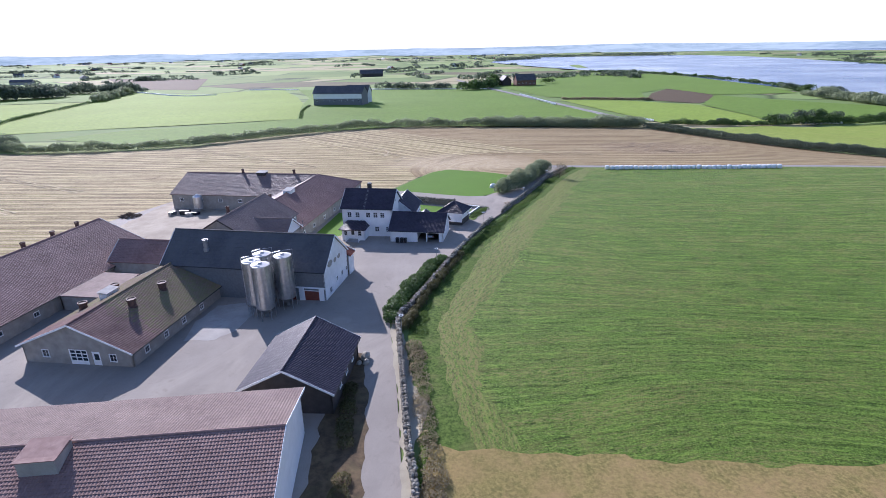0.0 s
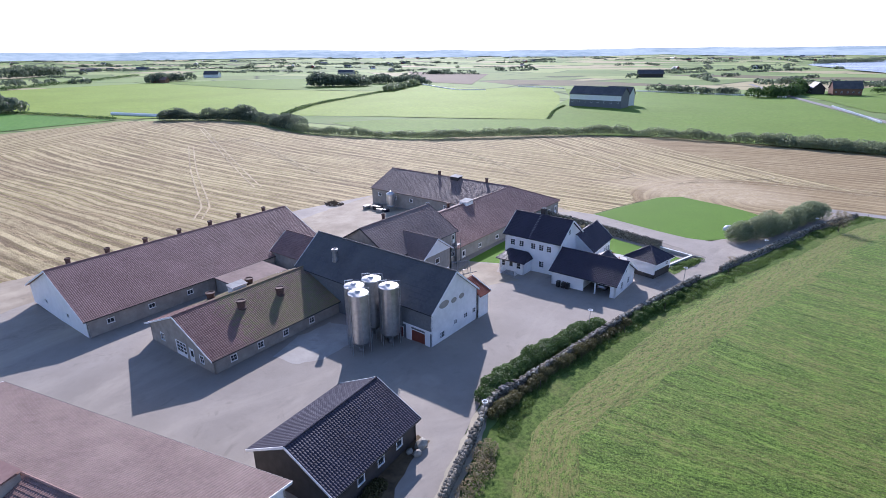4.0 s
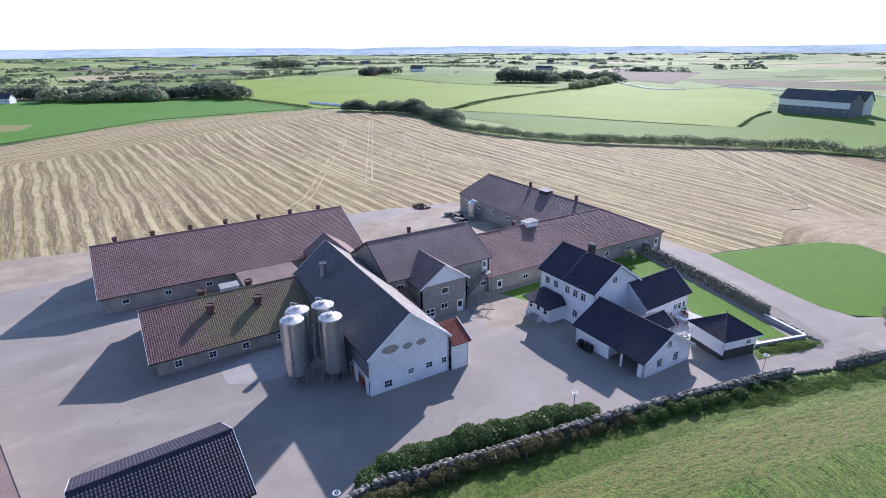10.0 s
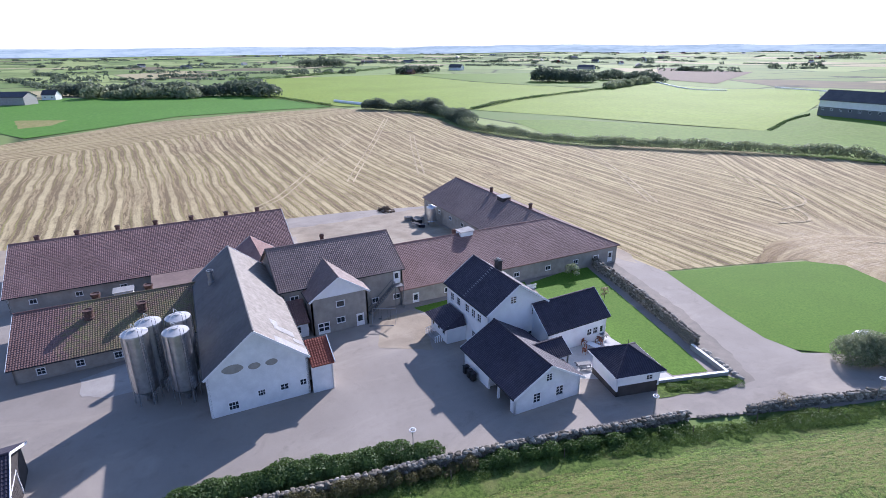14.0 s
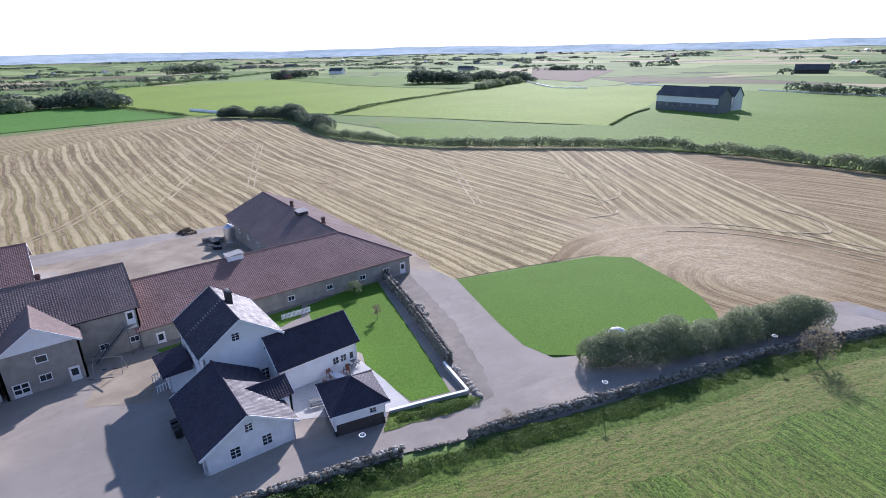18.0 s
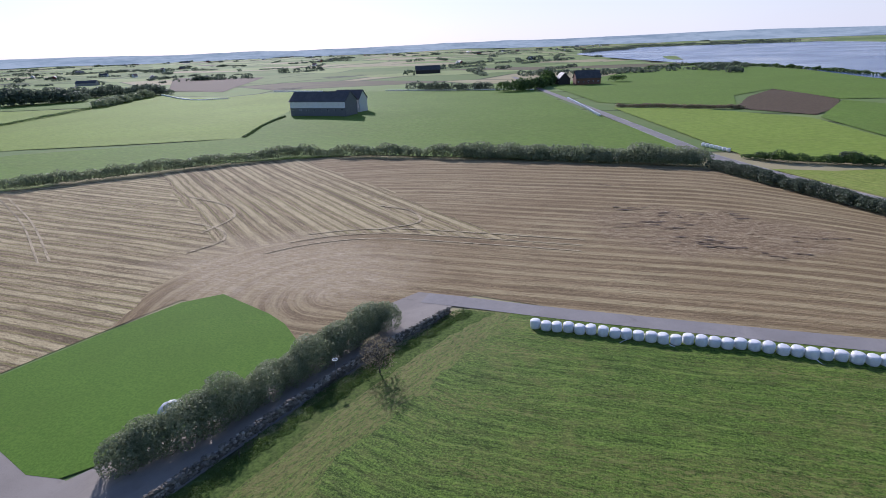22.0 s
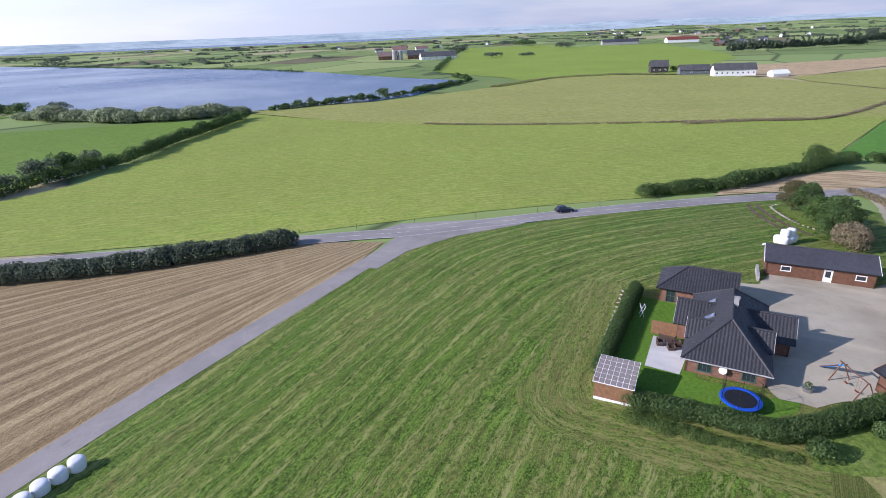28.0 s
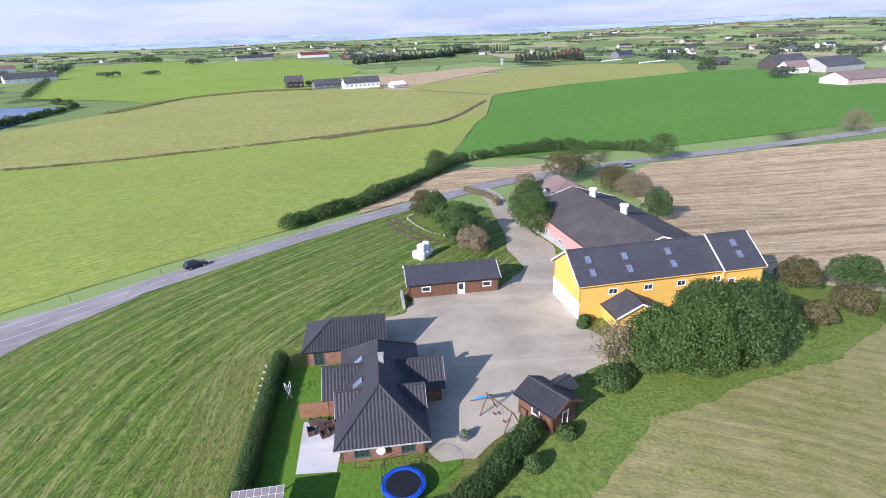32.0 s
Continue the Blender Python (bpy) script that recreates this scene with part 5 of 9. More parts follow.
M_stone_many = make_stones()
FIELDS = [
    ("green_hill", M_pasture_deep, 20, "deep green pasture on a low hill", [(-347, 10), (-372, 41), (-418, 90), (-427, 162), (-427, 208), (-521, 186), (-606, 154), (-593, 80), (-657, -5), (-640, -40), (-480, -60)]),
    ("bright_pasture", M_pasture_lite, 24, "bright yellow-green pasture", [(-344, 296), (-268, 334), (-159, 372), (-190, 460), (-244, 576), (-315, 698), (-362, 676), (-384, 631), (-450, 640), (-522, 675), (-454, 533), (-395, 372)]),
    ("pasture", M_pasture, 24, "green pasture behind the hedge", [(-160, 372), (-195, 470), (-225, 561), (-290, 690), (-45, 674), (20, 490), (70, 376), (69, 341), (-67, 340), (-123, 314), (-187, 258), (-278, 284), (-258, 320)]),
    ("pasture", M_pasture_lite, 30, "pale green pasture", [(-427, 214), (-350, 297), (-395, 372), (-454, 533), (-560, 500), (-657, 480), (-940, 484), (-922, 240), (-640, 165), (-521, 190)]),
    ("pasture", M_pasture, 30, "green pasture", [(-940, 490), (-657, 486), (-560, 506), (-460, 540), (-522, 680), (-620, 720), (-825, 720)]),
    ("mown_pasture", M_pasture_lite, 14, "smooth light green pasture by the road", [(86, 358), (33, 522), (90, 512), (139, 471), (150, 400), (152, 352), (134, 350), (105, 350)]),
    ("pasture", M_pasture, 18, "green pasture with a curved edge", [(154, 354), (152, 400), (143, 473), (180, 562), (225, 500), (275, 440), (300, 404), (272, 391), (228, 374), (195, 357)]),
    ("pasture", M_pasture, 30, "green lakeside pasture", [(22, 556), (-38, 728), (60, 1000), (160, 1090), (245, 930), (276, 720), (262, 580), (182, 570), (158, 658), (120, 600), (110, 522)]),
    ("rush_patch", M_brown, 12, "patch of dark brown rushes", [(108, 517), (128, 590), (157, 652), (172, 610), (180, 566), (164, 520), (144, 484)]),
    ("hay_meadow", M_hay, 24, "hay meadow with faint mowing rows", [(312.9, 284.4), (320.4, 246.3), (343.7, 181.0), (376.7, 111.6), (396.2, 73.0), (497.8, 46.7), (566.3, 96.9), (610.6, 147.0), (617.2, 243.9), (579.7, 292.7), (501.5, 312.1), (480.0, 325.8), (392.0, 362.0), (348.0, 405.0), (322.0, 424.0), (310.0, 345.0)]),
    ("far_pasture", M_pasture_lite, 60, "wide light green pasture", [(495.3, 328.0), (501.9, 315.1), (580.1, 295.7), (620.5, 246.5), (621.8, 189.9), (889.7, 147.7), (1009.4, 163.6), (1435.5, 306.8), (1348.6, 379.7), (1464.5, 590.4), (1399.0, 766.4), (646.4, 453.9), (608.9, 392.9), (583.1, 345.7), (554.4, 316.9)]),
    ("deep_pasture", M_pasture_deep, 30, "deep green pasture beyond the road", [(291.0, 109.2), (375.2, 82.0), (396.2, 72.4), (497.8, 46.2), (503.2, 41.0), (560.7, -33.4), (636.0, -195.5), (643.2, -277.9), (454.4, -248.2), (321.4, -122.5), (298.9, -33.2), (287.0, 18.6), (281.0, 60.0), (280.0, 92.0)]),
    ("pale_hay_field", M_hay, 40, "pale hay field", [(601.7, 106.7), (745.4, -22.3), (838.9, -132.2), (783.5, -266.6), (636.0, -195.5), (560.7, -33.4), (503.7, 45.0), (566.0, 93.9)]),
    ("tan_field", M_stubble_f, 50, "distant tan stubble field", [(726.7, 149.1), (875.5, -20.8), (825.8, -49.1), (599.4, 104.0), (612.6, 146.7)]),
    ("far_stubble_field", M_stubble_f, 20, "pale stubble field behind the yellow barn", [(257.8, 44.3), (272.9, -14.9), (278.5, -69.0), (227.0, -145.4), (146.0, -65.2), (138.1, 36.5), (155.7, 74.7), (179.5, 79.9), (207.8, 72.4), (232.7, 69.5)]),
    ("brown_moor", M_brown, 60, "brown rough moor field", [(-561, 738), (-447, 712), (-654, 1089), (-929, 1138)]),
    ("dry_patch", M_dry, 12, "dry tan patch on the green hill", [(-397, -1), (-451, -12), (-434, 21), (-405, 15)]),
    ("dry_meadow", M_dry, 5, "dry yellowish meadow", [(110.8, 128.4), (118.2, 131.0), (123.0, 122.9), (129.1, 113.5), (130.8, 99.2), (134.1, 87.3), (140.0, 72.3), (142.4, 56.1), (150.0, -50.0), (20.0, -60.0), (40.0, 10.0), (70.0, 70.0), (100.0, 112.0)]),
    ("yellow_headland", M_headland, 5, "yellowed rough headland", [(-9, 46), (0, 45.6), (11, 45.9), (27, 46.7), (37, 47.7), (60, 50), (60, -60), (-12, -60), (-8, 20)]),
    ("roadside_strip", M_stubble_f, 10, "dry brown strip between road and hedge", [(211.5, 144.6), (219.4, 134.6), (229.0, 121.0), (241.5, 105.0), (247.5, 93.0), (262.6, 59.4), (268.6, 61.0), (266.0, 77.5), (263.0, 93.0), (266.0, 107.2), (247.0, 127.8), (226.0, 140.8)]),
]
for k, (nm, mt, st, lb, poly) in enumerate(FIELDS):
    sheet(nm, poly, {"dry_meadow": 0.033, "yellow_headland": 0.041}[nm] if nm in ("dry_meadow", "yellow_headland") else 0.03 + 0.01 * (k % 7), mt, lb, "field", step=st, curve=False, rough=0.7 if st < 15 else 0.0)
for k, (x, y, a, w) in enumerate(((52, 262, 0.35, 6), (57, 268, 0.3, 4), (63, 243, 0.05, 7), (75, 239, 0.0, 4), (-268, 190, 0.9, 10), (-258, 198, 0.9, 6), (40, 300, 0.1, 3), (48, 255, 0.2, 8), (66, 270, 0.3, 7), (58, 248, 0.1, 6), (84, 252, 0.0, 5), (44, 272, 0.35, 6), (-262, 204, 0.9, 8))):
    for j in range(6):
        ox, oy = rnd.uniform(-6, 6), rnd.uniform(-3.2, 3.2)
        ring = [((w * 0.4 * rnd.uniform(0.3, 1.1)) * math.cos(t * 0.7), rnd.uniform(0.12, 0.42) * math.sin(t * 0.7)) for t in range(9)]
        sheet("soil_scrape", [(x + ox + u * math.cos(a) - v * math.sin(a), y + oy + u * math.sin(a) + v * math.cos(a)) for u, v in ring], 0.075 + 0.004 * k + 0.001 * j, M_soil, "bare dark soil scraped in the stubble", "soil", step=4)

sheet("verge", [(-8.5, 30), (-7, 40), (-9.5, 47), (-12.3, 56), (-15.6, 67), (-17, 73), (-16, 78.5), (-14, 87), (-12, 98), (-9.3, 110), (-5.8, 124), (-1.5, 139), (3, 151.5), (7, 168), (11.5, 182), (18, 199.5), (23, 199.5), (16, 185), (11, 168), (6, 150), (1, 136), (-3, 122), (-7, 106), (-9, 92), (-11, 80), (-12, 70), (-8, 56), (-4, 46), (-3, 30)], 0.034, M_rough, "rough grass verge beside the stone wall", "verge", step=5, curve=False, rough=0.5)
sheet("shed_bank", [(-13.8, 36), (-15.5, 44), (-17.5, 52), (-20.5, 60), (-20.2, 63), (-22, 63), (-22, 50), (-21, 42), (-19, 34)], 0.046, M_brown, "weedy bank beside the shed", "verge", step=5, rough=0.4)
sheet("gravel_strip", [(-9.8, 52), (-12.7, 56), (-15.2, 64), (-18.2, 72.5), (-19.6, 72.5), (-17.2, 64), (-14.5, 55), (-11.6, 44), (-10.0, 37), (-9.2, 37.5), (-10.6, 44)], 0.05, M_gravel, "gravelly edge between lane and wall", "verge", step=5, curve=False, rough=0.3)
sheet("garden_lawn", [(-50, 148.6), (-18.6, 138.4), (-12.6, 136.2), (-14.0, 131.4), (-24, 131.2), (-27.5, 132.6), (-34, 131), (-41, 131.5), (-47.4, 133.5)], 0.05, M_lawn, "mown garden lawn behind the house", "lawn", step=5, curve=False)
sheet("side_lawn", [(-47.6, 110.5), (-41.2, 113), (-41.0, 122), (-44, 131), (-48.2, 133)], 0.05, M_lawn, "strip of lawn between piggery and house", "lawn", step=5, curve=False)
sheet("terrace", [(-28, 122.3), (-27.4, 131.5), (-20, 131.5), (-13.0, 131.0), (-13.9, 128.2), (-18.5, 121.0), (-19.5, 118.8), (-26, 118.8)], 0.065, M_paving, "pale paved garden terrace", "terrace", step=5, curve=False)
sheet("gravel_court", [(-45.5, 104), (-38, 101), (-33.5, 107.5), (-39.8, 108.6), (-41.4, 112.6), (-47.4, 109.5)], 0.046, M_dirt, "dusty gravel court before the porch", "yard", step=5, rough=0.4)
sheet("gravel_verge", [(-50.5, 151.5), (-33, 147.5), (-17.3, 140.6), (-10.6, 138.6), (-8.6, 138.0), (-8.5, 139.6), (-14.6, 143.2), (-25, 147.8), (-32, 150.2), (-52, 156)], 0.046, M_gravel_dull, "gravel strip with boulders beside the garden wall", "verge", step=5, curve=False, rough=0.3)
sheet("kerb_bank", [(-13.9, 128.2), (-11.3, 125.9), (-8.6, 136.2), (-9.2, 138.2), (-10.8, 137.5)], 0.07, M_rough, "weedy grass bank below the garden kerb", "verge", step=5, curve=False, rough=0.3)
sheet("dirt_track", [(-118, 60), (-104, 103), (-106, 141), (-103, 160), (-75, 163), (-52, 162), (-46, 158.5), (-58, 156.5), (-99.5, 157), (-100, 137), (-80, 136.5), (-68, 128), (-66, 110), (-80, 100), (-100, 99), (-102.5, 52), (-100, 20), (-124, 20)], 0.046, M_dirt, "dusty dirt track round the barns", "track", step=5, rough=0.6)
sheet("concrete_patch", [(-49.5, 64.5), (-45, 65), (-43, 68), (-42.8, 73), (-46, 77), (-50.5, 76), (-51, 70)], 0.046, M_concrete_worn, "pale worn concrete patch by the silos", "yard", step=5, rough=0.35)

# second farm
sheet("gravel_yard", [(140.1, 146.0), (152.4, 139.0), (153.5, 136.2), (159.4, 134.7), (158.4, 121.7), (165.6, 115.3), (175.8, 115.6), (187.6, 113.6), (215.5, 111.3), (226.6, 111.5), (232.1, 106.8), (222.9, 105.4), (203.0, 107.8), (186.9, 107.7), (176.7, 106.4), (169.8, 108.2), (160.1, 111.4), (145.3, 113.7), (141.0, 111.7), (135.8, 113.8), (132.9, 119.7), (130.9, 124.0), (126.6, 127.5), (122.8, 132.0), (122.8, 135.5), (128.0, 137.4), (135.2, 138.6)], 0.055, M_gravel, "pale gravel farmyard with wheel tracks", "yard", step=5, curve=False, rough=0.35)
sheet("house_lawn", [(118.1, 151.2), (123.8, 152.3), (142.4, 152.1), (141.2, 146.4), (134.9, 144.6), (123.6, 143.0), (122.8, 136.0), (126.4, 132.6), (121.5, 133.7), (117.5, 138.2)], 0.042, M_lawn, "mown lawn round the brick house", "lawn", step=5, curve=False, rough=0.15)
sheet("tree_grass", [(121.2, 131.2), (125.1, 125.7), (131.2, 121.9), (134.3, 114.5), (140.9, 110.7), (147.7, 99.8), (152.2, 87.2), (157.0, 76.5), (151.8, 67.1), (140.4, 72.5), (132.9, 85.5), (128.8, 102.1), (125.2, 113.6), (116.3, 123.7), (113.4, 133.1)], 0.05, M_under_trees, "lush grass under the trees", "grass", step=5, curve=False, rough=0.6)
sheet("patio", [(131.2, 148.4), (124.0, 148.4), (123.6, 144.7), (130.0, 144.1)], 0.06, M_paving, "pale concrete patio", "patio", step=5, curve=False)
road_marks = empty("road_marking", 172, 186, ground_z(172, 186), 0, "white dashed centre line on the main road", "road marking", kind="structure")
mid = smooth_line(MAIN, 1.5)
for i in range(0, len(mid) - 2, 4):
    (x0, y0), (x1, y1) = mid[i], mid[i + 2]
    if not (-20 < y0 < 360):
        continue
    d = Vector((x1 - x0, y1 - y0)).normalized()
    w = Vector((-d.y, d.x)) * 0.07
    bz = road_marks.location
    v = [(px - bz.x, py - bz.y, ground_z(px, py) + 0.1 - bz.z) for px, py in ((x0 - w.x, y0 - w.y), (x1 - w.x, y1 - w.y), (x1 + w.x, y1 + w.y), (x0 + w.x, y0 + w.y))]
    link("dash", v, [(0, 1, 2, 3)], M_line, road_marks)
for s in (-2.95, 2.95):
    ribbon("edge_line", [p for p in MAIN if -210 < p[1] < 480], 0.12, 0.1, M_line, "white edge line of the main road", "road marking", shift=s)

# tyre tracks through the straw
for k, ln in enumerate(([(-128, 98), (-139, 107), (-200, 138), (-264, 173)], [(-150, 133), (-171, 142.6), (-250, 180), (-329, 217)], [(-150, 160), (-200, 180), (-248, 200)], [(-81, 202), (-120, 226), (-162, 248)])):
    for s in (-1.1, 1.1):
        ribbon("wheel_track", ln, 0.55, 0.08, M_straw, "pale wheel track pressed into the stubble", "track", shift=s, step=10)

for k, (r, w, a0) in enumerate(((33, 0.6, 150), (37, 0.5, 138), (41, 0.6, 130))):
    ln = [(-5 + r * math.cos(radians(a)), 201 + r * math.sin(radians(a))) for a in range(a0, 89, -12)] + [(12, 201.2 + r), (34, 201 + r)]
    ribbon("straw_swath", ln, w, 0.07 + 0.004 * k, M_straw, "pale straw swath curving round the headland", "swath", step=3)
for k, ln in enumerate(([(-72, 236), (-58, 232), (-50, 224), (-52, 214)], [(-96, 262), (-74, 254), (-62, 243), (-60, 228)], [(-26, 262), (-14, 258), (-8, 248), (-16, 240)])):
    ribbon("straw_swath", ln, 0.7, 0.095 + 0.004 * k, M_straw, "pale hooked swath at the end of the rows", "swath", step=3)

# ---- the first farm: barns ----
M_vent = plain("weathered_vent", (0.13, 0.075, 0.06), 0.7, vary=0.25)
WIN = lambda side, s, z=1.1, w=1.0, h=0.75, nx=2, ny=1: (side, s, z, w, h, "window", nx, ny)

# white-gabled barn with slate roof
barn = gable("white_barn", "old barn with white gable, patched dark slate roof and red door", -47.06, 84.65, -1.7, 30.6, 11.66, 4.19, 8.95, -1.6, M_grey_board, M_roof_slate, "slate", 0.25,
             [("E", 2.45, 1.1, 1.05, 1.0, "window", 3, 2), ("E", 5.6, 2.0, 0.8, 0.75, "window", 3, 2), ("E", 8.2, 2.0, 0.9, 0.8, "window", 2, 2), ("E", 10.4, 2.0, 0.75, 0.8, "window", 2, 2),
              ("S", 27.6, 0, 2.7, 2.3, "gate", 1, 1, M_red_door), ("S", 24.2, 0, 1.0, 2.1, "gate", 1, 1, M_red_door)], M_white, gable_mat=M_whitewash, row=0.8, roofs=(M_roof_slate, M_roof_sheet))
for y0, z0, w, h in ((82.0, 6.3, 2.3, 1.15), (84.3, 6.1, 1.35, 0.85), (86.2, 6.1, 1.35, 0.85)):
    g = Geo()
    k = 18
    yl = y0 - 84.65
    g.quad(*[(15.075, yl + 0.5 * w * math.cos(2 * math.pi * i / k) * (1 + 0.06 * math.sin(5 * i)), z0 + 0.5 * h * math.sin(2 * math.pi * i / k)) for i in range(k)])
    g.done("bare_render_patch", M_grey_wall, barn, "bare grey-brown oval patch on the white gable")
vent(barn, -7.5, -3.2, 8.2, 1.7, 0.42, M_steel_dull)
# pale roof sheets on the sunny slope
for x0, x1, y0, y1 in ((15.2, 13.7, 5.75, 2.3), (12.9, 11.9, 5.75, 4.6), (11.6, 10.2, 4.9, 2.7), (10.2, 8.9, 3.3, 2.5)):
    slope(barn, M_concrete, (x0, y0, 10.6 - 0.815 * y0), (x1, y0, 10.6 - 0.815 * y0), (x1, y1, 10.6 - 0.815 * y1), (x0, y1, 10.6 - 0.815 * y1), "slate", "pale replaced roof sheets", "roof_patch")
# white piers beside the red door
for x in (10.7, 14.3):
    Geo().box(x - 0.45, -5.66, -0.4, x + 0.45, -5.43, 2.75).done("pier", M_white, barn, "white painted pier beside the door")
Geo().box(9.6, -5.64, 2.72, 15.05, -5.42, 3.0).done("lintel", M_white, barn)

lean = empty("side_porch", -47.06, 84.65, -1.6, -1.7, "white rendered side porch with red clay tile roof", "porch")
panel(lean, "wall", M_whitewash, (15.31, 5.86), (15.31, 8.4), -0.5, 4.55, 0.2)
panel(lean, "wall", M_whitewash, (15.31, 8.4), (12.0, 8.4), -0.5, [(0, 4.55), (3.3, 6.05)], 0.2)
panel(lean, "wall", M_whitewash, (12.0, 8.4), (12.0, 5.86), -0.5, 6.05, 0.2)
slope(lean, M_roof_orange, (15.65, 5.86, 4.45), (15.65, 8.6, 4.45), (11.9, 8.6, 6.15), (11.9, 5.86, 6.15), "tile")
Geo().beam((15.65, 8.66, 4.5), (11.9, 8.66, 6.2), 0.1, 0.3).done("barge_board", M_white, lean)

# long piggery
long_barn = gable("long_piggery", "long low grey piggery with brown tiled roof and ridge vents", -89.93, 75.04, 89.65, 47.4, 24.4, 0.5, 6.06, -2.3, M_grey_wall, M_roof_red, "tile", 0.5,
                  [WIN("S", s) for s in (3.4, 9.9, 16.6, 23.2, 29.8, 36.4, 43.0)] + [WIN("W", 7.0), WIN("W", 16.0)], M_white, gable_mat=M_white, category="piggery")
for y in (55.4, 61.6, 68.2, 74.7, 81.2, 87.8, 94.0):
    vent(long_barn, y - 75.04, 1.3, 7.9, 1.15, 0.4)
# link roof between the long piggery and the barn
link_b = gable("link_building", "short brown-roofed link between piggery and barn", -70.5, 90.5, 0.0, 17.0, 9.0, 1.4, 4.6, -2.1, M_grey_wall, M_roof_red, "tile", 0.3, [], M_white, category="barn", gutter=False)

flat_link = empty("flat_roof_link", -73.8, 78.0, -2.2, 0, "low grey link with a faded brown flat roof", "link building")
for a, b in (((-4.0, -5.0), (3.5, -5.0)), ((3.5, -5.0), (3.5, 5.0)), ((3.5, 5.0), (-4.0, 5.0)), ((-4.0, 5.0), (-4.0, -5.0))):
    panel(flat_link, "wall", M_grey_wall, a, b, -0.5, 2.5, 0.2)
Geo().box(-4.2, -5.2, 2.5, 3.7, 5.2, 2.7, None, 0.05).done("roof_slab", M_roof_pale, flat_link)

# mossy piggery
mossy = gable("mossy_piggery", "grey piggery with mossy tiled roof, vents and panelled door", -60.76, 68.54, 89.4, 23.8, 18.4, 0.61, 4.46, -2.0, M_grey_wall, M_roof_moss, "tile", 0.5,
              [WIN("S", 2.9, 1.0, 0.9, 0.9, 2, 2), WIN("S", 7.2, 1.0, 0.9, 0.9, 2, 2), WIN("S", 11.6, 1.0, 0.9, 0.9, 2, 2), WIN("S", 16.5, 1.0, 0.9, 0.9, 2, 2),
               ("W", 14.3, 0.9, 1.0, 1.1, "window", 2, 2), ("W", 3.6, 0.9, 1.0, 1.1, "window", 2, 2), ("W", 8.9, 0.0, 2.7, 2.3, "panelled", 3, 4), ("W", 11.7, 0.0, 1.05, 2.15, "door")], M_white, category="piggery")
for x, y in ((65.6, -3.0), (72.2, -3.4), (65.6, 5.6), (72.8, 5.9)):
    vent(mossy, x - 68.54, y, 6.45 - abs(y) * 0.418, 1.2, 0.58)
roof_box(mossy, 1.0, 4.2, 4.9, 2.6, 1.5, 0.7, M_white, M_concrete)
for s in (-6.5, 0.5, 6.0):
    Geo().box(s, 9.0, 0.3, s + 0.1, 9.3, 2.4).done("downpipe", M_black, mossy)

# dark tiled shed by the lane
shed = gable("tiled_shed", "dark boarded shed with glossy black tile roof and white barge boards", -26.77, 55.6, 93.7, 13.3, 11.8, 1.78, 4.81, -1.1, M_dark_wall, M_roof_dark, "tile", 0.45,
             [("S", 3.6, 1.2, 0.9, 0.85, "window", 1, 1), ("S", 6.6, 1.2, 0.9, 0.85, "window", 1, 1), ("S", 9.6, 1.2, 0.9, 0.85, "window", 1, 1), ("E", 5.5, 0, 3.6, 2.7, "gate", 1, 1, M_dark_wall)], M_white, category="shed", row=0.36)
Geo().tube((6.2, -5.5, -0.3), (6.2, -5.5, 2.8), 0.05).done("downpipe", M_black, shed)

# near piggery with the two-tone roof
front = gable("near_piggery", "large piggery with faded brown tile roof and white gable", -39.69, 32.82, 13.9, 39.5, 19.5, 4.24, 6.93, -1.7, M_grey_wall, M_roof_red, "tile", 0.45,
              [WIN("N", s, 1.6, 1.1, 0.9) for s in (4, 12, 20, 28, 35)] + [WIN("S", s, 1.6, 1.1, 0.9) for s in (4, 12, 20, 28, 35)], M_white, gable_mat=M_white, roofs=(M_roof_red, M_roof_pale), category="piggery")
roof_box(front, 0.0, -1.7, 8.0, 3.1, 2.6, 1.3, M_grey_wall, M_roof_red)

# L-shaped piggery
ell = empty("angled_piggery", -74.14, 146.3, -2.9, -0.92, "L-shaped grey piggery with brown tiled roof and vents", "piggery")
EH, RH = 4.2, 8.45
S0 = -37.0
slope(ell, M_roof_umber, (-25.7, -9.9, EH), (5.9, -9.9, EH), (15.8, 0, RH), (-25.7, 0, RH))
slope(ell, M_roof_pale, (25.7, 9.9, EH), (-25.7, 9.9, EH), (-25.7, 0, RH), (15.8, 0, RH))
slope(ell, M_roof_red, (25.7, S0, EH), (25.7, 9.9, EH), (15.8, 0, RH), (15.8, S0, RH))
slope(ell, M_roof_umber, (5.9, -9.9, EH), (5.9, S0, EH), (15.8, S0, RH), (15.8, 0, RH))
ridge_caps(ell, M_roof_red, (-25.7, 0, RH + 0.03), (15.8, 0, RH + 0.03))
ridge_caps(ell, M_roof_red, (15.8, S0, RH + 0.03), (15.8, 0, RH + 0.03))
ridge_caps(ell, M_roof_red, (15.8, 0, RH + 0.03), (25.6, 9.8, EH + 0.05))
HW = EH + 0.1


def wall_run(parent, mat, p0, p1, top, wins, z=1.3, w=1.1, h=0.8, extra=()):
    ops = [(s - w / 2, z, s + w / 2, z + h) for s in wins]
    more = [(q[0] - q[2] / 2, q[1], q[0] + q[2] / 2, q[1] + q[3]) for q in extra]
    panel(parent, "wall", mat, p0, p1, -0.8, top, 0.25, ops + more)
    for o in ops:
        unit(parent, "window", p0, p1, o, 2, 1)
    for q, o in zip(extra, more):
        unit(parent, q[4], p0, p1, o, 2, 2, None, q[5] if len(q) > 5 else None)


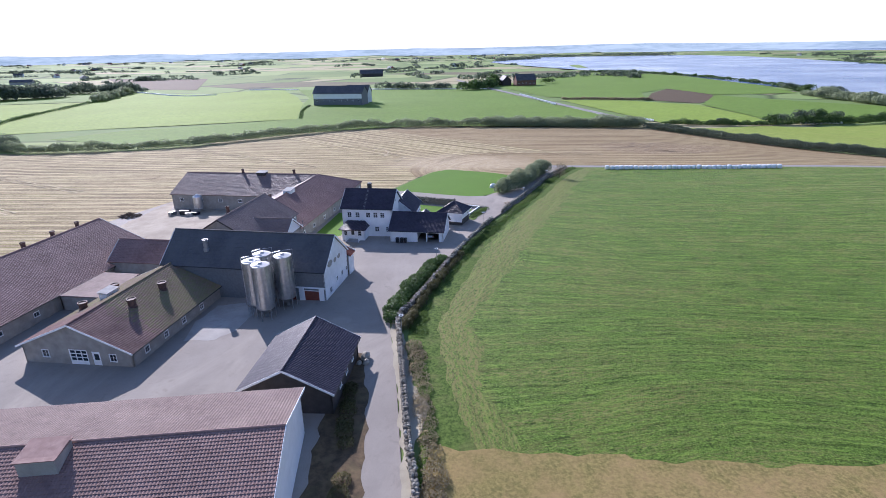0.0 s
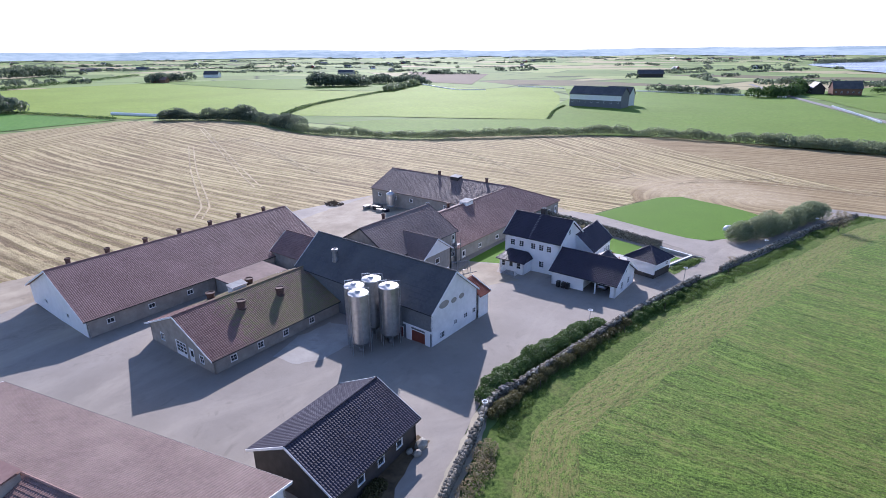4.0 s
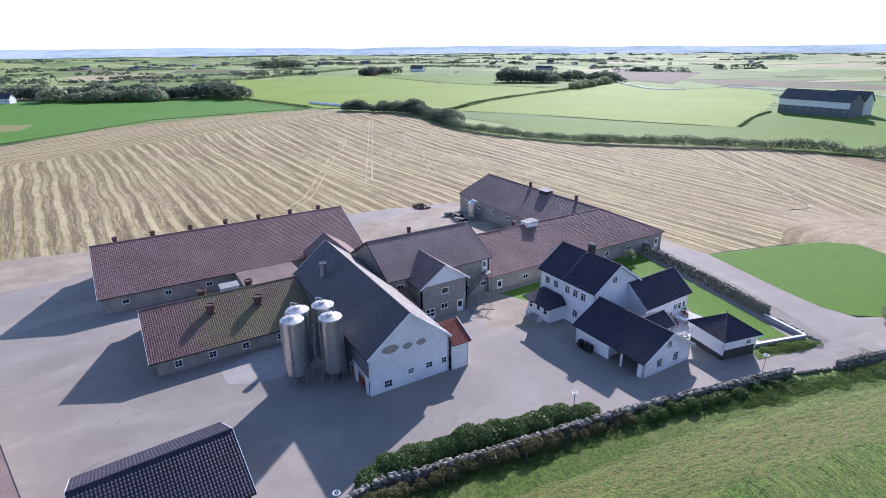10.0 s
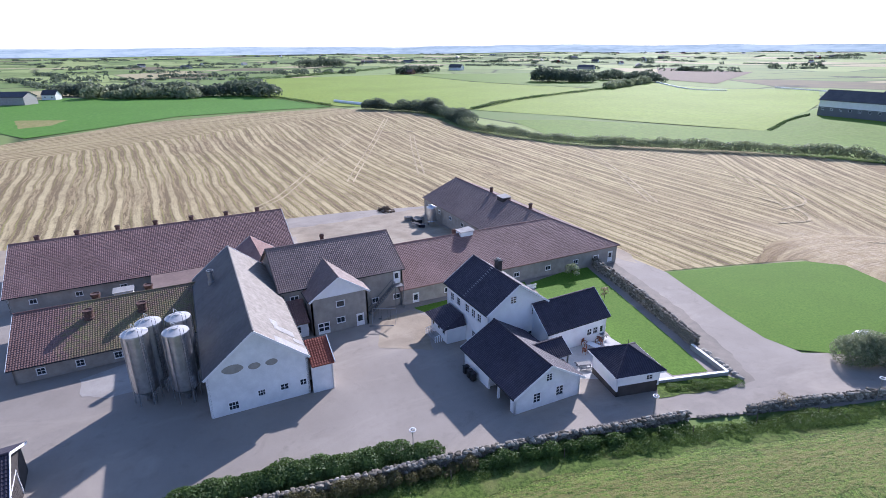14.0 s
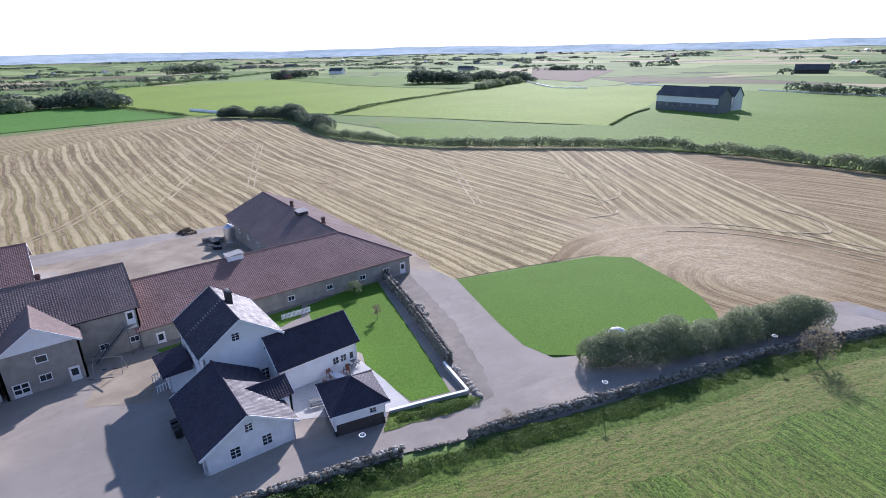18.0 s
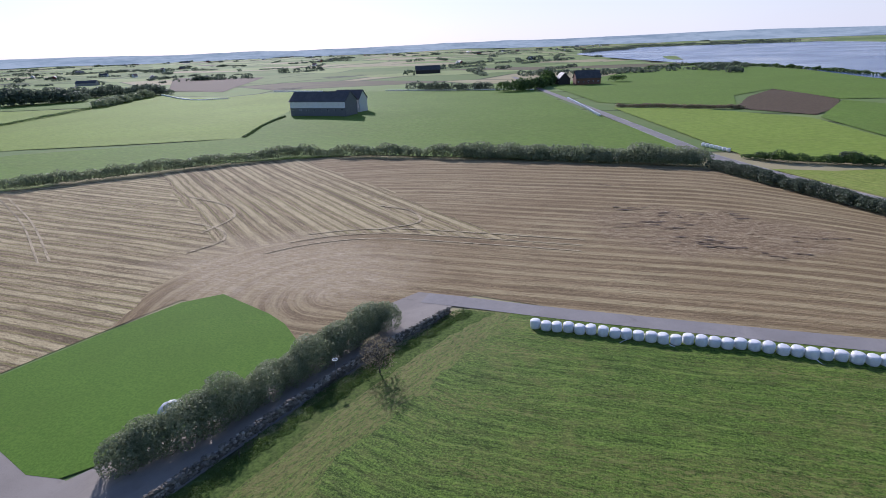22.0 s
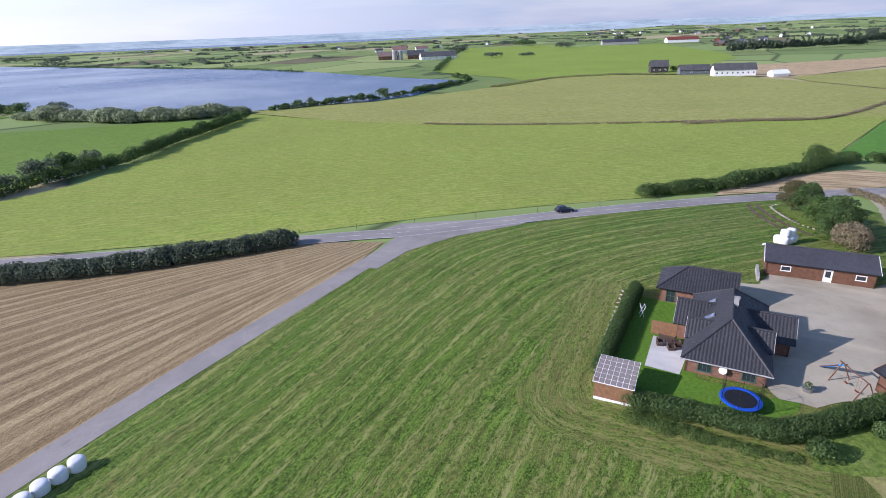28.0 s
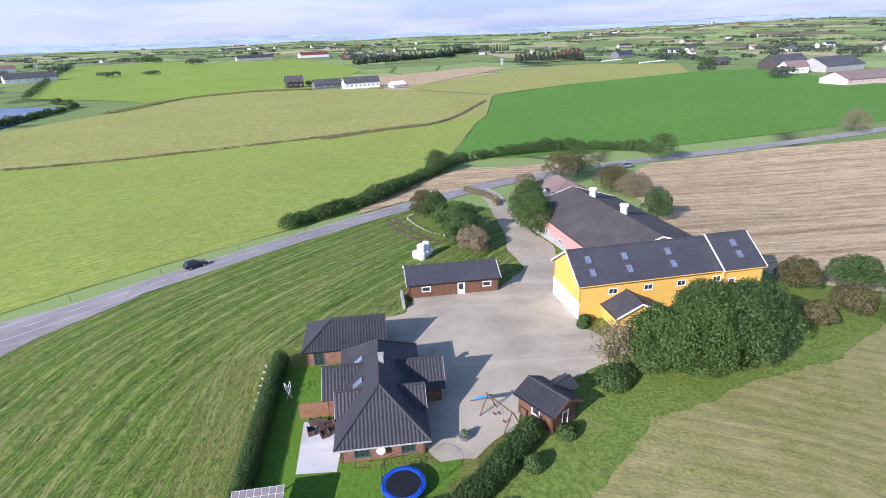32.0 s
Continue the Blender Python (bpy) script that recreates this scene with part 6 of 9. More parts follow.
wall_run(ell, M_grey_wall, (-25.3, -9.5), (6.3, -9.5), HW, [3, 9, 15, 21, 27], 2.2)
wall_run(ell, M_grey_wall, (6.3, -9.5), (6.3, S0 + 0.3), HW, [6, 14, 22], 2.2)
wall_run(ell, M_grey_wall, (6.3, S0 + 0.3), (25.3, S0 + 0.3), [(0, HW), (9.5, RH - 0.2), (19, HW)], [])
wall_run(ell, M_grey_wall, (25.3, S0 + 0.3), (25.3, 9.5), HW, [8.5, 15.5, 22.5, 29.5, 36, 41], 2.0, extra=[(2.6, 0.9, 1.0, 2.1, "door"), (44.6, 0.9, 1.0, 2.1, "door")])
wall_run(ell, M_grey_wall, (25.3, 9.5), (-25.3, 9.5), HW, [6, 14, 22, 30, 38, 46], 2.2)
wall_run(ell, M_grey_wall, (-25.3, 9.5), (-25.3, -9.5), [(0, HW), (9.5, RH - 0.2), (19, HW)], [])
for x in (-7.7, 8.4):
    vent(ell, x, 0.3, RH + 0.1, 1.1, 0.38)
roof_box(ell, -1.4, -0.2, RH, 2.6, 2.0, 0.5, M_dark_wall, M_concrete)
roof_box(ell, 15.8, -19.8, RH, 2.0, 2.6, 0.5, M_white, M_concrete)
vent(ell, 9.9, -19.0, EH + 1.9, 1.2, 0.36)

# two-storey link building with a cross gable
conn = gable("grain_house", "two-storey grey building with brown corrugated tile roof", -57.07, 100.0, 90.0, 20.0, 15.0, 4.77, 9.19, -1.8, M_grey_wall, M_roof_umber, "tile", 0.3,
             [("S", 2.0, 4.6, 1.2, 0.9, "window", 2, 1), ("S", 14.6, 1.6, 1.1, 0.8, "window", 2, 1), ("S", 18.4, 4.2, 0.95, 2.0, "door"), ("S", 18.3, 1.5, 1.1, 0.8, "window", 2, 1)], M_dark_wall)
vent(conn, -0.3, 3.2, 9.6, 1.3, 0.33)
cross = gable("cross_wing", "grey wing with brown tile roof, white gable and two doors", -49.6, 98.0, 0.0, 8.2, 9.2, 4.2, 7.3, -1.7, M_grey_wall, M_roof_umber, "tile", 0.35,
              [("E", 1.6, 0.1, 1.6, 2.0, "panelled", 2, 3), ("E", 4.2, 1.6, 1.2, 0.85, "window", 2, 1), ("E", 7.2, 0.2, 1.05, 2.1, "door"), ("E", 4.3, 4.2, 1.15, 0.9, "window", 1, 1)], M_white, gable_mat=M_grey_wall, category="barn wing", walls="SEN")
Geo().quad((3.86, -4.35, 6.1), (3.86, 4.35, 6.1), (3.86, 0, 8.75)).done("gable_cladding", M_white, cross, "white boarded gable triangle")
annex = empty("lean_to", -48.4, 91.3, -1.6, 0, "white lean-to with brown tiled roof and door", "lean-to")
panel(annex, "wall", M_white, (2.0, -1.9), (2.0, 1.9), -0.5, 2.6, 0.2, [(0.5, 0.9, 1.1, 2.0), (1.5, 0.9, 2.7, 2.0)])
unit(annex, "window", (2.0, -1.9), (2.0, 1.9), (0.5, 0.9, 1.1, 2.0), 1, 2)
unit(annex, "window", (2.0, -1.9), (2.0, 1.9), (1.5, 0.9, 2.7, 2.0), 2, 2)
panel(annex, "wall", M_white, (-1.6, -1.9), (2.0, -1.9), -0.5, [(0, 4.6), (3.6, 2.7)], 0.2)
slope(annex, M_roof_red, (2.35, -2.1, 2.55), (2.35, 2.1, 2.55), (-1.8, 2.1, 4.9), (-1.8, -2.1, 4.9))

# outdoor stair to the upper door
stair = empty("outdoor_stair", -48.9, 106.4, -1.6, 90, "steep grey timber stair up to an upper door", "stair")
for s in (-0.45, 0.45):
    Geo().beam((-3.0, s, 0), (1.3, s, 4.1), 0.07, 0.25).done("stringer", M_grey_board, stair)
    Geo().beam((-3.0, s, 0.95), (1.3, s, 5.05), 0.05, 0.09).beam((-3.0, s, 0), (-3.0, s, 1), 0.06).beam((1.3, s, 4.1), (1.3, s, 5.05), 0.06).done("handrail", M_grey_board, stair)
tread = Geo().box(-0.14, -0.42, -0.02, 0.14, 0.42, 0.02)
for i in range(14):
    t = tread.done("tread", M_grey_board, stair) if i == 0 else new("tread", t.data)
    t.parent = stair
    t.location = (-3.0 + 4.3 * (i + 0.5) / 14, 0, 4.1 * (i + 0.5) / 14)
Geo().box(1.3, -0.6, 3.98, 2.9, 0.6, 4.1).done("landing", M_grey_board, stair)
for x in (1.4, 2.8):
    Geo().tube((x, -0.5, 0), (x, -0.5, 5.0), 0.05).done("post", M_grey_board, stair)


def silo(x, y, zg, top, r=1.52):
    """A corrugated steel feed silo: ringed barrel, cone top, hopper, legs, ladder."""
    e = empty("feed_silo", x, y, zg, 25, "tall galvanised steel feed silo on legs with ladder", "silo", "feed silos by the barn")
    z0, z1 = 2.0, top - zg - 0.5
    prof = []
    n = int((z1 - z0) / 0.28)
    for i in range(n):
        h = z0 + (z1 - z0) * i / n
        prof += [(r, h), (r + 0.025, h + 0.5 * (z1 - z0) / n)]
    Geo().lathe((0, 0, 0), prof + [(r, z1)], 28).done("barrel", M_steel, e, smooth=True)
    Geo().lathe((0, 0, 0), [(r + 0.05, z1 - 0.06), (r + 0.06, z1 + 0.02), (r * 0.35, z1 + 0.3), (0.34, z1 + 0.33), (0.34, z1 + 0.45), (0.05, z1 + 0.48)], 28).done("lid", M_lid, e)
    Geo().lathe((0, 0, 0), [(0.28, 0.75), (0.3, 0.95), (r, z0 + 0.02)], 24).done("hopper", M_steel_dull, e)
    Geo().lathe((0, 0, 0), [(0.2, 0.3), (0.32, 0.35), (0.32, 0.75), (0.2, 0.8)], 12).done("outlet", M_steel_dull, e)
    for i in range(6):
        t = 2 * math.pi * i / 6
        c, s = math.cos(t) * (r + 0.09), math.sin(t) * (r + 0.09)
        Geo().tube((c, s, -0.1), (c, s, z1 * 0.985), 0.055, None, 6).done("leg", M_steel, e)
    g = Geo()
    for q in (-0.2, 0.2):
        g.tube((r + 0.28, q, 0.4), (r + 0.28, q, z1 + 0.9), 0.025, None, 5)
    for i in range(int(z1 / 0.35)):
        g.tube((r + 0.28, -0.2, 0.6 + 0.35 * i), (r + 0.28, 0.2, 0.6 + 0.35 * i), 0.018, None, 4)
    g.done("ladder", M_steel_dull, e)
    g = Geo()
    g.tube((-r * 0.2, -r * 0.6, z1 + 0.3), (0, 0, z1 + 0.75), 0.03, None, 5).tube((r + 0.28, 0, z1 + 0.9), (0.1, 0, z1 + 0.85), 0.03, None, 5).tube((-r - 0.12, 0.3, 0.5), (-r - 0.12, 0.3, z1 + 0.5), 0.06, None, 6).tube((-r - 0.12, 0.3, z1 + 0.5), (-0.2, 0.1, z1 + 0.8), 0.06, None, 6)
    g.done("fill_pipe", M_steel, e)
    return e


for x, y in ((-39.9, 72.3), (-42.1, 73.7), (-41.8, 76.9), (-38.1, 76.5)):
    silo(x, y, -1.45, 8.4, 1.38)
small_silo = empty("small_silo", -90.0, 134.6, -3.0, 0, "short galvanised feed silo beside the piggery", "silo")
Geo().lathe((0, 0, 0), [(1.2, 1.0)] + [(1.2 + 0.02 * (i % 2), 1.0 + 0.2 * i) for i in range(17)] + [(1.25, 4.5), (0.3, 5.0), (0.3, 5.1)], 24).done("barrel", M_steel, small_silo, smooth=True)
for i in range(4):
    Geo().tube((1.2 * math.cos(i * 1.57 + 0.4), 1.2 * math.sin(i * 1.57 + 0.4), -0.2), (1.2 * math.cos(i * 1.57 + 0.4), 1.2 * math.sin(i * 1.57 + 0.4), 1.6), 0.06).done("leg", M_steel_dull, small_silo)

# ---- the first farm: dwelling ----
DW = lambda side, s, z, w=0.95, h=1.15, nx=2, ny=3: (side, s, z, w, h, "window", nx, ny)
house = gable("white_farmhouse", "white two-storey farmhouse with glossy black tile roof", -34.46, 117.52, -0.3, 12.26, 10.03, 5.33, 8.79, -1.3, M_white, M_roof_dark, "tile", 0.35,
              [DW("S", s, 4.6) for s in (1.7, 3.6, 6.1, 7.8, 9.4)] + [DW("S", 1.6, 1.3), DW("S", 8.0, 1.3), DW("S", 10.6, 1.3)]
              + [DW("E", 4.0, 7.4, 0.9, 1.0, 2, 3), DW("E", 7.5, 5.0, 0.9, 1.1, 2, 3), DW("E", 5.6, 0.4, 0.95, 2.1, 2, 4), DW("E", 6.8, 0.4, 0.95, 2.1, 2, 4)]
              + [DW("W", 3.0, 4.6), DW("W", 6.5, 4.6), DW("N", 3, 4.6), DW("N", 8, 4.6), DW("N", 5.5, 1.3)], M_white, category="house", row=0.36)
chim = Geo().box(-1.0, 0.5, 9.0, -0.1, 1.2, 11.1).box(-1.1, 0.4, 11.0, 0.0, 1.3, 11.15).done("chimney", M_dark_wall, house, "black chimney with a grey cap")
Geo().box(-0.85, 0.65, 11.15, -0.6, 1.05, 11.4).box(-0.45, 0.65, 11.15, -0.2, 1.05, 11.4).done("chimney_pot", M_concrete, chim)
g = Geo()
for i in range(15):
    k = i / 14
    y, z = -4.8 + 4.5 * k, 6.65 + 3.25 * k
    g.box(-0.75, y, z + 0.15, -0.3, y + 0.09, z + 0.22)
g.done("roof_ladder", M_steel_dull, house, "row of steel roof steps")
porch = empty("entrance_porch", -37.0, 110.9, -1.3, -0.3, "white entrance porch with hipped black tile roof and steps", "porch")
for a, b in (((-2.6, -1.1), (2.6, -1.1)),):
    panel(porch, "wall", M_white, a, b, -0.3, 2.9, 0.15, [(0.5, 1.2, 1.2, 2.3), (2.0, 0.5, 3.0, 2.6), (3.7, 1.2, 4.5, 2.3)])
    unit(porch, "window", a, b, (0.5, 1.2, 1.2, 2.3), 1, 2)
    unit(porch, "door", a, b, (2.0, 0.5, 3.0, 2.6))
    unit(porch, "window", a, b, (3.7, 1.2, 4.5, 2.3), 1, 2)
panel(porch, "wall", M_white, (2.6, -1.1), (2.6, 2.0), -0.3, 2.9, 0.15)
panel(porch, "wall", M_white, (-2.6, 2.0), (-2.6, -1.1), -0.3, 2.9, 0.15)
slope(porch, M_roof_dark, (-3.1, -1.8, 2.75), (3.1, -1.8, 2.75), (2.0, 1.7, 3.9), (-2.0, 1.7, 3.9))
slope(porch, M_roof_dark, (3.1, -1.8, 2.75), (3.1, 1.7, 2.75), (2.0, 1.7, 3.9), (2.0, 1.69, 3.9))
slope(porch, M_roof_dark, (-3.1, 1.7, 2.75), (-3.1, -1.8, 2.75), (-2.0, 1.69, 3.9), (-2.0, 1.7, 3.9))
g = Geo()
for i in range(4):
    g.box(-1.0 - 0.15 * i, -1.3 - 0.32 * (i + 1), -0.2, 1.0 + 0.15 * i, -1.1, 0.5 - 0.15 * i)
g.done("steps", M_concrete, porch)
for x in (-1.5, 1.5):
    rail = Geo().beam((x, -2.5, 1.05), (x, -1.1, 1.32), 0.08).done("railing", M_white, porch)
    for i in range(5):
        Geo().box(x - 0.04, -2.5 + 0.33 * i, 0.0, x + 0.04, -2.42 + 0.33 * i, 1.25 - 0.06 * (4 - i)).done("post", M_white, rail)

garage = gable("white_garage", "white double garage with open bays and glossy black tile roof", -22.35, 113.62, -1.0, 12.6, 9.96, 1.62, 4.57, -1.0, M_white, M_roof_dark, "tile", 0.4,
               [("S", 8.5, 0.0, 4.8, 2.25, "open"), ("E", 3.0, 1.0, 1.0, 1.25, "window", 2, 3), ("E", 6.2, 1.0, 1.0, 1.25, "window", 2, 3), ("E", 4.6, 3.4, 0.8, 0.95, "window", 2, 3)], M_white, gable_mat=M_whitewash, category="garage", row=0.36)
Geo().box(-5.9, -4.4, -0.1, 5.9, 4.4, 0.02).done("floor_slab", M_concrete, garage)
Geo().box(-0.4, -4.5, 0, -0.2, 4.5, 2.6).done("partition", M_white, garage)
Geo().box(2.2, -4.55, 0, 2.4, -4.3, 2.5).done("post", M_white, garage)
dorm = gable("garage_dormer", "small black-tiled cross roof over the garage passage", -22.1, 117.2, 90.0, 5.2, 4.2, 2.2, 3.55, -1.0, M_white, M_roof_dark, "tile", 0.25, [], M_white, category="roof", walls="SEN", gutter=False, row=0.36)
wing = gable("house_wing", "low white wing with black tile roof and garden windows", -28.69, 125.4, 91.5, 11.3, 7.3, 2.33, 5.3, -1.3, M_white, M_roof_dark, "tile", 0.35,
             [("S", 7.5, 1.3, 0.85, 1.0, "window", 2, 2), ("S", 8.6, 1.3, 0.85, 1.0, "window", 2, 2), ("S", 9.8, 0.4, 0.8, 2.0, "door"), ("E", 3.3, 1.2, 1.2, 1.2, "window", 2, 2)], M_white, category="house wing", row=0.36)

pav = empty("garden_pavilion", -15.9, 124.85, -1.0, -13.0, "white square pavilion with pyramid black tile roof on dark plinth", "pavilion")
for k in range(4):
    c, s = (1, 0, -1, 0)[k], (0, 1, 0, -1)[k]
    rot = lambda x, y: (c * x - s * y, s * x + c * y)
    q = 2.85
    p0, p1 = rot(-q, -q), rot(q, -q)
    if k == 1:
        ops = [(3.9, 1.95, 4.7, 2.6)]
    elif k == 3:
        ops = [(2.0, 1.2, 3.0, 2.4)]
    else:
        ops = []
    low = 1.65 if k == 1 else 0.9
    panel(pav, "wall", M_white, p0, p1, low, 3.15, 0.2, ops)
    for o in ops:
        unit(pav, "window", p0, p1, o, 2, 2)
    panel(pav, "plinth", M_dark_wall, rot(-q + 0.05, -q + 0.05), rot(q - 0.05, -q + 0.05), -0.5, low + 0.05, 0.3)
    e0, e1, top = rot(-3.3, -3.3), rot(3.3, -3.3), (0, 0, 5.3)
    slope(pav, M_roof_dark, (*e0, 3.1), (*e1, 3.1), top, top, "tile", row=0.36)
    Geo().beam((*rot(-3.35, -3.33), 3.05), (*rot(3.35, -3.33), 3.05), 0.05, 0.2).done("fascia", M_white, pav)
    ridge_caps(pav, M_roof_dark, (*e1, 3.15), top)
Geo().tube((0, 0, 5.1), (0, 0, 6.0), 0.05, 0.02).done("finial", M_black, pav)

# ---- walls, hedges, trees and small things of the first farm ----
WALL = [(-7.6, 30), (-9, 38.6), (-11.1, 45.4), (-13.7, 55.1), (-16.9, 67.1), (-18.2, 72.6), (-17.0, 78.2), (-15.2, 87), (-13.3, 98), (-10.8, 109.5), (-7.3, 124), (-2.9, 139.4), (1.0, 152), (5.0, 167), (9.6, 182), (16, 198)]
stone_wall("field_wall", "old dry-stone wall between lane and meadow", WALL[:10] + [(-6.9, 125.6)], 1.25, 0.8, 11, (48, 88), 0.5)
stone_wall("field_wall", "overgrown dry-stone wall beside the lane bend", [(-4.6, 132.4)] + WALL[11:], 1.15, 0.8, 13, (0, 0), 0.5)
stone_wall("fallen_stones", "low fallen stones in the gap of the field wall", [(-6.7, 126.6), (-4.9, 131.6)], 0.3, 0.5, 14, (120, 135), 0.4)
stone_wall("garden_wall", "dry-stone garden wall behind the lawn", [(-50.5, 150.3), (-34, 145.6), (-17.6, 140.2)], 1.9, 1.15, 12, (139, 142.5), 0.5)
gw = empty("terrace_kerb", -14, 133, -1.1, 0, "low white rendered kerb wall round the garden corner", "kerb wall", kind="structure")
for a, b in (((-17.6, 139.2), (-10.9, 137.6)), ((-10.9, 137.6), (-13.7, 128.2))):
    Geo().beam((a[0] + 14, a[1] - 133, 0.15), (b[0] + 14, b[1] - 133, 0.15), 0.3, 0.75).done("kerb", M_concrete, gw)
    Geo().beam((a[0] + 14, a[1] - 133, 0.56), (b[0] + 14, b[1] - 133, 0.56), 0.36, 0.07).done("coping", M_white, gw, "white painted coping")
rk = random.Random(5)
boulders = [rock_mesh("boulder", 80 + i, M_boulder, 0.85) for i in range(4)]
for i in range(9):
    k = i / 8
    s = rk.uniform(0.7, 1.2)
    b = new("boulder", boulders[i % 4])
    b.matrix_world = pose(-16.2 + 6.4 * k, 139.9 - 1.5 * k, -0.95, rk.uniform(-20, 20), 0, rk.uniform(0, 360)) @ Matrix.Diagonal((s * 1.2, s, s * 0.8, 1))
    tagged(b, "pale rounded boulder lining the garden corner", "boulder", "boulders by the garden")
for i in range(26):
    t, r = rk.uniform(0, 6.3), rk.uniform(0, 1.9)
    s = rk.uniform(0.5, 1.0)
    b = new("boulder", boulders[i % 4])
    b.matrix_world = pose(-33.5 + r * math.cos(t), 146.6 + r * 0.6 * math.sin(t), -1.75 + 0.28 * s + max(0, 0.8 - 0.5 * r), rk.uniform(-40, 40), rk.uniform(-40, 40), rk.uniform(0, 360)) @ Matrix.Diagonal((s, s, s * 0.85, 1))
    tagged(b, "grey field stone on a heap", "boulder", "stone heap by the lane")
for x, y, s in ((-20.4, 61.6, 1.5), (-20.0, 60.4, 1.0), (-20.9, 60.2, 0.8)):
    b = new("boulder", boulders[1])
    b.matrix_world = pose(x, y, ground_z(x, y) + 0.3 * s, 10, 0, 40 * s) @ Matrix.Diagonal((s, s, s, 1))
    tagged(b, "large grey boulder at the shed corner", "boulder")

# hedges and shrubs
hedge("dark_shrubs", "dense dark shrubs along the field wall", [(-19.4, 73.0), (-19.4, 78), (-18.4, 85), (-16.6, 93), (-14.9, 97.6)], 2.5, 1.3, M_leaf, 21, 1300, 0.17, 0.5, "shrub")
hedge("willow_hedge", "tall grey-green willow hedge beside the lane", [(-5.6, 154.5), (-2.0, 162), (1.5, 173), (5.0, 184), (7.5, 191.5)], 4.4, 4.3, M_leaf_grey, 22, 1900, 0.18, 0.5)
hedge("weeds", "dry grey weeds behind the wall", [(-7.2, 38), (-9.2, 47), (-11.6, 56), (-14.5, 66)], 2.0, 0.6, M_leaf_dry, 23, 200, 0.14, 0.7, "weeds", gaps=0.25)
hedge("weeds", "tall dark brown weeds at the foot of the wall", [(-16.6, 70), (-16.0, 78), (-13.6, 91), (-11.6, 101)], 1.3, 0.95, M_leaf_olive, 29, 700, 0.12, 0.8, "weeds", gaps=0.12)
hedge("weeds", "lush green weeds at the foot of the wall", [(-11.5, 101.5), (-9.2, 111), (-6.0, 124)], 1.4, 0.8, M_leaf_lush, 30, 700, 0.12, 0.8, "weeds", gaps=0.1)
hedge("weeds", "leafy weeds on the bank below the kerb", [(-12.0, 128.2), (-10.6, 132.5), (-9.3, 137)], 1.5, 0.55, M_leaf_weed, 32, 420, 0.1, 0.8, "weeds", gaps=0.15)
hedge("weeds", "green weeds along the field wall", [(-14.5, 69), (-15.3, 78), (-12.5, 93), (-9.5, 107), (-5.0, 123), (-0.6, 138), (3.2, 151), (7, 166), (12, 182), (18, 198)], 2.2, 0.34, M_leaf_weed, 24, 420, 0.11, 0.8, "weeds", gaps=0.1)
hedge("shrubs", "scruffy shrubs on the bank below the shed", [(-16.2, 38), (-17.6, 43), (-19.2, 49), (-20.6, 55)], 1.8, 0.8, M_leaf_olive, 25, 220, 0.14, 0.8, "shrub", gaps=0.6)
hedge("boundary_hedge", "long grey-green hedge behind the stubble", [(-400, 228), (-379, 238), (-342, 256), (-300, 252), (-248, 241), (-187, 255), (-158, 276), (-123, 311), (-97, 331), (-67, 337), (-19, 339), (26, 338), (69, 336)], 5.5, 4.2, M_leaf_grey, 26, 130, 0.5, 0.4)
hedge("boundary_hedge", "taller uneven shrubs in the hedge line", [(-395, 226), (-370, 244), (-342, 258), (-300, 254), (-262, 245)], 11, 7.5, M_leaf_hazed, 27, 220, 0.6, 0.55, gaps=0.2)
hedge("boundary_hedge", "bulging willow thicket along the hedge", [(-20, 341), (10, 342), (40, 340), (68, 338)], 9, 5.5, M_leaf_grey, 28, 210, 0.55, 0.45)
hedge("roadside_hedge", "clipped green hedge along the main road", [(72, 331), (88, 306), (104, 280), (123, 248), (146, 222)], 4.2, 3.6, M_leaf_hazed, 29, 420, 0.36, 0.2)
hedge("field_hedge", "dark hedge along a ditch", [(86, 354), (98, 348), (114, 346.5), (133, 346), (157, 350)], 4.5, 2.6, M_leaf, 30, 150, 0.4, 0.7, gaps=0.1)
hedge("field_hedge", "tall dark hedge between pasture and meadow", [(157, 351), (183, 352), (206, 358), (229, 371), (252, 380), (275, 389), (300, 400)], 5, 4.6, M_leaf, 36, 170, 0.45, 0.5)
hedge("ditch_shrubs", "low dark shrubs in a ditch", [(36, 526), (60, 524), (90, 516), (112, 516)], 3.5, 2.0, M_leaf_dry, 31, 40, 0.8, 0.5)
hedge("lakeside_shrubs", "dark shrubs along the lake shore", [(262, 560), (268, 500), (276, 460), (300, 432), (320, 420)], 14, 6, M_leaf_grey, 32, 120, 1.0, 0.6)
hedge("lakeside_shrubs", "scattered shrubs on the shore", [(330, 412), (365, 396), (410, 372), (470, 366), (545, 366), (585, 400)], 5, 3.2, M_leaf, 33, 40, 0.8, 0.7, gaps=0.45)
hedge("lakeside_shrubs", "shrubs on the far pasture edge", [(60, 1010), (160, 1100), (250, 930), (284, 720), (272, 580)], 6, 3, M_leaf, 34, 14, 1.3, 0.7, gaps=0.4)
tree("sapling", "small silvery garden tree", -45.9, 141.8, 2.6, 1.3, M_leaf_grey, 41, 700, 0.2, 9, 0.06)
tree("sapling", "thin young garden tree", -35.3, 139.8, 2.8, 0.8, M_leaf_dry, 42, 160, 0.18, 8, 0.05, sparse=True)
tree("bare_shrub", "bare twiggy tree by the wall", 12.6, 178.3, 5.0, 2.5, M_leaf_dry, 43, 900, 0.16, 18, 0.13, 0.2, True)
tree("bare_shrub", "small bare shrub at the roadside", -3.6, 137.2, 2.0, 1.0, M_leaf_dry, 44, 160, 0.13, 9, 0.05, 0.15, True)

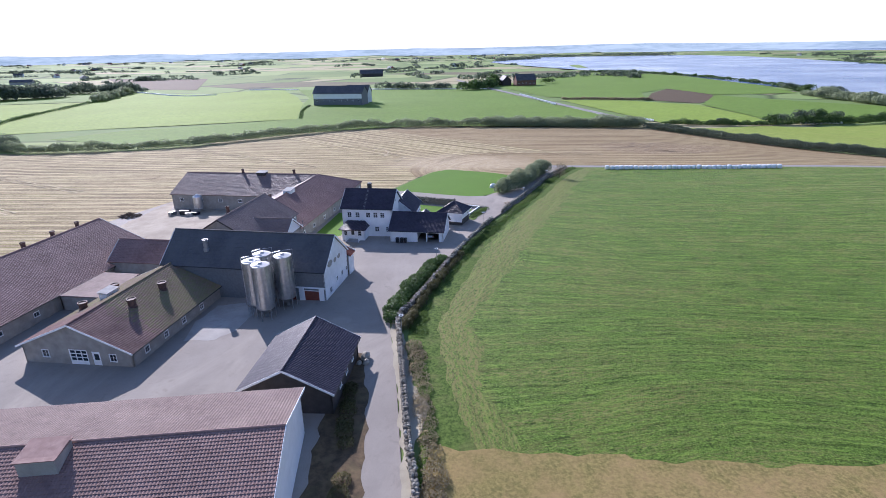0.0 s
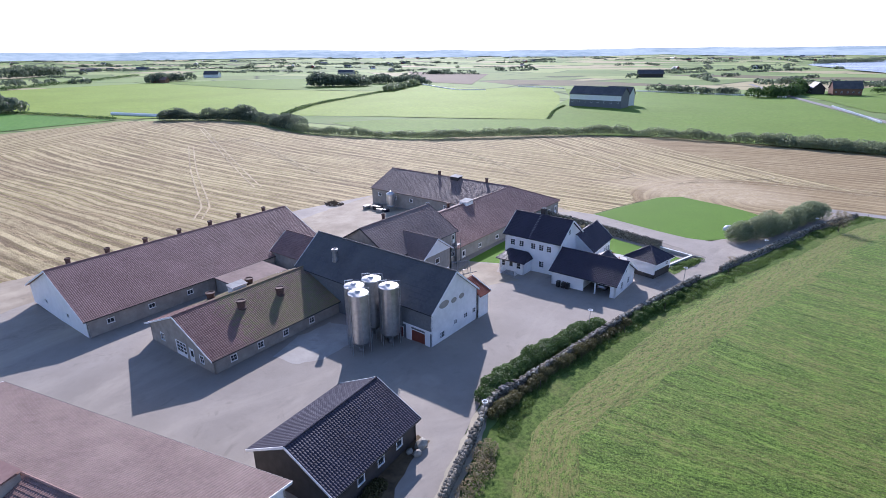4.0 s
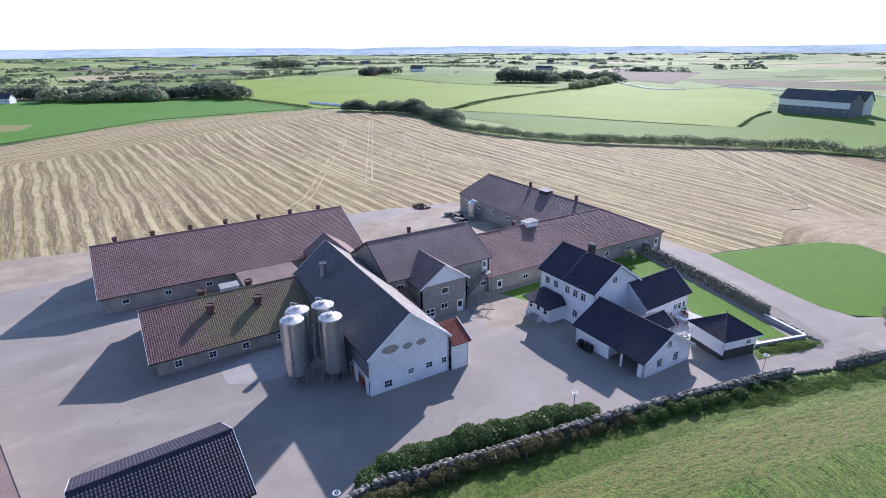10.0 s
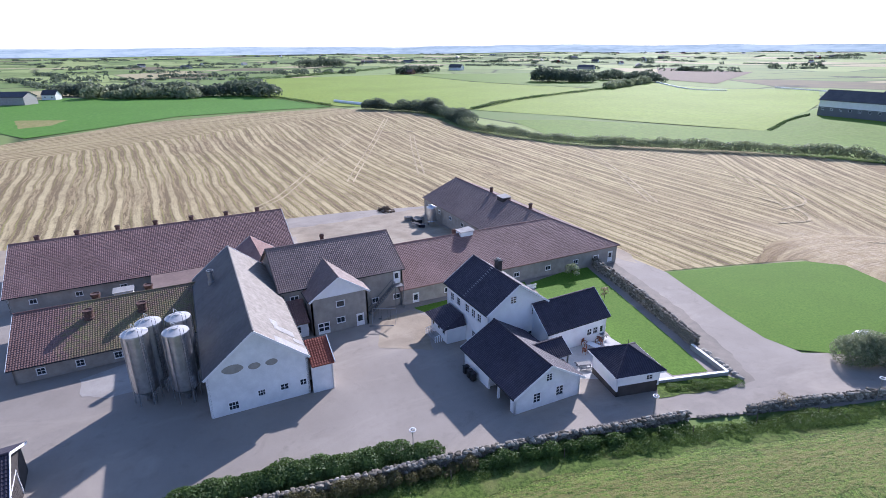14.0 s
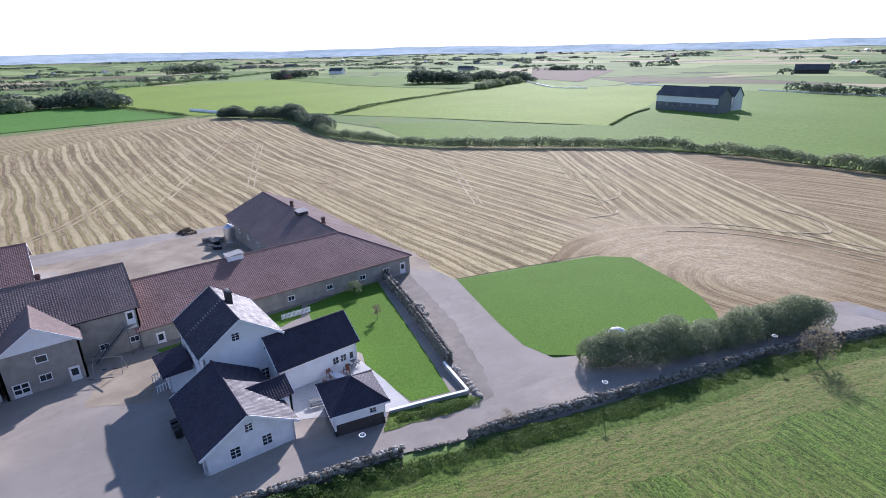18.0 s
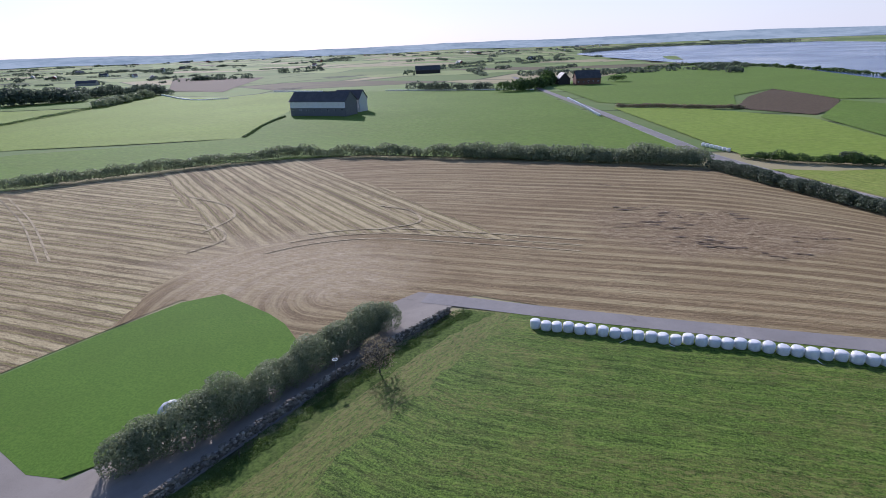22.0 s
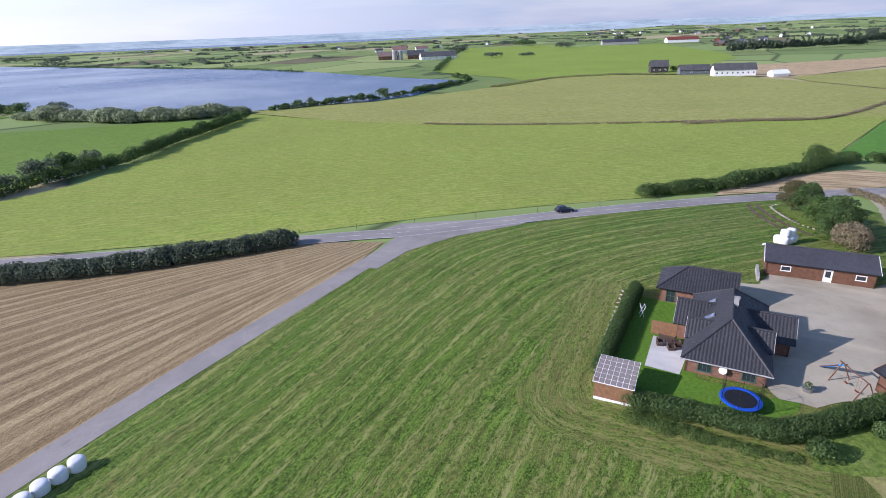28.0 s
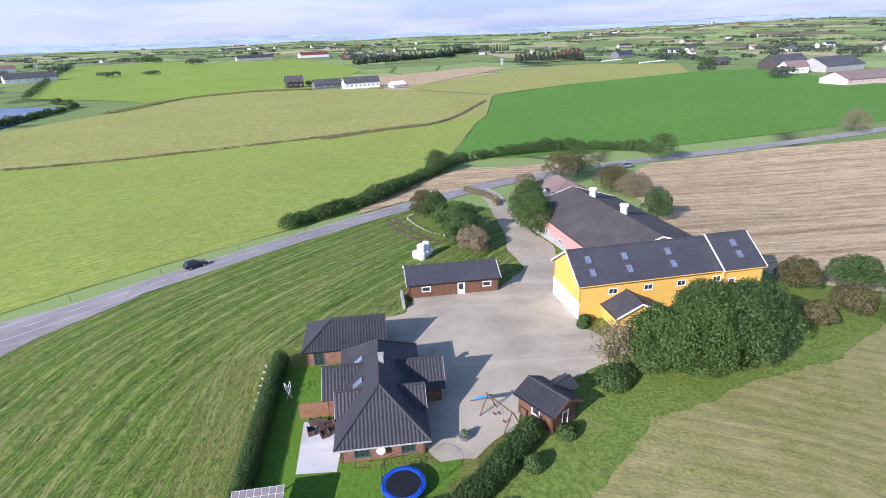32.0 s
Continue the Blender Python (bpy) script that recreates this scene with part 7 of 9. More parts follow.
# wrapped silage bales
bale = empty("silage_bale", 30.2, 196.5, 0, 0, "silage bale in white plastic wrap beside the lane", "bale", "row of bales")
Geo().lathe((0, 0, 0), [(0.64, 0.0), (0.73, 0.07), (0.785, 0.35), (0.80, 0.68), (0.79, 1.0), (0.74, 1.2), (0.63, 1.29), (0.32, 1.33), (0.06, 1.33)], 20).done("wrap", M_bale, bale, smooth=True)
rb = random.Random(9)
for i in range(36):
    x = 30.2 + 1.63 * i
    y = 196.05 - 0.55 * math.sin(i * 0.33) * (i / 36) + rb.uniform(-0.22, 0.22) - (0.5 if 8 < i < 13 else 0)
    m = pose(x, y, ground_z(x, y) - 0.02, rb.uniform(-5, 5), rb.uniform(-5, 5), rb.uniform(0, 360)) @ Matrix.Diagonal((rb.uniform(0.96, 1.04), rb.uniform(0.96, 1.04), rb.uniform(0.93, 1.06), 1))
    if i == 0:
        bale.matrix_world = m
    else:
        q = copy_thing(bale, m)
        q.scale = (rb.uniform(0.96, 1.04), rb.uniform(0.96, 1.04), rb.uniform(0.93, 1.06))
for i in (8, 11, 22, 31):
    tail = new("wrap_tail", None)
    tail.matrix_world = pose(30.2 + 1.63 * i, 195.4, ground_z(30.2 + 1.63 * i, 195.4) + 0.06, 0, 0, 30 * i)
    tagged(tail, "loose strip of white bale wrap on the grass", "plastic strip")
    g = Geo()
    for k in range(6):
        g.quad((0.28 * k, 0.1 * math.sin(k), 0.03 * (k % 2)), (0.28 * k + 0.28, 0.1 * math.sin(k + 1), 0.03 * ((k + 1) % 2)), (0.28 * k + 0.28, 0.16 + 0.1 * math.sin(k + 1), 0.06), (0.28 * k, 0.16 + 0.1 * math.sin(k), 0.06))
    g.done("film", M_bale, tail)

# covered heap on the lawn behind the willows
heap = empty("covered_heap", -8.8, 164.5, ground_z(-8.8, 164.5), 62, "low heap under white plastic on the lawn behind the hedge", "covered heap")
v, f = [], []
for j in range(7):
    u = j / 6 * math.pi / 2
    for i in range(24):
        a = 2 * math.pi * i / 24
        k = 1 + 0.06 * math.sin(5 * a + j) + 0.04 * math.cos(9 * a)
        v.append((1.4 * math.cos(u) * math.cos(a) * k, 0.85 * math.cos(u) * math.sin(a) * k, 1.15 * math.sin(u) ** 0.8 + 0.03 * math.sin(7 * a)))
for j in range(6):
    for i in range(24):
        f.append((24 * j + i, 24 * j + (i + 1) % 24, 24 * j + 24 + (i + 1) % 24, 24 * j + 24 + i))
link("cover", v, f, M_bale, heap, smooth=True)

# lane lamps
lamp = empty("lane_lamp", -16.8, 68.4, ground_z(-16.8, 68.4), 0, "slim grey lamp post with a white ring head", "lamp post", "lamps along the lane")
Geo().tube((0, 0, -0.2), (0, 0, 3.15), 0.05, 0.04, 8).done("post", M_steel_dull, lamp)
g = Geo()
for i in range(20):
    a, b = 2 * math.pi * i / 20, 2 * math.pi * (i + 1) / 20
    g.tube((0.3 * math.cos(a), 0.3 * math.sin(a), 3.2), (0.3 * math.cos(b), 0.3 * math.sin(b), 3.2), 0.06, None, 6, False)
g.done("ring", M_white, lamp)
Geo().tube((-0.3, 0, 3.2), (0.3, 0, 3.2), 0.025, None, 5).tube((0, -0.3, 3.2), (0, 0.3, 3.2), 0.025, None, 5).lathe((0, 0, 3.0), [(0.09, 0), (0.1, 0.2), (0.05, 0.25)], 10).done("bracket", M_steel_dull, lamp)
for x, y in ((-15.9, 96.2), (-8.7, 122.0), (0.7, 148.2), (8.0, 175.2)):
    copy_thing(lamp, pose(x, y, ground_z(x, y), 0, 0, 40))

# terrace furniture and yard things
table = empty("picnic_table", -20.6, 122.6, -1.05, 75, "weathered picnic table with benches beside the house", "picnic table")
for i in range(5):
    Geo().box(-0.95, -0.4 + 0.165 * i, 0.7, 0.95, -0.25 + 0.165 * i, 0.74).done("plank", M_grey_board, table)
for s in (-0.75, 0.75):
    Geo().box(-0.95, s - 0.13, 0.42, 0.95, s + 0.13, 0.46).done("bench", M_grey_board, table)
    Geo().beam((s, -0.7, 0), (s, -0.15, 0.7), 0.06, 0.1).beam((s, 0.7, 0), (s, 0.15, 0.7), 0.06, 0.1).beam((s, -0.8, 0.38), (s, 0.8, 0.38), 0.05, 0.1).done("leg", M_grey_board, table)
grey_table = copy_thing(table, pose(-25.7, 130.0, -1.05, 0, 0, 10))
tagged(grey_table, "weathered picnic table with benches on the paving", "picnic table")
patio_table = empty("patio_table", -23.5, 126.8, -1.0, 15, "red-brown wooden patio table with sun glare painted on its top", "patio table")
# White top on a brown table: the sun's glare as a colour.
Geo().box(-0.9, -0.5, 0.70, 0.9, 0.5, 0.74, None, 0.02).done("tabletop", M_white, patio_table, "tabletop coloured white in place of sun glare")
for s in (-0.8, 0.8):
    for q in (-0.4, 0.4):
        Geo().box(s - 0.05, q - 0.05, 0, s + 0.05, q + 0.05, 0.70).done("leg", M_cedar_red, patio_table)
patio_chair = empty("patio_chair", -23.2, 125.1, -1.0, 15, "red-brown slatted wooden armchair with a pale cushion", "chair", "chairs round the patio table")
for s in (-0.27, 0.27):
    Geo().box(s - 0.03, -0.28, 0, s + 0.03, -0.22, 1.0).done("back_leg", M_cedar_red, patio_chair)
    Geo().box(s - 0.03, 0.22, 0, s + 0.03, 0.28, 0.62).done("front_leg", M_cedar_red, patio_chair)
    Geo().box(s - 0.04, -0.24, 0.62, s + 0.04, 0.3, 0.66).done("armrest", M_cedar_red, patio_chair)
for k in range(5):
    Geo().box(-0.24 + 0.1 * k, -0.27, 0.44, -0.17 + 0.1 * k, -0.24, 1.0).done("slat", M_cedar_red, patio_chair)
Geo().box(-0.27, -0.24, 0.38, 0.27, 0.26, 0.43).done("seat", M_cedar_red, patio_chair)
Geo().box(-0.25, -0.22, 0.432, 0.25, 0.25, 0.49, None, 0.02).done("cushion", M_white, patio_chair, "pale seat cushion")
for x, y, w in ((-23.9, 128.3, 195), (-22.4, 127.2, 105), (-24.9, 126.4, -75), (-24.4, 128.5, 200)):
    copy_thing(patio_chair, pose(x, y, -1.0, 0, 0, w))
swing = empty("swing_frame", -45.2, 104.6, -1.45, 60, "grey steel swing frame in the yard", "swing")
Geo().tube((-1.8, 0, 2.3), (1.8, 0, 2.3), 0.06).done("crossbar", M_steel_dull, swing)
for s in (-1.8, 1.8):
    for q in (-0.9, 0.9):
        Geo().tube((s, q, -0.1), (s, 0, 2.3), 0.05).done("leg", M_steel_dull, swing)
for s in (-0.7, 0.7):
    Geo().tube((s - 0.2, 0, 2.3), (s - 0.2, 0, 0.55), 0.012, None, 4).tube((s + 0.2, 0, 2.3), (s + 0.2, 0, 0.55), 0.012, None, 4).box(s - 0.24, -0.1, 0.5, s + 0.24, 0.1, 0.55).done("seat", M_black, swing)
ladder = empty("fallen_rail", -43.0, 103.2, -1.3, 35, "grey timber rail leaning in the yard", "rail")
Geo().beam((-2.2, 0, 0.05), (2.0, 0.3, 1.0), 0.09, 0.12).done("beam", M_grey_board, ladder)
fence = empty("white_fence", -44.9, 130.6, -1.9, 88, "white picket fence beside the piggery", "fence")
for i in range(22):
    Geo().box(-2.4 + 0.22 * i, -0.02, 0, -2.26 + 0.22 * i, 0.02, 1.1).done("picket", M_white, fence)
for z in (0.3, 0.85):
    Geo().box(-2.45, 0.02, z, 2.5, 0.07, z + 0.09).done("rail", M_white, fence)


def car(x, y, yaw, paint, label, glass=None):
    """A hatchback: body lofted from sections, cabin, wheels, lights."""
    z = ground_z(x, y) + 0.1
    e = empty("car", x, y, z, yaw, label, "car")
    prof = [(-2.1, 0.45, 0.62), (-2.0, 0.32, 0.86), (-1.2, 0.26, 0.93), (0.9, 0.26, 0.92), (1.75, 0.28, 0.80), (2.1, 0.34, 0.66), (2.18, 0.45, 0.56)]
    g = Geo()
    k = len(g.v)
    for px, lo, hi in prof:
        w = 0.86 if abs(px) < 1.8 else 0.74
        g.v += [(px, -w, lo), (px, -w - 0.02, (lo + hi) / 2), (px, -w + 0.08, hi), (px, w - 0.08, hi), (px, w + 0.02, (lo + hi) / 2), (px, w, lo)]
    for i in range(len(prof) - 1):
        for j in range(6):
            a, b = i * 6 + j, i * 6 + (j + 1) % 6
            g.f.append((a, b, b + 6, a + 6))
    g.f += [tuple(range(6)), tuple(reversed(range(len(g.v) - 6, len(g.v))))]
    body = g.done("body", paint, e, smooth=False)
    top = [(-1.95, 0.88, 0.72, 0.9), (-1.45, 0.9, 0.62, 1.40), (0.1, 0.9, 0.60, 1.46), (1.05, 0.9, 0.70, 0.93)]
    g = Geo()
    for px, lo, w, hi in top:
        g.v += [(px, -0.78, lo), (px, -w, hi), (px, w, hi), (px, 0.78, lo)]
    for i in range(3):
        for j in range(4):
            a, b = i * 4 + j, i * 4 + (j + 1) % 4
            g.f.append((a, b, b + 4, a + 4))
    g.f += [(0, 1, 2, 3), (15, 14, 13, 12)]
    g.done("cabin", M_glass, e)
    Geo().box(-1.5, -0.6, 1.41, 0.15, 0.6, 1.48, None, 0.04).done("roof", paint, e)
    for wx in (-1.3, 1.3):
        for wy in (-0.82, 0.82):
            t = Geo().tube((wx, wy - 0.1, 0.31), (wx, wy + 0.1, 0.31), 0.31, None, 16).done("tyre", M_black, e)
            Geo().tube((wx, wy - 0.11, 0.31), (wx, wy + 0.11, 0.31), 0.18, None, 10).done("rim", M_steel, t)
    for s in (-0.62, 0.62):
        Geo().box(2.08, s - 0.16, 0.58, 2.17, s + 0.16, 0.7).done("headlight", M_steel, e)
        Geo().box(-2.1, s - 0.15, 0.66, -2.03, s + 0.15, 0.8).done("tail_light", M_red_door, e)
    return e


M_car_dark = plain("dark_blue_car_paint", (0.012, 0.014, 0.03), 0.2, 0.1, 0.6, 0.05)
M_car_silver = plain("silver_car_paint", (0.42, 0.45, 0.5), 0.25, 0.6, 0.6, 0.05)
car(*east([(178.4, 182.0)])[0], -51, M_car_dark, "dark hatchback car driving on the main road")
car(*east([(262.4, 72.0)])[0], 105, M_car_silver, "silver estate car parked at the field edge")
gcar = car(-19.7, 113.2, 90, M_car_silver, "pale car parked inside the open garage")
gcar.location.z = -0.95
# bins before the garage
for x in (-26.6, -25.6, -24.8):
    b = empty("wheelie_bin", x, 108.4, -0.9, 0, "dark wheeled rubbish bin beside the garage wall", "bin", "bins by the garage")
    Geo().box(-0.3, -0.35, 0.05, 0.3, 0.35, 1.0, None, 0.05).done("body", M_black, b)
    Geo().box(-0.33, -0.38, 1.0, 0.33, 0.38, 1.08, None, 0.03).done("lid", M_black, b)
# scrap and containers behind the piggery
for i, (x, y, s, mt) in enumerate(((-92.5, 131.8, 1.3, M_black), (-90.5, 130.4, 0.9, M_steel_dull), (-94.2, 133.0, 1.1, M_concrete), (-88.9, 131.4, 0.8, M_car_dark), (-96.0, 131.0, 1.0, M_steel_dull))):
    b = empty("crate", x, y, ground_z(x, y), 20 * i, "grey storage crate in the scrap corner", "crate", "scrap behind the piggery")
    Geo().box(-s, -0.6 * s, 0, s, 0.6 * s, 0.9 * s, None, 0.08).done("body", mt, b)
    Geo().box(-s - 0.05, -0.6 * s - 0.05, 0.9 * s, s + 0.05, 0.6 * s + 0.05, 0.9 * s + 0.1).done("lid", M_black, b)
heap = Geo()
rh = random.Random(3)
for i in range(60):
    t, r = rh.uniform(0, 6.28), rh.uniform(0, 3.2)
    m = pose(r * math.cos(t), r * 0.7 * math.sin(t), max(0, 0.9 - 0.28 * r), rh.uniform(-90, 90), rh.uniform(-30, 30), rh.uniform(0, 360))
    heap.box(-rh.uniform(0.2, 1.2), -0.12, -0.1, rh.uniform(0.2, 1.2), 0.12, 0.12, m)
h = heap.done("rubble_heap", M_soil)
h.matrix_world = pose(-108, 129.5, ground_z(-108, 129.5), 0, 0, 20)
tagged(h, "heap of dark rubble and timber beside the track", "heap")
trailer = empty("old_trailer", -100.7, 55.0, ground_z(-100.7, 55.0), 25, "rusty dark farm trailer beside the piggery", "trailer")
Geo().box(-1.9, -1.0, 0.75, 1.9, 1.0, 0.9).done("bed", M_soil, trailer)
for s in (-1.0, 1.0):
    Geo().box(-1.9, s - 0.04, 0.9, 1.9, s + 0.04, 1.5).done("side_board", M_dark_wall, trailer)
    Geo().tube((0, s * 0.8 - 0.12, 0.42), (0, s * 0.8 + 0.12, 0.42), 0.42, None, 14).done("wheel", M_black, trailer)
Geo().beam((1.9, 0, 0.7), (3.2, 0, 0.45), 0.1).done("drawbar", M_soil, trailer)

# fence posts on the field side of the wall and along the main road
post = empty("fence_post", -13, 80, 0, 0, "thin weathered wooden fence post in the verge", "fence post", "fence posts")
Geo().tube((0, 0, -0.3), (0, 0, 1.15), 0.05, 0.045, 7).done("stake", M_bark, post)
Geo().tube((0.05, 0, 0.95), (0.09, 0, 0.95), 0.025, None, 6).done("insulator", M_black, post)
line = smooth_line([(x + 2.2, y) for x, y in WALL[6:]], 7.5)
road = smooth_line([(153, 226), (166, 203.5), (182, 180), (202, 156)], 12.0)
for i, (x, y) in enumerate(line + road):
    m = pose(x + rk.uniform(-0.2, 0.2), y, ground_z(x, y), rk.uniform(-5, 5), rk.uniform(-5, 5), rk.uniform(0, 360))
    if i == 0:
        post.matrix_world = m
    else:
        copy_thing(post, m)

surveyed = {ob.name for ob in bpy.data.objects}
survey["on"] = True

# ---- the second farm ----
h2 = empty("brick_house", 128.0, 142.0, 1.1, 6.6, "brown brick house with many-hipped dark ribbed tile roof", "house")
E2, R2 = 2.3, 5.95
T2 = M_roof_h2 = make_roof("dark_ribbed_tile", (0.034, 0.034, 0.038), (0.05, 0.05, 0.055), 0, 0.5, 0.4)
ROW = 0.4


def s2(*p, **k):
    slope(h2, T2, *p, "tile", row=ROW, col=0.36, **k)


s2((-4.3, 4.4, E2), (-4.3, -4.4, E2), (0, 0, R2), (0, 0, R2))
s2((-4.3, -4.4, E2), (12.3, -4.4, E2), (8.0, 0, R2), (0, 0, R2))
s2((12.3, 4.4, E2), (-4.3, 4.4, E2), (0, 0, R2), (8.0, 0, R2))
s2((12.3, -4.4, E2), (12.3, 4.4, E2), (8.0, 0, R2), (8.0, 0, R2))
ridge_caps(h2, T2, (0, 0, R2 + 0.03), (8, 0, R2 + 0.03))
for a, b in (((-4.3, 4.4), (0, 0)), ((-4.3, -4.4), (0, 0)), ((12.3, -4.4), (8, 0)), ((12.3, 4.4), (8, 0))):
    ridge_caps(h2, T2, (*a, E2 + 0.05), (*b, R2 + 0.03))
for u, half, v, rz, ez in ((1.4, 1.8, -4.45, 4.55, 2.75), (1.4, 1.8, 4.45, 4.55, 2.75), (5.8, 2.6, -6.8, 4.6, 2.3), (5.8, 2.6, 6.0, 4.6, 2.3)):
    s = 1 if v > 0 else -1
    a, b = (u - half, v, ez), (u - half, s * 1.2, ez)
    c, d = (u, s * 0.9, rz), (u, v, rz)
    if s > 0:
        s2(a, b, c, d), s2((u + half, s * 1.2, ez), (u + half, v, ez), (u, v, rz), (u, s * 0.9, rz))
    else:
        s2(b, a, d, c), s2((u + half, v, ez), (u + half, s * 1.2, ez), (u, s * 0.9, rz), (u, v, rz))
    ridge_caps(h2, T2, (u, v, rz + 0.03), (u, s * 1.2, rz + 0.03))
    for q in (-1, 1):
        Geo().beam((u + q * half, v + s * 0.03, ez - 0.05), (u, v + s * 0.03, rz - 0.05), 0.05, 0.22).done("barge_board", M_concrete, h2)
    w = v - s * 0.45
    z0 = -0.6 if half > 2 else 2.0
    p0, p1 = ((u - half + 0.4, w), (u + half - 0.4, w)) if s < 0 else ((u + half - 0.4, w), (u - half + 0.4, w))
    ln = 2 * half - 0.8
    top = [(0, ez + 0.2), (ln / 2, rz - 0.25), (ln, ez + 0.2)]
    o = (ln / 2 - 0.5, 2.35 if half < 2 else 0.9, ln / 2 + 0.5, 3.2 if half < 2 else 2.0)
    panel(h2, "wall", M_wood if half > 2 else M_concrete, p0, p1, z0, top, 0.2, [o])
    unit(h2, "window", p0, p1, o, 2, 1)
    if half > 2:
        panel(h2, "wall", M_brick, (u - half + 0.4, w if s < 0 else s * 3.9), (u - half + 0.4, s * 3.9 if s < 0 else w), -0.6, ez + 0.1, 0.2) if s > 0 else panel(h2, "wall", M_brick, (u - half + 0.4, -3.9), (u - half + 0.4, w), -0.6, ez + 0.1, 0.2)
        panel(h2, "wall", M_brick, (u + half - 0.4, w), (u + half - 0.4, s * 3.9), -0.6, ez + 0.1, 0.2)
for p0, p1, ops in (((-3.8, 3.9), (-3.8, -3.9), [(1.3, 0.9, 2.6, 1.9), (5.6, 0.9, 6.8, 1.8)]), ((-3.8, -3.9), (11.8, -3.9), [(2.0, 0.9, 3.2, 2.0), (12.5, 0.9, 13.7, 2.0)]), ((11.8, -3.9), (11.8, 3.9), []), ((11.8, 3.9), (-3.8, 3.9), [(2.0, 0.9, 3.2, 2.0), (11.8, 0.1, 13.6, 2.1)])):
    panel(h2, "wall", M_brick, p0, p1, -0.6, E2 + 0.1, 0.25, ops)
    for o in ops:
        unit(h2, "window", p0, p1, o, 3, 1, M_frame2)
Geo().tube((-4.38, -4.45, E2 - 0.03), (-4.38, 4.45, E2 - 0.03), 0.08, None, 8).done("gutter", M_concrete, h2)
for u, v in ((6.9, 2.2), (2.9, 2.2)):
    m = pose(u, v, R2 - 0.83 * v + 0.12, -39.7, 0, 0) if v < 0 else pose(u, v, R2 - 0.83 * v + 0.12, -39.7, 0, 0)
    k = Geo().box(-0.45, -0.65, -0.1, 0.45, 0.65, 0.06, m).done("skylight", M_steel_dull, h2)
    Geo().box(-0.36, -0.55, 0.06, 0.36, 0.55, 0.075, m).done("pane", M_sky_pane, k)
ch = Geo().box(3.7, -0.55, 5.0, 4.2, -0.05, 6.75).box(3.64, -0.61, 6.75, 4.26, 0.01, 6.83).done("chimney", M_concrete, h2)
dish = Geo().lathe((0, 0, 0), [(0.05, 0.0), (0.25, 0.04), (0.42, 0.13), (0.4, 0.15)], 18).done("satellite_dish", M_white, h2)
dish.matrix_local = pose(-4.15, 0.2, 1.75, 0, -75, 0)
gw2 = empty("brick_garage", 144.0, 147.5, 0.9, 6.6, "brick garage wing with hipped dark tile roof", "garage")
for p in (((-3.6, 5.6, E2), (-3.6, -4.6, E2), (0, -4.6, 4.7), (0, 2.0, 4.7)), ((3.6, -4.6, E2), (3.6, 5.6, E2), (0, 2.0, 4.7), (0, -4.6, 4.7)), ((3.6, 5.6, E2), (-3.6, 5.6, E2), (0, 2.0, 4.7), (0, 2.0, 4.7))):
    slope(gw2, T2, *p, "tile", row=ROW, col=0.36)
ridge_caps(gw2, T2, (0, -4.6, 4.73), (0, 2.0, 4.73))
for a in ((-3.6, 5.6), (3.6, 5.6)):
    ridge_caps(gw2, T2, (*a, E2 + 0.05), (0, 2.0, 4.73))
for p0, p1, ops in (((-3.1, 5.1), (-3.1, -4.2), [(0.9, 0.2, 2.0, 2.1)]), ((-3.1, -4.2), (3.1, -4.2), []), ((3.1, -4.2), (3.1, 5.1), [(1, 0.1, 3.6, 2.1)]), ((3.1, 5.1), (-3.1, 5.1), [])):
    panel(gw2, "wall", M_brick, p0, p1, -0.6, E2 + 0.1, 0.25, ops)
    for o in ops:
        unit(gw2, "window", p0, p1, o, 2, 2, M_frame2)

# yellow barn
yb = gable("yellow_barn", "long ochre-yellow boarded barn with dark roof and white base", 155.88, 105.04, -79.64, 27.3, 9.7, 6.34, 9.7, 0.6, M_yellow, M_roof_grey, "seam", 0.4,
           [("S", s, 4.0, 1.2, 0.75, "window", 2, 1) for s in (4.8, 10.0, 15.0, 20.5)] + [("W", s, 0.9, 0.6, 0.6, "window", 1, 1) for s in (2.0, 3.6, 5.2, 6.8)] + [("S", 21.8, 2.6, 0.7, 2.2, "gate", 1, 1, M_red_door)], M_white, eave_mat=M_yellow)
Geo().box(-13.29, -4.5, -0.5, -13.2, 4.5, 3.2).done("white_base", M_white, yb, "white painted lower wall")
for x in (-11.0, -5.6, 1.0):
    for y in (-1.6, -3.3):
        z = 9.1 - abs(y) * 0.693 + 0.06
        m = pose(x, y, z, 34.7, 0, 0)
        k = Geo().box(-0.42, -0.6, -0.12, 0.42, 0.6, 0.07, m).done("skylight", M_steel_dull, yb)
        Geo().box(-0.35, -0.52, 0.07, 0.35, 0.52, 0.085, m).done("pane", M_sky_pane, k)
yb2 = gable("yellow_barn_end", "raised end bay of the yellow barn with skylights", 157.6, 94.3, -79.64, 6.6, 10.4, 6.5, 10.0, 0.3, M_yellow, M_roof_grey, "seam", 0.3, [("S", 1.2, 2.4, 1.0, 2.4, "gate", 1, 1, M_red_door)], M_white, eave_mat=M_yellow)
for y in (-1.6, -3.2):
    m = pose(0.2, y, 9.7 - abs(y) * 0.673 + 0.06, 34, 0, 0)
    k = Geo().box(-0.42, -0.6, -0.12, 0.42, 0.6, 0.07, m).done("skylight", M_steel_dull, yb2)
    Geo().box(-0.35, -0.52, 0.07, 0.35, 0.52, 0.085, m).done("pane", M_sky_pane, k)
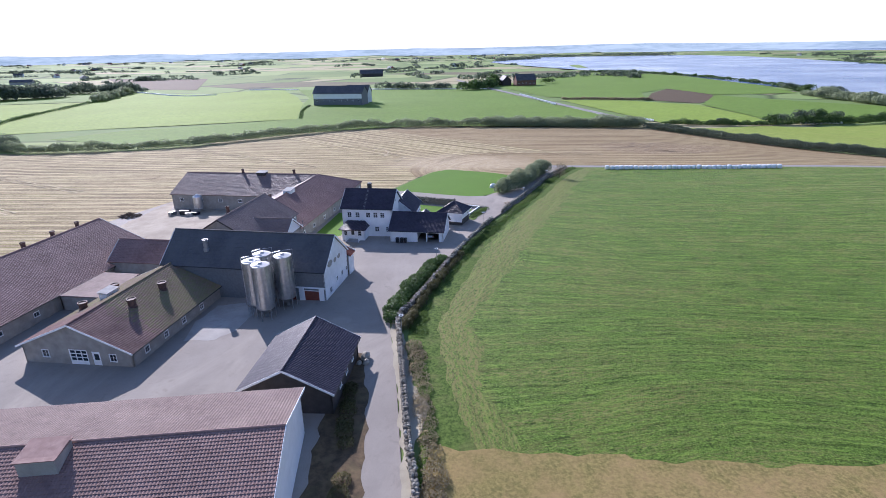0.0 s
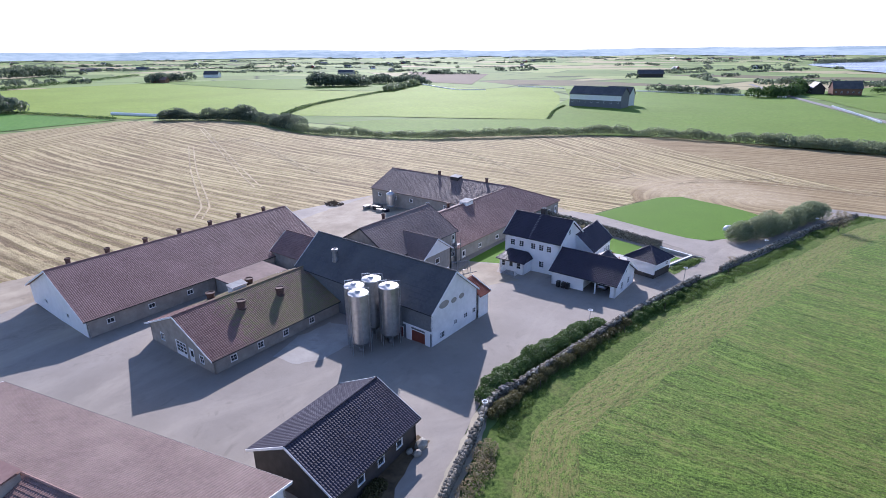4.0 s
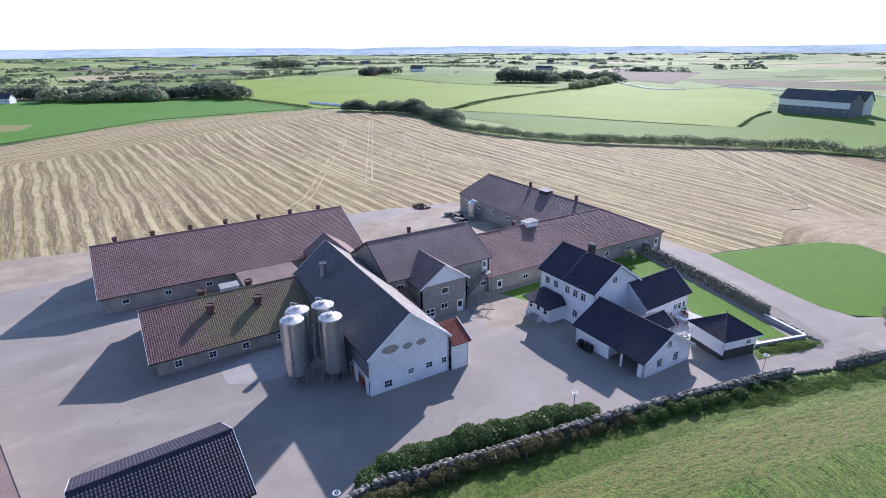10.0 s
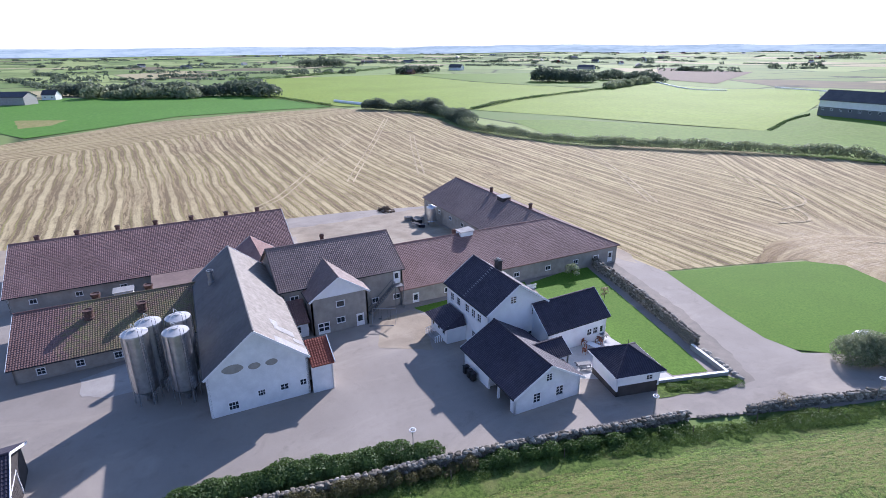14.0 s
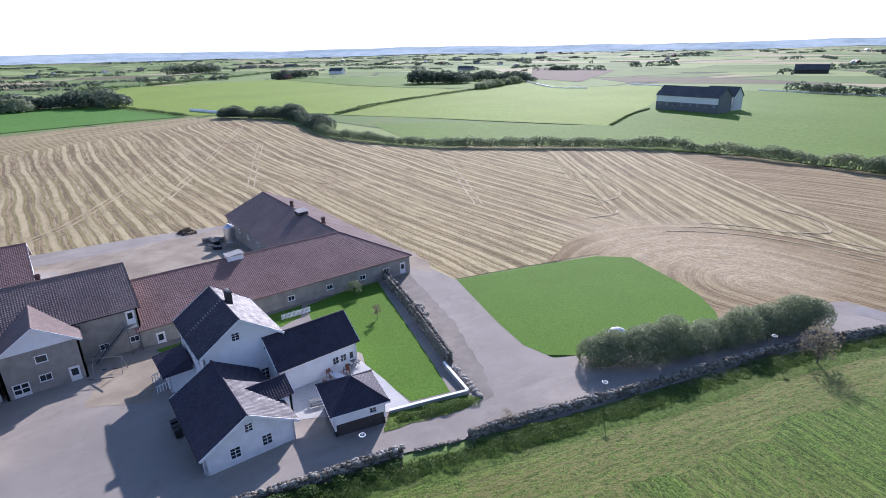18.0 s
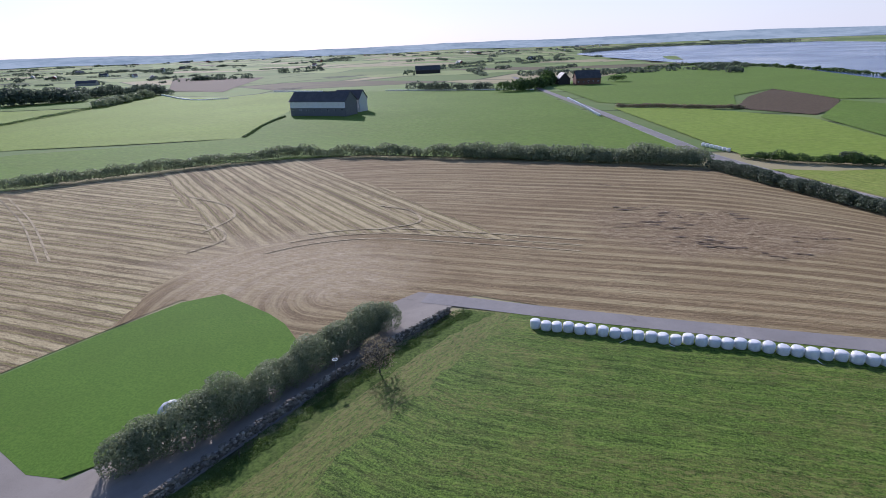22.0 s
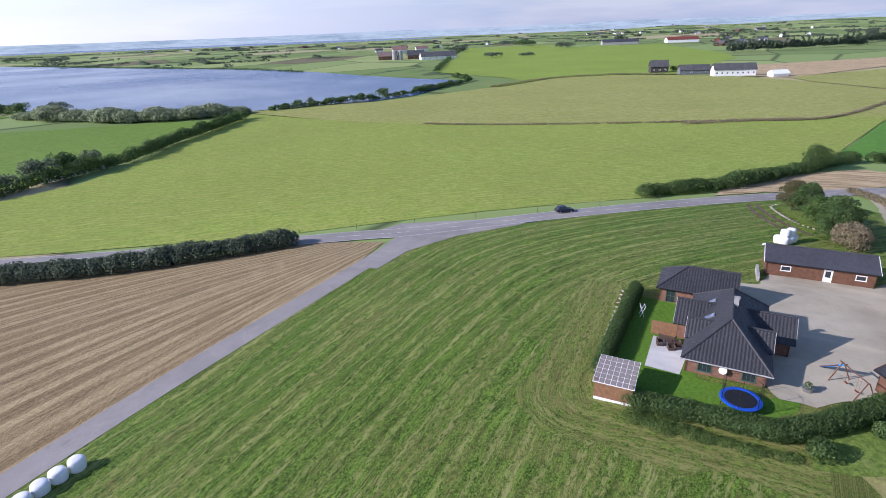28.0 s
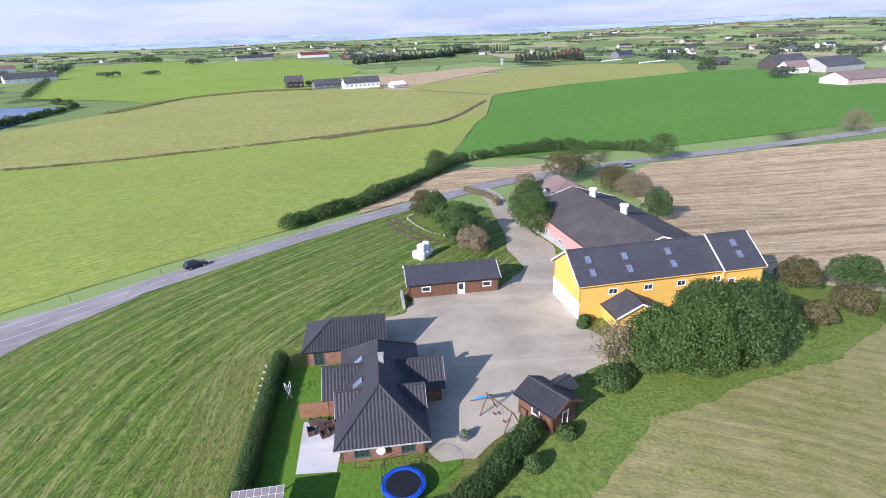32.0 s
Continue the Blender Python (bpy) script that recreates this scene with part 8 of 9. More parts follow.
yp = gable("barn_porch", "yellow barn porch with dark roof and white barge boards", 149.6, 110.6, -169.6, 7.4, 7.0, 3.3, 5.0, 1.1, M_yellow, M_roof_grey, "seam", 0.4, [("E", 3.1, 1.0, 1.3, 0.9, "window", 2, 1)], M_white)

# timber shed
ts = gable("timber_shed", "low brown timber shed with dark roof and white windows", 162.0, 134.3, -82.1, 14.5, 7.4, 3.17, 4.7, 0.75, M_wood, M_roof_grey, "seam", 0.35,
           [("S", 2.6, 1.1, 1.2, 0.7, "window", 1, 1), ("S", 12.0, 1.1, 1.2, 0.7, "window", 1, 1), ("S", 8.0, 0.0, 1.0, 2.1, "door")], M_white, category="shed")
wall2 = Geo().box(-0.18, -2.3, -0.6, 0.18, 2.3, 1.0).done("low_wall", M_concrete)
wall2.matrix_world = pose(156.6, 141.6, 0.8, 0, 0, -82)
tagged(wall2, "low grey concrete wall beside the timber shed", "wall", kind="structure")

# playhouse
ph = gable("playhouse", "small red-brown timber cabin with dark ribbed roof", 129.18, 125.47, -141.6, 5.2, 4.3, 4.06, 5.1, 1.7, M_wood, T2, "tile", 0.35, [("S", 2.3, 1.1, 0.9, 0.8, "window", 1, 1), ("E", 1.8, 0, 0.8, 1.9, "gate", 1, 1, M_wood)], M_wood, category="cabin")
php = gable("cabin_porch", "little ribbed porch roof on the timber cabin", 131.3, 123.6, -51.6, 2.6, 2.6, 3.7, 4.4, 1.7, M_wood, T2, "tile", 0.2, [], None, category="porch", walls="", gutter=False)
for x in (0.9, -0.9):
    Geo().tube((1.1, x, -0.3), (1.1, x, 2.0), 0.05).done("post", M_wood, php)

# pink livestock barn
pk = gable("pink_barn", "salmon-pink livestock barn with wide grey roof and white vents", 180.6, 103.6, 13.0, 32.0, 20.4, 3.7, 6.8, -0.6, M_pink, M_roof_cattle, "slate", 0.5, [("N", 4.0, 0.1, 1.0, 2.1, "door"), ("N", 9.0, 1.2, 1.4, 0.8, "window", 2, 1), ("N", 15.0, 1.2, 1.4, 0.8, "window", 2, 1)], M_white, row=0.6)
for sd in (-1, 1):
    Geo().box(-15.6, sd * 9.72 - 0.05, -0.4, 15.6, sd * 9.72 + 0.05, 1.5).done("plinth", M_concrete, pk, "bare grey concrete base")
Geo().box(-15.62, -9.6, -0.4, -15.5, 9.6, 1.5).done("plinth", M_concrete, pk, "bare grey concrete base")
for x in (-3.0, 8.5):
    Geo().lathe((x, -0.8, 7.0), [(0.75, -0.6), (0.7, 0.3), (0.62, 1.3), (0.8, 1.5), (0.85, 1.9), (0.7, 1.95), (0.5, 1.6)], 18).done("vent", M_white, pk, smooth=True)
bg = empty("bungalow", 222.0, 103.3, -3.3, 10, "white bungalow with hipped brown tile roof", "bungalow")
for p in (((-7, -5, 2.9), (7, -5, 2.9), (3, 0, 5.4), (-3, 0, 5.4)), ((7, 5, 2.9), (-7, 5, 2.9), (-3, 0, 5.4), (3, 0, 5.4)), ((7, -5, 2.9), (7, 5, 2.9), (3, 0, 5.4), (3, 0, 5.4)), ((-7, 5, 2.9), (-7, -5, 2.9), (-3, 0, 5.4), (-3, 0, 5.4))):
    slope(bg, M_roof_pale, *p)
for p0, p1 in (((-6.5, -4.5), (6.5, -4.5)), ((6.5, -4.5), (6.5, 4.5)), ((6.5, 4.5), (-6.5, 4.5)), ((-6.5, 4.5), (-6.5, -4.5))):
    o = (1.5, 0.9, 3.0, 2.1)
    panel(bg, "wall", M_white, p0, p1, -1, 3.0, 0.25, [o])
    unit(bg, "window", p0, p1, o, 2, 1)

# greenhouse-roofed store at the garden corner
bs = empty("garden_store", 116.4, 150.8, 1.35, 8, "cedar-boarded garden store with clear panelled roof", "shed")
Geo().box(-2.0, -1.9, -0.6, 2.0, 1.9, 0.25).done("plinth", M_whitewash, bs)
for i in range(9):
    for y in (-1.85, 1.85):
        Geo().box(-1.9, y - 0.03, 0.25 + 0.2 * i, 1.9, y + 0.03, 0.44 + 0.2 * i).done("board", M_cedar, bs)
    Geo().box(-1.95, -1.85, 0.25 + 0.2 * i, -1.89, 1.85, 0.44 + 0.2 * i).done("board", M_cedar, bs)
pane = None
for i in range(6):
    for j in range(7):
        x, y = -2.2 + 0.733 * i, -2.05 + 0.586 * j
        z = 2.2 + 0.09 * (i + 0.5)
        if pane is None:
            pane = Geo().box(0.03, 0.03, -0.012, 0.70, 0.556, 0.012).done("roof_pane", M_store_pane, bs)
            o = pane
        else:
            o = new("roof_pane", pane.data)
            o.parent = bs
        o.matrix_local = pose(x, y, z, 0, -7, 0)
for i in range(7):
    Geo().beam((-2.2 + 0.733 * i, -2.1, 2.2 + 0.09 * i), (-2.2 + 0.733 * i, 2.1, 2.2 + 0.09 * i), 0.045, 0.07).done("bar", M_white, bs)
for j in range(8):
    Geo().beam((-2.2, -2.05 + 0.586 * j, 2.22), (2.2, -2.05 + 0.586 * j, 2.77), 0.035, 0.05).done("bar", M_white, bs)
for x in (-1.9, 1.9):
    for y in (-1.85, 1.85):
        Geo().box(x - 0.06, y - 0.06, 0, x + 0.06, y + 0.06, 2.5).done("post", M_cedar, bs)

# trampoline with net
tp = empty("trampoline", 120.2, 139.5, 1.6, 0, "round trampoline with blue rim and black safety net", "trampoline")
g = Geo()
g.lathe((0, 0, 0), [(1.62, 0.84), (1.64, 0.88)], 32)
g.done("mat", M_black, tp)
v, f = [], []
for i in range(32):
    t = 2 * math.pi * i / 32
    for r, z in ((1.5, 0.9), (1.72, 0.95), (1.95, 0.9), (1.95, 0.82), (1.5, 0.82)):
        v.append((r * math.cos(t), r * math.sin(t), z))
for i in range(32):
    for j in range(5):
        f.append((i * 5 + j, ((i + 1) % 32) * 5 + j, ((i + 1) % 32) * 5 + (j + 1) % 5, i * 5 + (j + 1) % 5))
link("rim", v, f, M_blue, tp)
for i in range(6):
    t = 2 * math.pi * i / 6
    c, s = math.cos(t), math.sin(t)
    Geo().tube((1.85 * c, 1.85 * s, 0), (1.85 * c, 1.85 * s, 2.7), 0.03, None, 6).done("pole", M_black, tp)
    Geo().tube((1.85 * c, 1.85 * s, 0.05), (1.6 * c, 1.6 * s, 0.85), 0.03, None, 6).done("leg", M_steel_dull, tp)
g = Geo()
for i in range(48):
    t, t2 = 2 * math.pi * i / 48, 2 * math.pi * (i + 1) / 48
    g.tube((1.8 * math.cos(t), 1.8 * math.sin(t), 0.9), (1.8 * math.cos(t), 1.8 * math.sin(t), 2.6), 0.006, None, 3, False)
    for z in (1.2, 1.55, 1.9, 2.25, 2.6):
        g.tube((1.8 * math.cos(t), 1.8 * math.sin(t), z), (1.8 * math.cos(t2), 1.8 * math.sin(t2), z), 0.006 if z < 2.5 else 0.02, None, 3, False)
g.done("net", M_black, tp)

# climbing frame, patio set, odds and ends
cf = empty("climbing_frame", 128.6, 130.3, 1.65, 35, "wooden climbing frame with blue slide and swings", "climbing frame")
for x in (-1.8, 1.8):
    for y in (-0.9, 0.9):
        Geo().tube((x, y * 1.3, 0), (x, y * 0.1, 2.2), 0.06).done("post", M_wood, cf)
Geo().tube((-2.0, 0, 2.2), (2.2, 0, 2.2), 0.07).done("crossbar", M_wood, cf)
for x in (-0.9, 0.6):
    Geo().tube((x, 0, 2.2), (x, 0, 0.5), 0.015, None, 4).tube((x + 0.4, 0, 2.2), (x + 0.4, 0, 0.5), 0.015, None, 4).box(x - 0.04, -0.1, 0.45, x + 0.44, 0.1, 0.5).done("swing_seat", M_red_door, cf)
for y in (-0.5, 0.5):
    Geo().beam((1.8, y, 2.0), (4.2, y, 0.2), 0.06, 0.1).done("side_rail", M_wood, cf)
sl = Geo()
for k in range(6):
    a, b = k / 6, (k + 1) / 6
    sl.quad((2.0 + 2.2 * a, -0.3, 1.7 - 1.6 * a), (2.0 + 2.2 * b, -0.3, 1.7 - 1.6 * b), (2.0 + 2.2 * b, 0.3, 1.7 - 1.6 * b), (2.0 + 2.2 * a, 0.3, 1.7 - 1.6 * a))
    for y in (-0.3, 0.3):
        sl.beam((2.0 + 2.2 * a, y, 1.8 - 1.6 * a), (2.0 + 2.2 * b, y, 1.8 - 1.6 * b), 0.04, 0.2)
sl.done("slide", M_blue_lite, cf)
tub = empty("plant_tub", 126.2, 134.0, 1.65, 0, "grey round tub with white plants", "plant tub")
Geo().lathe((0, 0, 0), [(0.45, 0), (0.55, 0.55), (0.6, 0.6), (0.5, 0.58)], 16).done("pot", M_steel_dull, tub)
c = new("plant", fast_mesh("plant", leaf_cloud(np.random.RandomState(3), [(0, 0, 0.75)], [0.38], 120, 0.18), 120, 4, M_leaf_grey))
c.parent = tub
for i, (x, y, a, w) in enumerate(((129.5, 148.6, 96, 1.9), (128.0, 149.1, 20, 0.8), (127.6, 147.7, -60, 0.8), (128.8, 147.3, -150, 0.8))):
    s = empty("garden_sofa" if w > 1 else "garden_chair", x, y, 1.42, a, "brown rattan garden seat on the patio", "garden seat", "patio set")
    Geo().box(-w / 2, -0.38, 0.05, w / 2, 0.38, 0.4, None, 0.05).done("seat", M_rattan, s)
    Geo().box(-w / 2, 0.26, 0.4, w / 2, 0.4, 0.8, None, 0.04).done("backrest", M_rattan, s)
    for q in (-1, 1):
        Geo().box(q * w / 2 - 0.07, -0.38, 0.3, q * w / 2 + 0.07, 0.38, 0.6, None, 0.03).done("armrest", M_rattan, s)
tb = empty("patio_table", 128.7, 148.2, 1.42, 10, "low dark rattan patio table", "table")
Geo().box(-0.45, -0.35, 0.35, 0.45, 0.35, 0.42, None, 0.03).done("tabletop", M_rattan, tb)
for x in (-0.38, 0.38):
    for y in (-0.28, 0.28):
        Geo().box(x - 0.03, y - 0.03, 0, x + 0.03, y + 0.03, 0.36).done("leg", M_rattan, tb)
scr = Geo().box(-1.5, -0.05, -0.2, 1.5, 0.05, 1.7).done("screen_wall", M_cedar)
scr.matrix_world = pose(130.6, 149.3, 1.45, 0, 0, 96)
tagged(scr, "low cedar screen beside the patio", "screen")
dr = empty("clothes_airer", 134.5, 153.0, 1.1, 20, "white folding clothes airer on the lawn", "airer")
for s in (-0.5, 0.5):
    Geo().tube((s, -0.3, 0), (s, 0.3, 1.6), 0.03, None, 5).tube((s, 0.3, 0), (s, -0.3, 1.6), 0.03, None, 5).done("leg", M_white, dr)
Geo().tube((-0.5, 0.3, 1.6), (0.5, 0.3, 1.6), 0.03, None, 5).tube((-0.5, -0.3, 1.6), (0.5, -0.3, 1.6), 0.03, None, 5).done("rail", M_white, dr)

# bales stacked behind the timber shed
rb2 = random.Random(4)
for i, (x, y, dz) in enumerate(((175.0, 139.2, 0), (176.4, 138.6, 0), (177.8, 138.0, 0), (176.0, 140.1, 0), (175.8, 139.2, 1.3), (177.2, 138.4, 1.3))):
    q = copy_thing(bale, pose(x, y, ground_z(x, y) + dz, rb2.uniform(-6, 6), rb2.uniform(-6, 6), 50 * i))
    tagged(q, "silage bale in white wrap stacked behind the shed", group="stacked bales")

# trees of the second farm
TREES2 = [(136.6, 107.2, 8.4, 4.4, 1), (138.4, 101.8, 8.8, 4.6, 2), (136.4, 111.2, 7.6, 3.6, 3), (141.6, 97.6, 8.2, 4.2, 4), (140.4, 104.5, 9.0, 4.2, 5)]
for x, y, h, r, k in TREES2:
    tree("broadleaf_tree", "dense dark green broadleaf tree beside the barn", x, y, h, r, M_leaf_lush if k in (1, 3) else M_leaf, 200 + k, 26000, 0.17, 34, 0.22, 0.18, group="trees beside the yellow barn")
tree("bare_tree", "half-bare tree with thin leaves", 137.0, 116.2, 6.0, 2.6, M_leaf_dry, 210, 1300, 0.2, 16, 0.12, 0.2, True)
hedge("shrubs", "green shrubs by the cabin", [(133.0, 118.0), (134.5, 116.5)], 3.0, 2.0, M_leaf, 211, 2400, 0.16, 0.4, "shrub")
for x, y, h, r, k in ((147.0, 86.2, 3.4, 1.9, 1), (151.5, 78.0, 3.6, 2.6, 2), (159.0, 72.0, 5.2, 3.6, 3), (155.0, 66.0, 4.6, 3.4, 4), (150.0, 68.0, 3.8, 2.8, 5), (160.0, 80.0, 4.2, 3.0, 6)):
    tree("roadside_tree", "bushy olive-green tree at the field edge", x, y, h, r, M_leaf if k in (3, 4) else M_leaf_olive, 220 + k, 8500, 0.18, 20, 0.15, 0.3, group="trees at the field edge")
for x, y, h, r, mt, k in ((204, 139.5, 5.5, 2.6, M_leaf_dry, 1), (200.4, 136.8, 6, 2.8, M_leaf, 2), (193.5, 134.5, 5.0, 2.6, M_leaf_lush, 3), (188.5, 131.5, 6.2, 3.0, M_leaf, 4), (183.5, 131.5, 5.0, 2.8, M_leaf, 5), (179.5, 129.5, 3.4, 2.6, M_leaf_dry, 6),
                          (192.5, 116.6, 7.0, 3.4, M_leaf, 7), (187.0, 116.2, 7.2, 3.2, M_leaf_lush, 8), (199.0, 116.5, 7.5, 3.2, M_leaf, 9), (206.0, 114.6, 7.0, 3.0, M_leaf, 10), (212.5, 114.5, 6.0, 2.6, M_leaf_dry, 11), (222.0, 113.0, 5.5, 2.6, M_leaf_dry, 12),
                          (242.0, 99.0, 7.5, 4.5, M_leaf, 13), (248.0, 92.0, 8.0, 5.0, M_leaf, 14), (228.0, 88.0, 6.0, 4.5, M_leaf_dry, 15), (222.0, 84.0, 5.0, 4.0, M_leaf_dry, 16), (200.0, 86.5, 5.5, 2.8, M_leaf, 17), (274.0, 56.0, 8.0, 4.5, M_leaf, 18), (318.5, -46.0, 8, 5, M_leaf_dry, 19), (262, 136, 6, 3.5, M_leaf, 20)):
    tree("yard_tree", "leafy tree by the second farm's drive" if mt is not M_leaf_dry else "thin-leaved autumn tree by the drive", x, y, h * 1.15, r * 1.12, M_leaf_olive if k in (1, 13, 15) else mt, 240 + k, 7000, 0.2, 20, 0.16, 0.18, group="trees along the drive")
hedge("garden_hedge", "clipped dark hedge along the house garden", [(119.0, 153.4), (122.5, 153.7), (128, 154.3), (135, 155.0), (141, 155.6)], 1.9, 1.9, M_leaf, 261, 1900, 0.11, 0.06, spread=0.45)
hedge("garden_hedge", "thick dark hedge round the lawn end", [(114.8, 148.4), (115.9, 143), (116.4, 138.6), (117.0, 135.8), (120.5, 132.2), (126.2, 127.6)], 2.2, 1.9, M_leaf, 262, 2100, 0.12, 0.1, spread=0.45)
hedge("garden_weeds", "leafy weeds outside the hedge", [(112.8, 148), (113.3, 142), (113.8, 138), (114.8, 134.4)], 1.6, 0.55, M_leaf_weed, 263, 420, 0.10, 0.7, "weeds", gaps=0.1)
for i, (x, y, r) in enumerate(((116.0, 132.6, 1.2), (122.0, 128.0, 0.9), (125.9, 124.2, 0.9), (147.0, 117.2, 0.7), (148.2, 116.6, 0.8))):
    b = new("shrub", fast_mesh("shrub", leaf_cloud(np.random.RandomState(300 + i), [(0, 0, r * 0.6), (0.3 * r, 0.2, r * 0.5)], [r, r * 0.8], 1500, 0.15), 1500, 4, M_leaf))
    b.location = (x, y, ground_z(x, y))
    tagged(b, "rounded green shrub on the grass", "shrub")
hedge("roadside_hedge", "dark hedge along the main road bend", [(201, 171), (219, 157), (234, 149), (249, 142), (266, 135), (281, 127)], 4.5, 3.0, M_leaf, 264, 330, 0.3, 0.4)
hedge("roadside_hedge", "uneven roadside hedge behind the road", [(284, 122), (290, 108), (297, 85), (293, 60), (286, 56)], 4.5, 3.4, M_leaf, 265, 300, 0.3, 0.5)
hedge("field_hedge", "grassy bank between the meadows", [(340, 190), (360, 165), (386, 132), (475, 101)], 2.0, 0.8, M_leaf_dry, 266, 16, 0.6, 0.5)
hedge("dry_shrubs", "dry shrubs along the drive", [(232, 128), (222, 122), (214, 121.2)], 1.6, 1.3, M_leaf_dry, 267, 120, 0.3, 0.4, "shrub")

survey["on"] = False
east_turn(surveyed)
rs3 = random.Random(31)
for i, (x, y) in enumerate(smooth_line([(143.0, 154.2), (136.0, 154.0), (128.0, 153.8), (121.0, 153.3)], 1.25)):
    b = new("edge_stone", boulders[i % 4])
    b.matrix_world = pose(x, y, ground_z(x, y) + 0.12, rs3.uniform(-20, 20), 0, rs3.uniform(0, 360)) @ Matrix.Diagonal((0.5, 0.35, 0.35, 1))
    tagged(b, "pale stone along the outside of the garden hedge", "stone", "stones along the garden hedge")
# stones round the tree island and wheel ruts beside it
rs2 = random.Random(21)
for i, (x, y) in enumerate(smooth_line([(207, 131.5), (204.5, 132.6), (198, 131.2), (191, 128.4), (187, 124.6), (185.5, 121.5)], 1.0)):
    b = new("kerb_stone", boulders[i % 4])
    b.matrix_world = pose(x, y, ground_z(x, y) + 0.1, rs2.uniform(-20, 20), 0, rs2.uniform(0, 360)) @ Matrix.Diagonal((0.7, 0.5, 0.45, 1))
    tagged(b, "pale kerb stone edging the tree island", "kerb stone", "stones round the tree island")
sheet("island_soil", [(206, 131), (198, 129.8), (190, 126.5), (187, 122), (190, 119.5), (199, 122), (206, 127)], 0.075, M_under_trees, "grass and shrubs bed under the island trees", "bed", step=5, rough=0.3)
for k, ln in enumerate(([(205.5, 135.5), (198, 134), (190, 131), (183, 127)], [(204.5, 137.3), (197, 136), (188.5, 133), (181.5, 129)])):
    ribbon("wheel_rut", ln, 0.9, 0.08 + 0.004 * k, M_soil, "brown wheel rut worn into the grass", "track")

# ---- farms, trees and rows of bales far off ----
def far_farm(name, x, y, yaw, L, W, he, hr, wall, roof, label, z=None, wins=0, band=None):
    z = ground_z(x, y) if z is None else z
    e = empty(name, x, y, z, yaw, label, "farm building")
    l, w = L / 2, W / 2
    ops = [(L * (i + 0.5) / wins - 0.7, he * 0.35, L * (i + 0.5) / wins + 0.7, he * 0.35 + 1.3) for i in range(wins)]
    for p0, p1, top, o in (((-l, -w), (l, -w), he, ops), ((l, -w), (l, w), [(0, he), (w, hr - 0.1), (W, he)], []), ((l, w), (-l, w), he, ops), ((-l, w), (-l, -w), [(0, he), (w, hr - 0.1), (W, he)], [])):
        panel(e, "wall", wall, p0, p1, -1.0, top, 0.3, o)
        for q in o:
            unit(e, "window", p0, p1, q, 2, 2)
    k = 0.6
    dz = (hr - he) / w * k
    for s in (-1, 1):
        g = Geo()
        a, b, c, d = (-l - k, s * (w + k), he - dz), (l + k, s * (w + k), he - dz), (l + k, 0, hr), (-l - k, 0, hr)
        up = Vector((0, 0, 0.25))
        lowq = [Vector(v) for v in (a, b, c, d)]
        hiq = [v + up for v in lowq]
        g.quad(*(hiq if s < 0 else hiq[::-1]))
        g.quad(*(lowq[::-1] if s < 0 else lowq))
        for i in range(4):
            g.quad(lowq[i], lowq[(i + 1) % 4], hiq[(i + 1) % 4], hiq[i])
        g.done("roof_slope", roof, e)
    if band:
        for s in (-1, 1):
            Geo().box(-l + 0.1, s * w - 0.06 - 0.04, he * 0.55, l - 0.1, s * w + 0.06 + 0.04, he - 0.1).done("white_band", M_white, e)
    return e


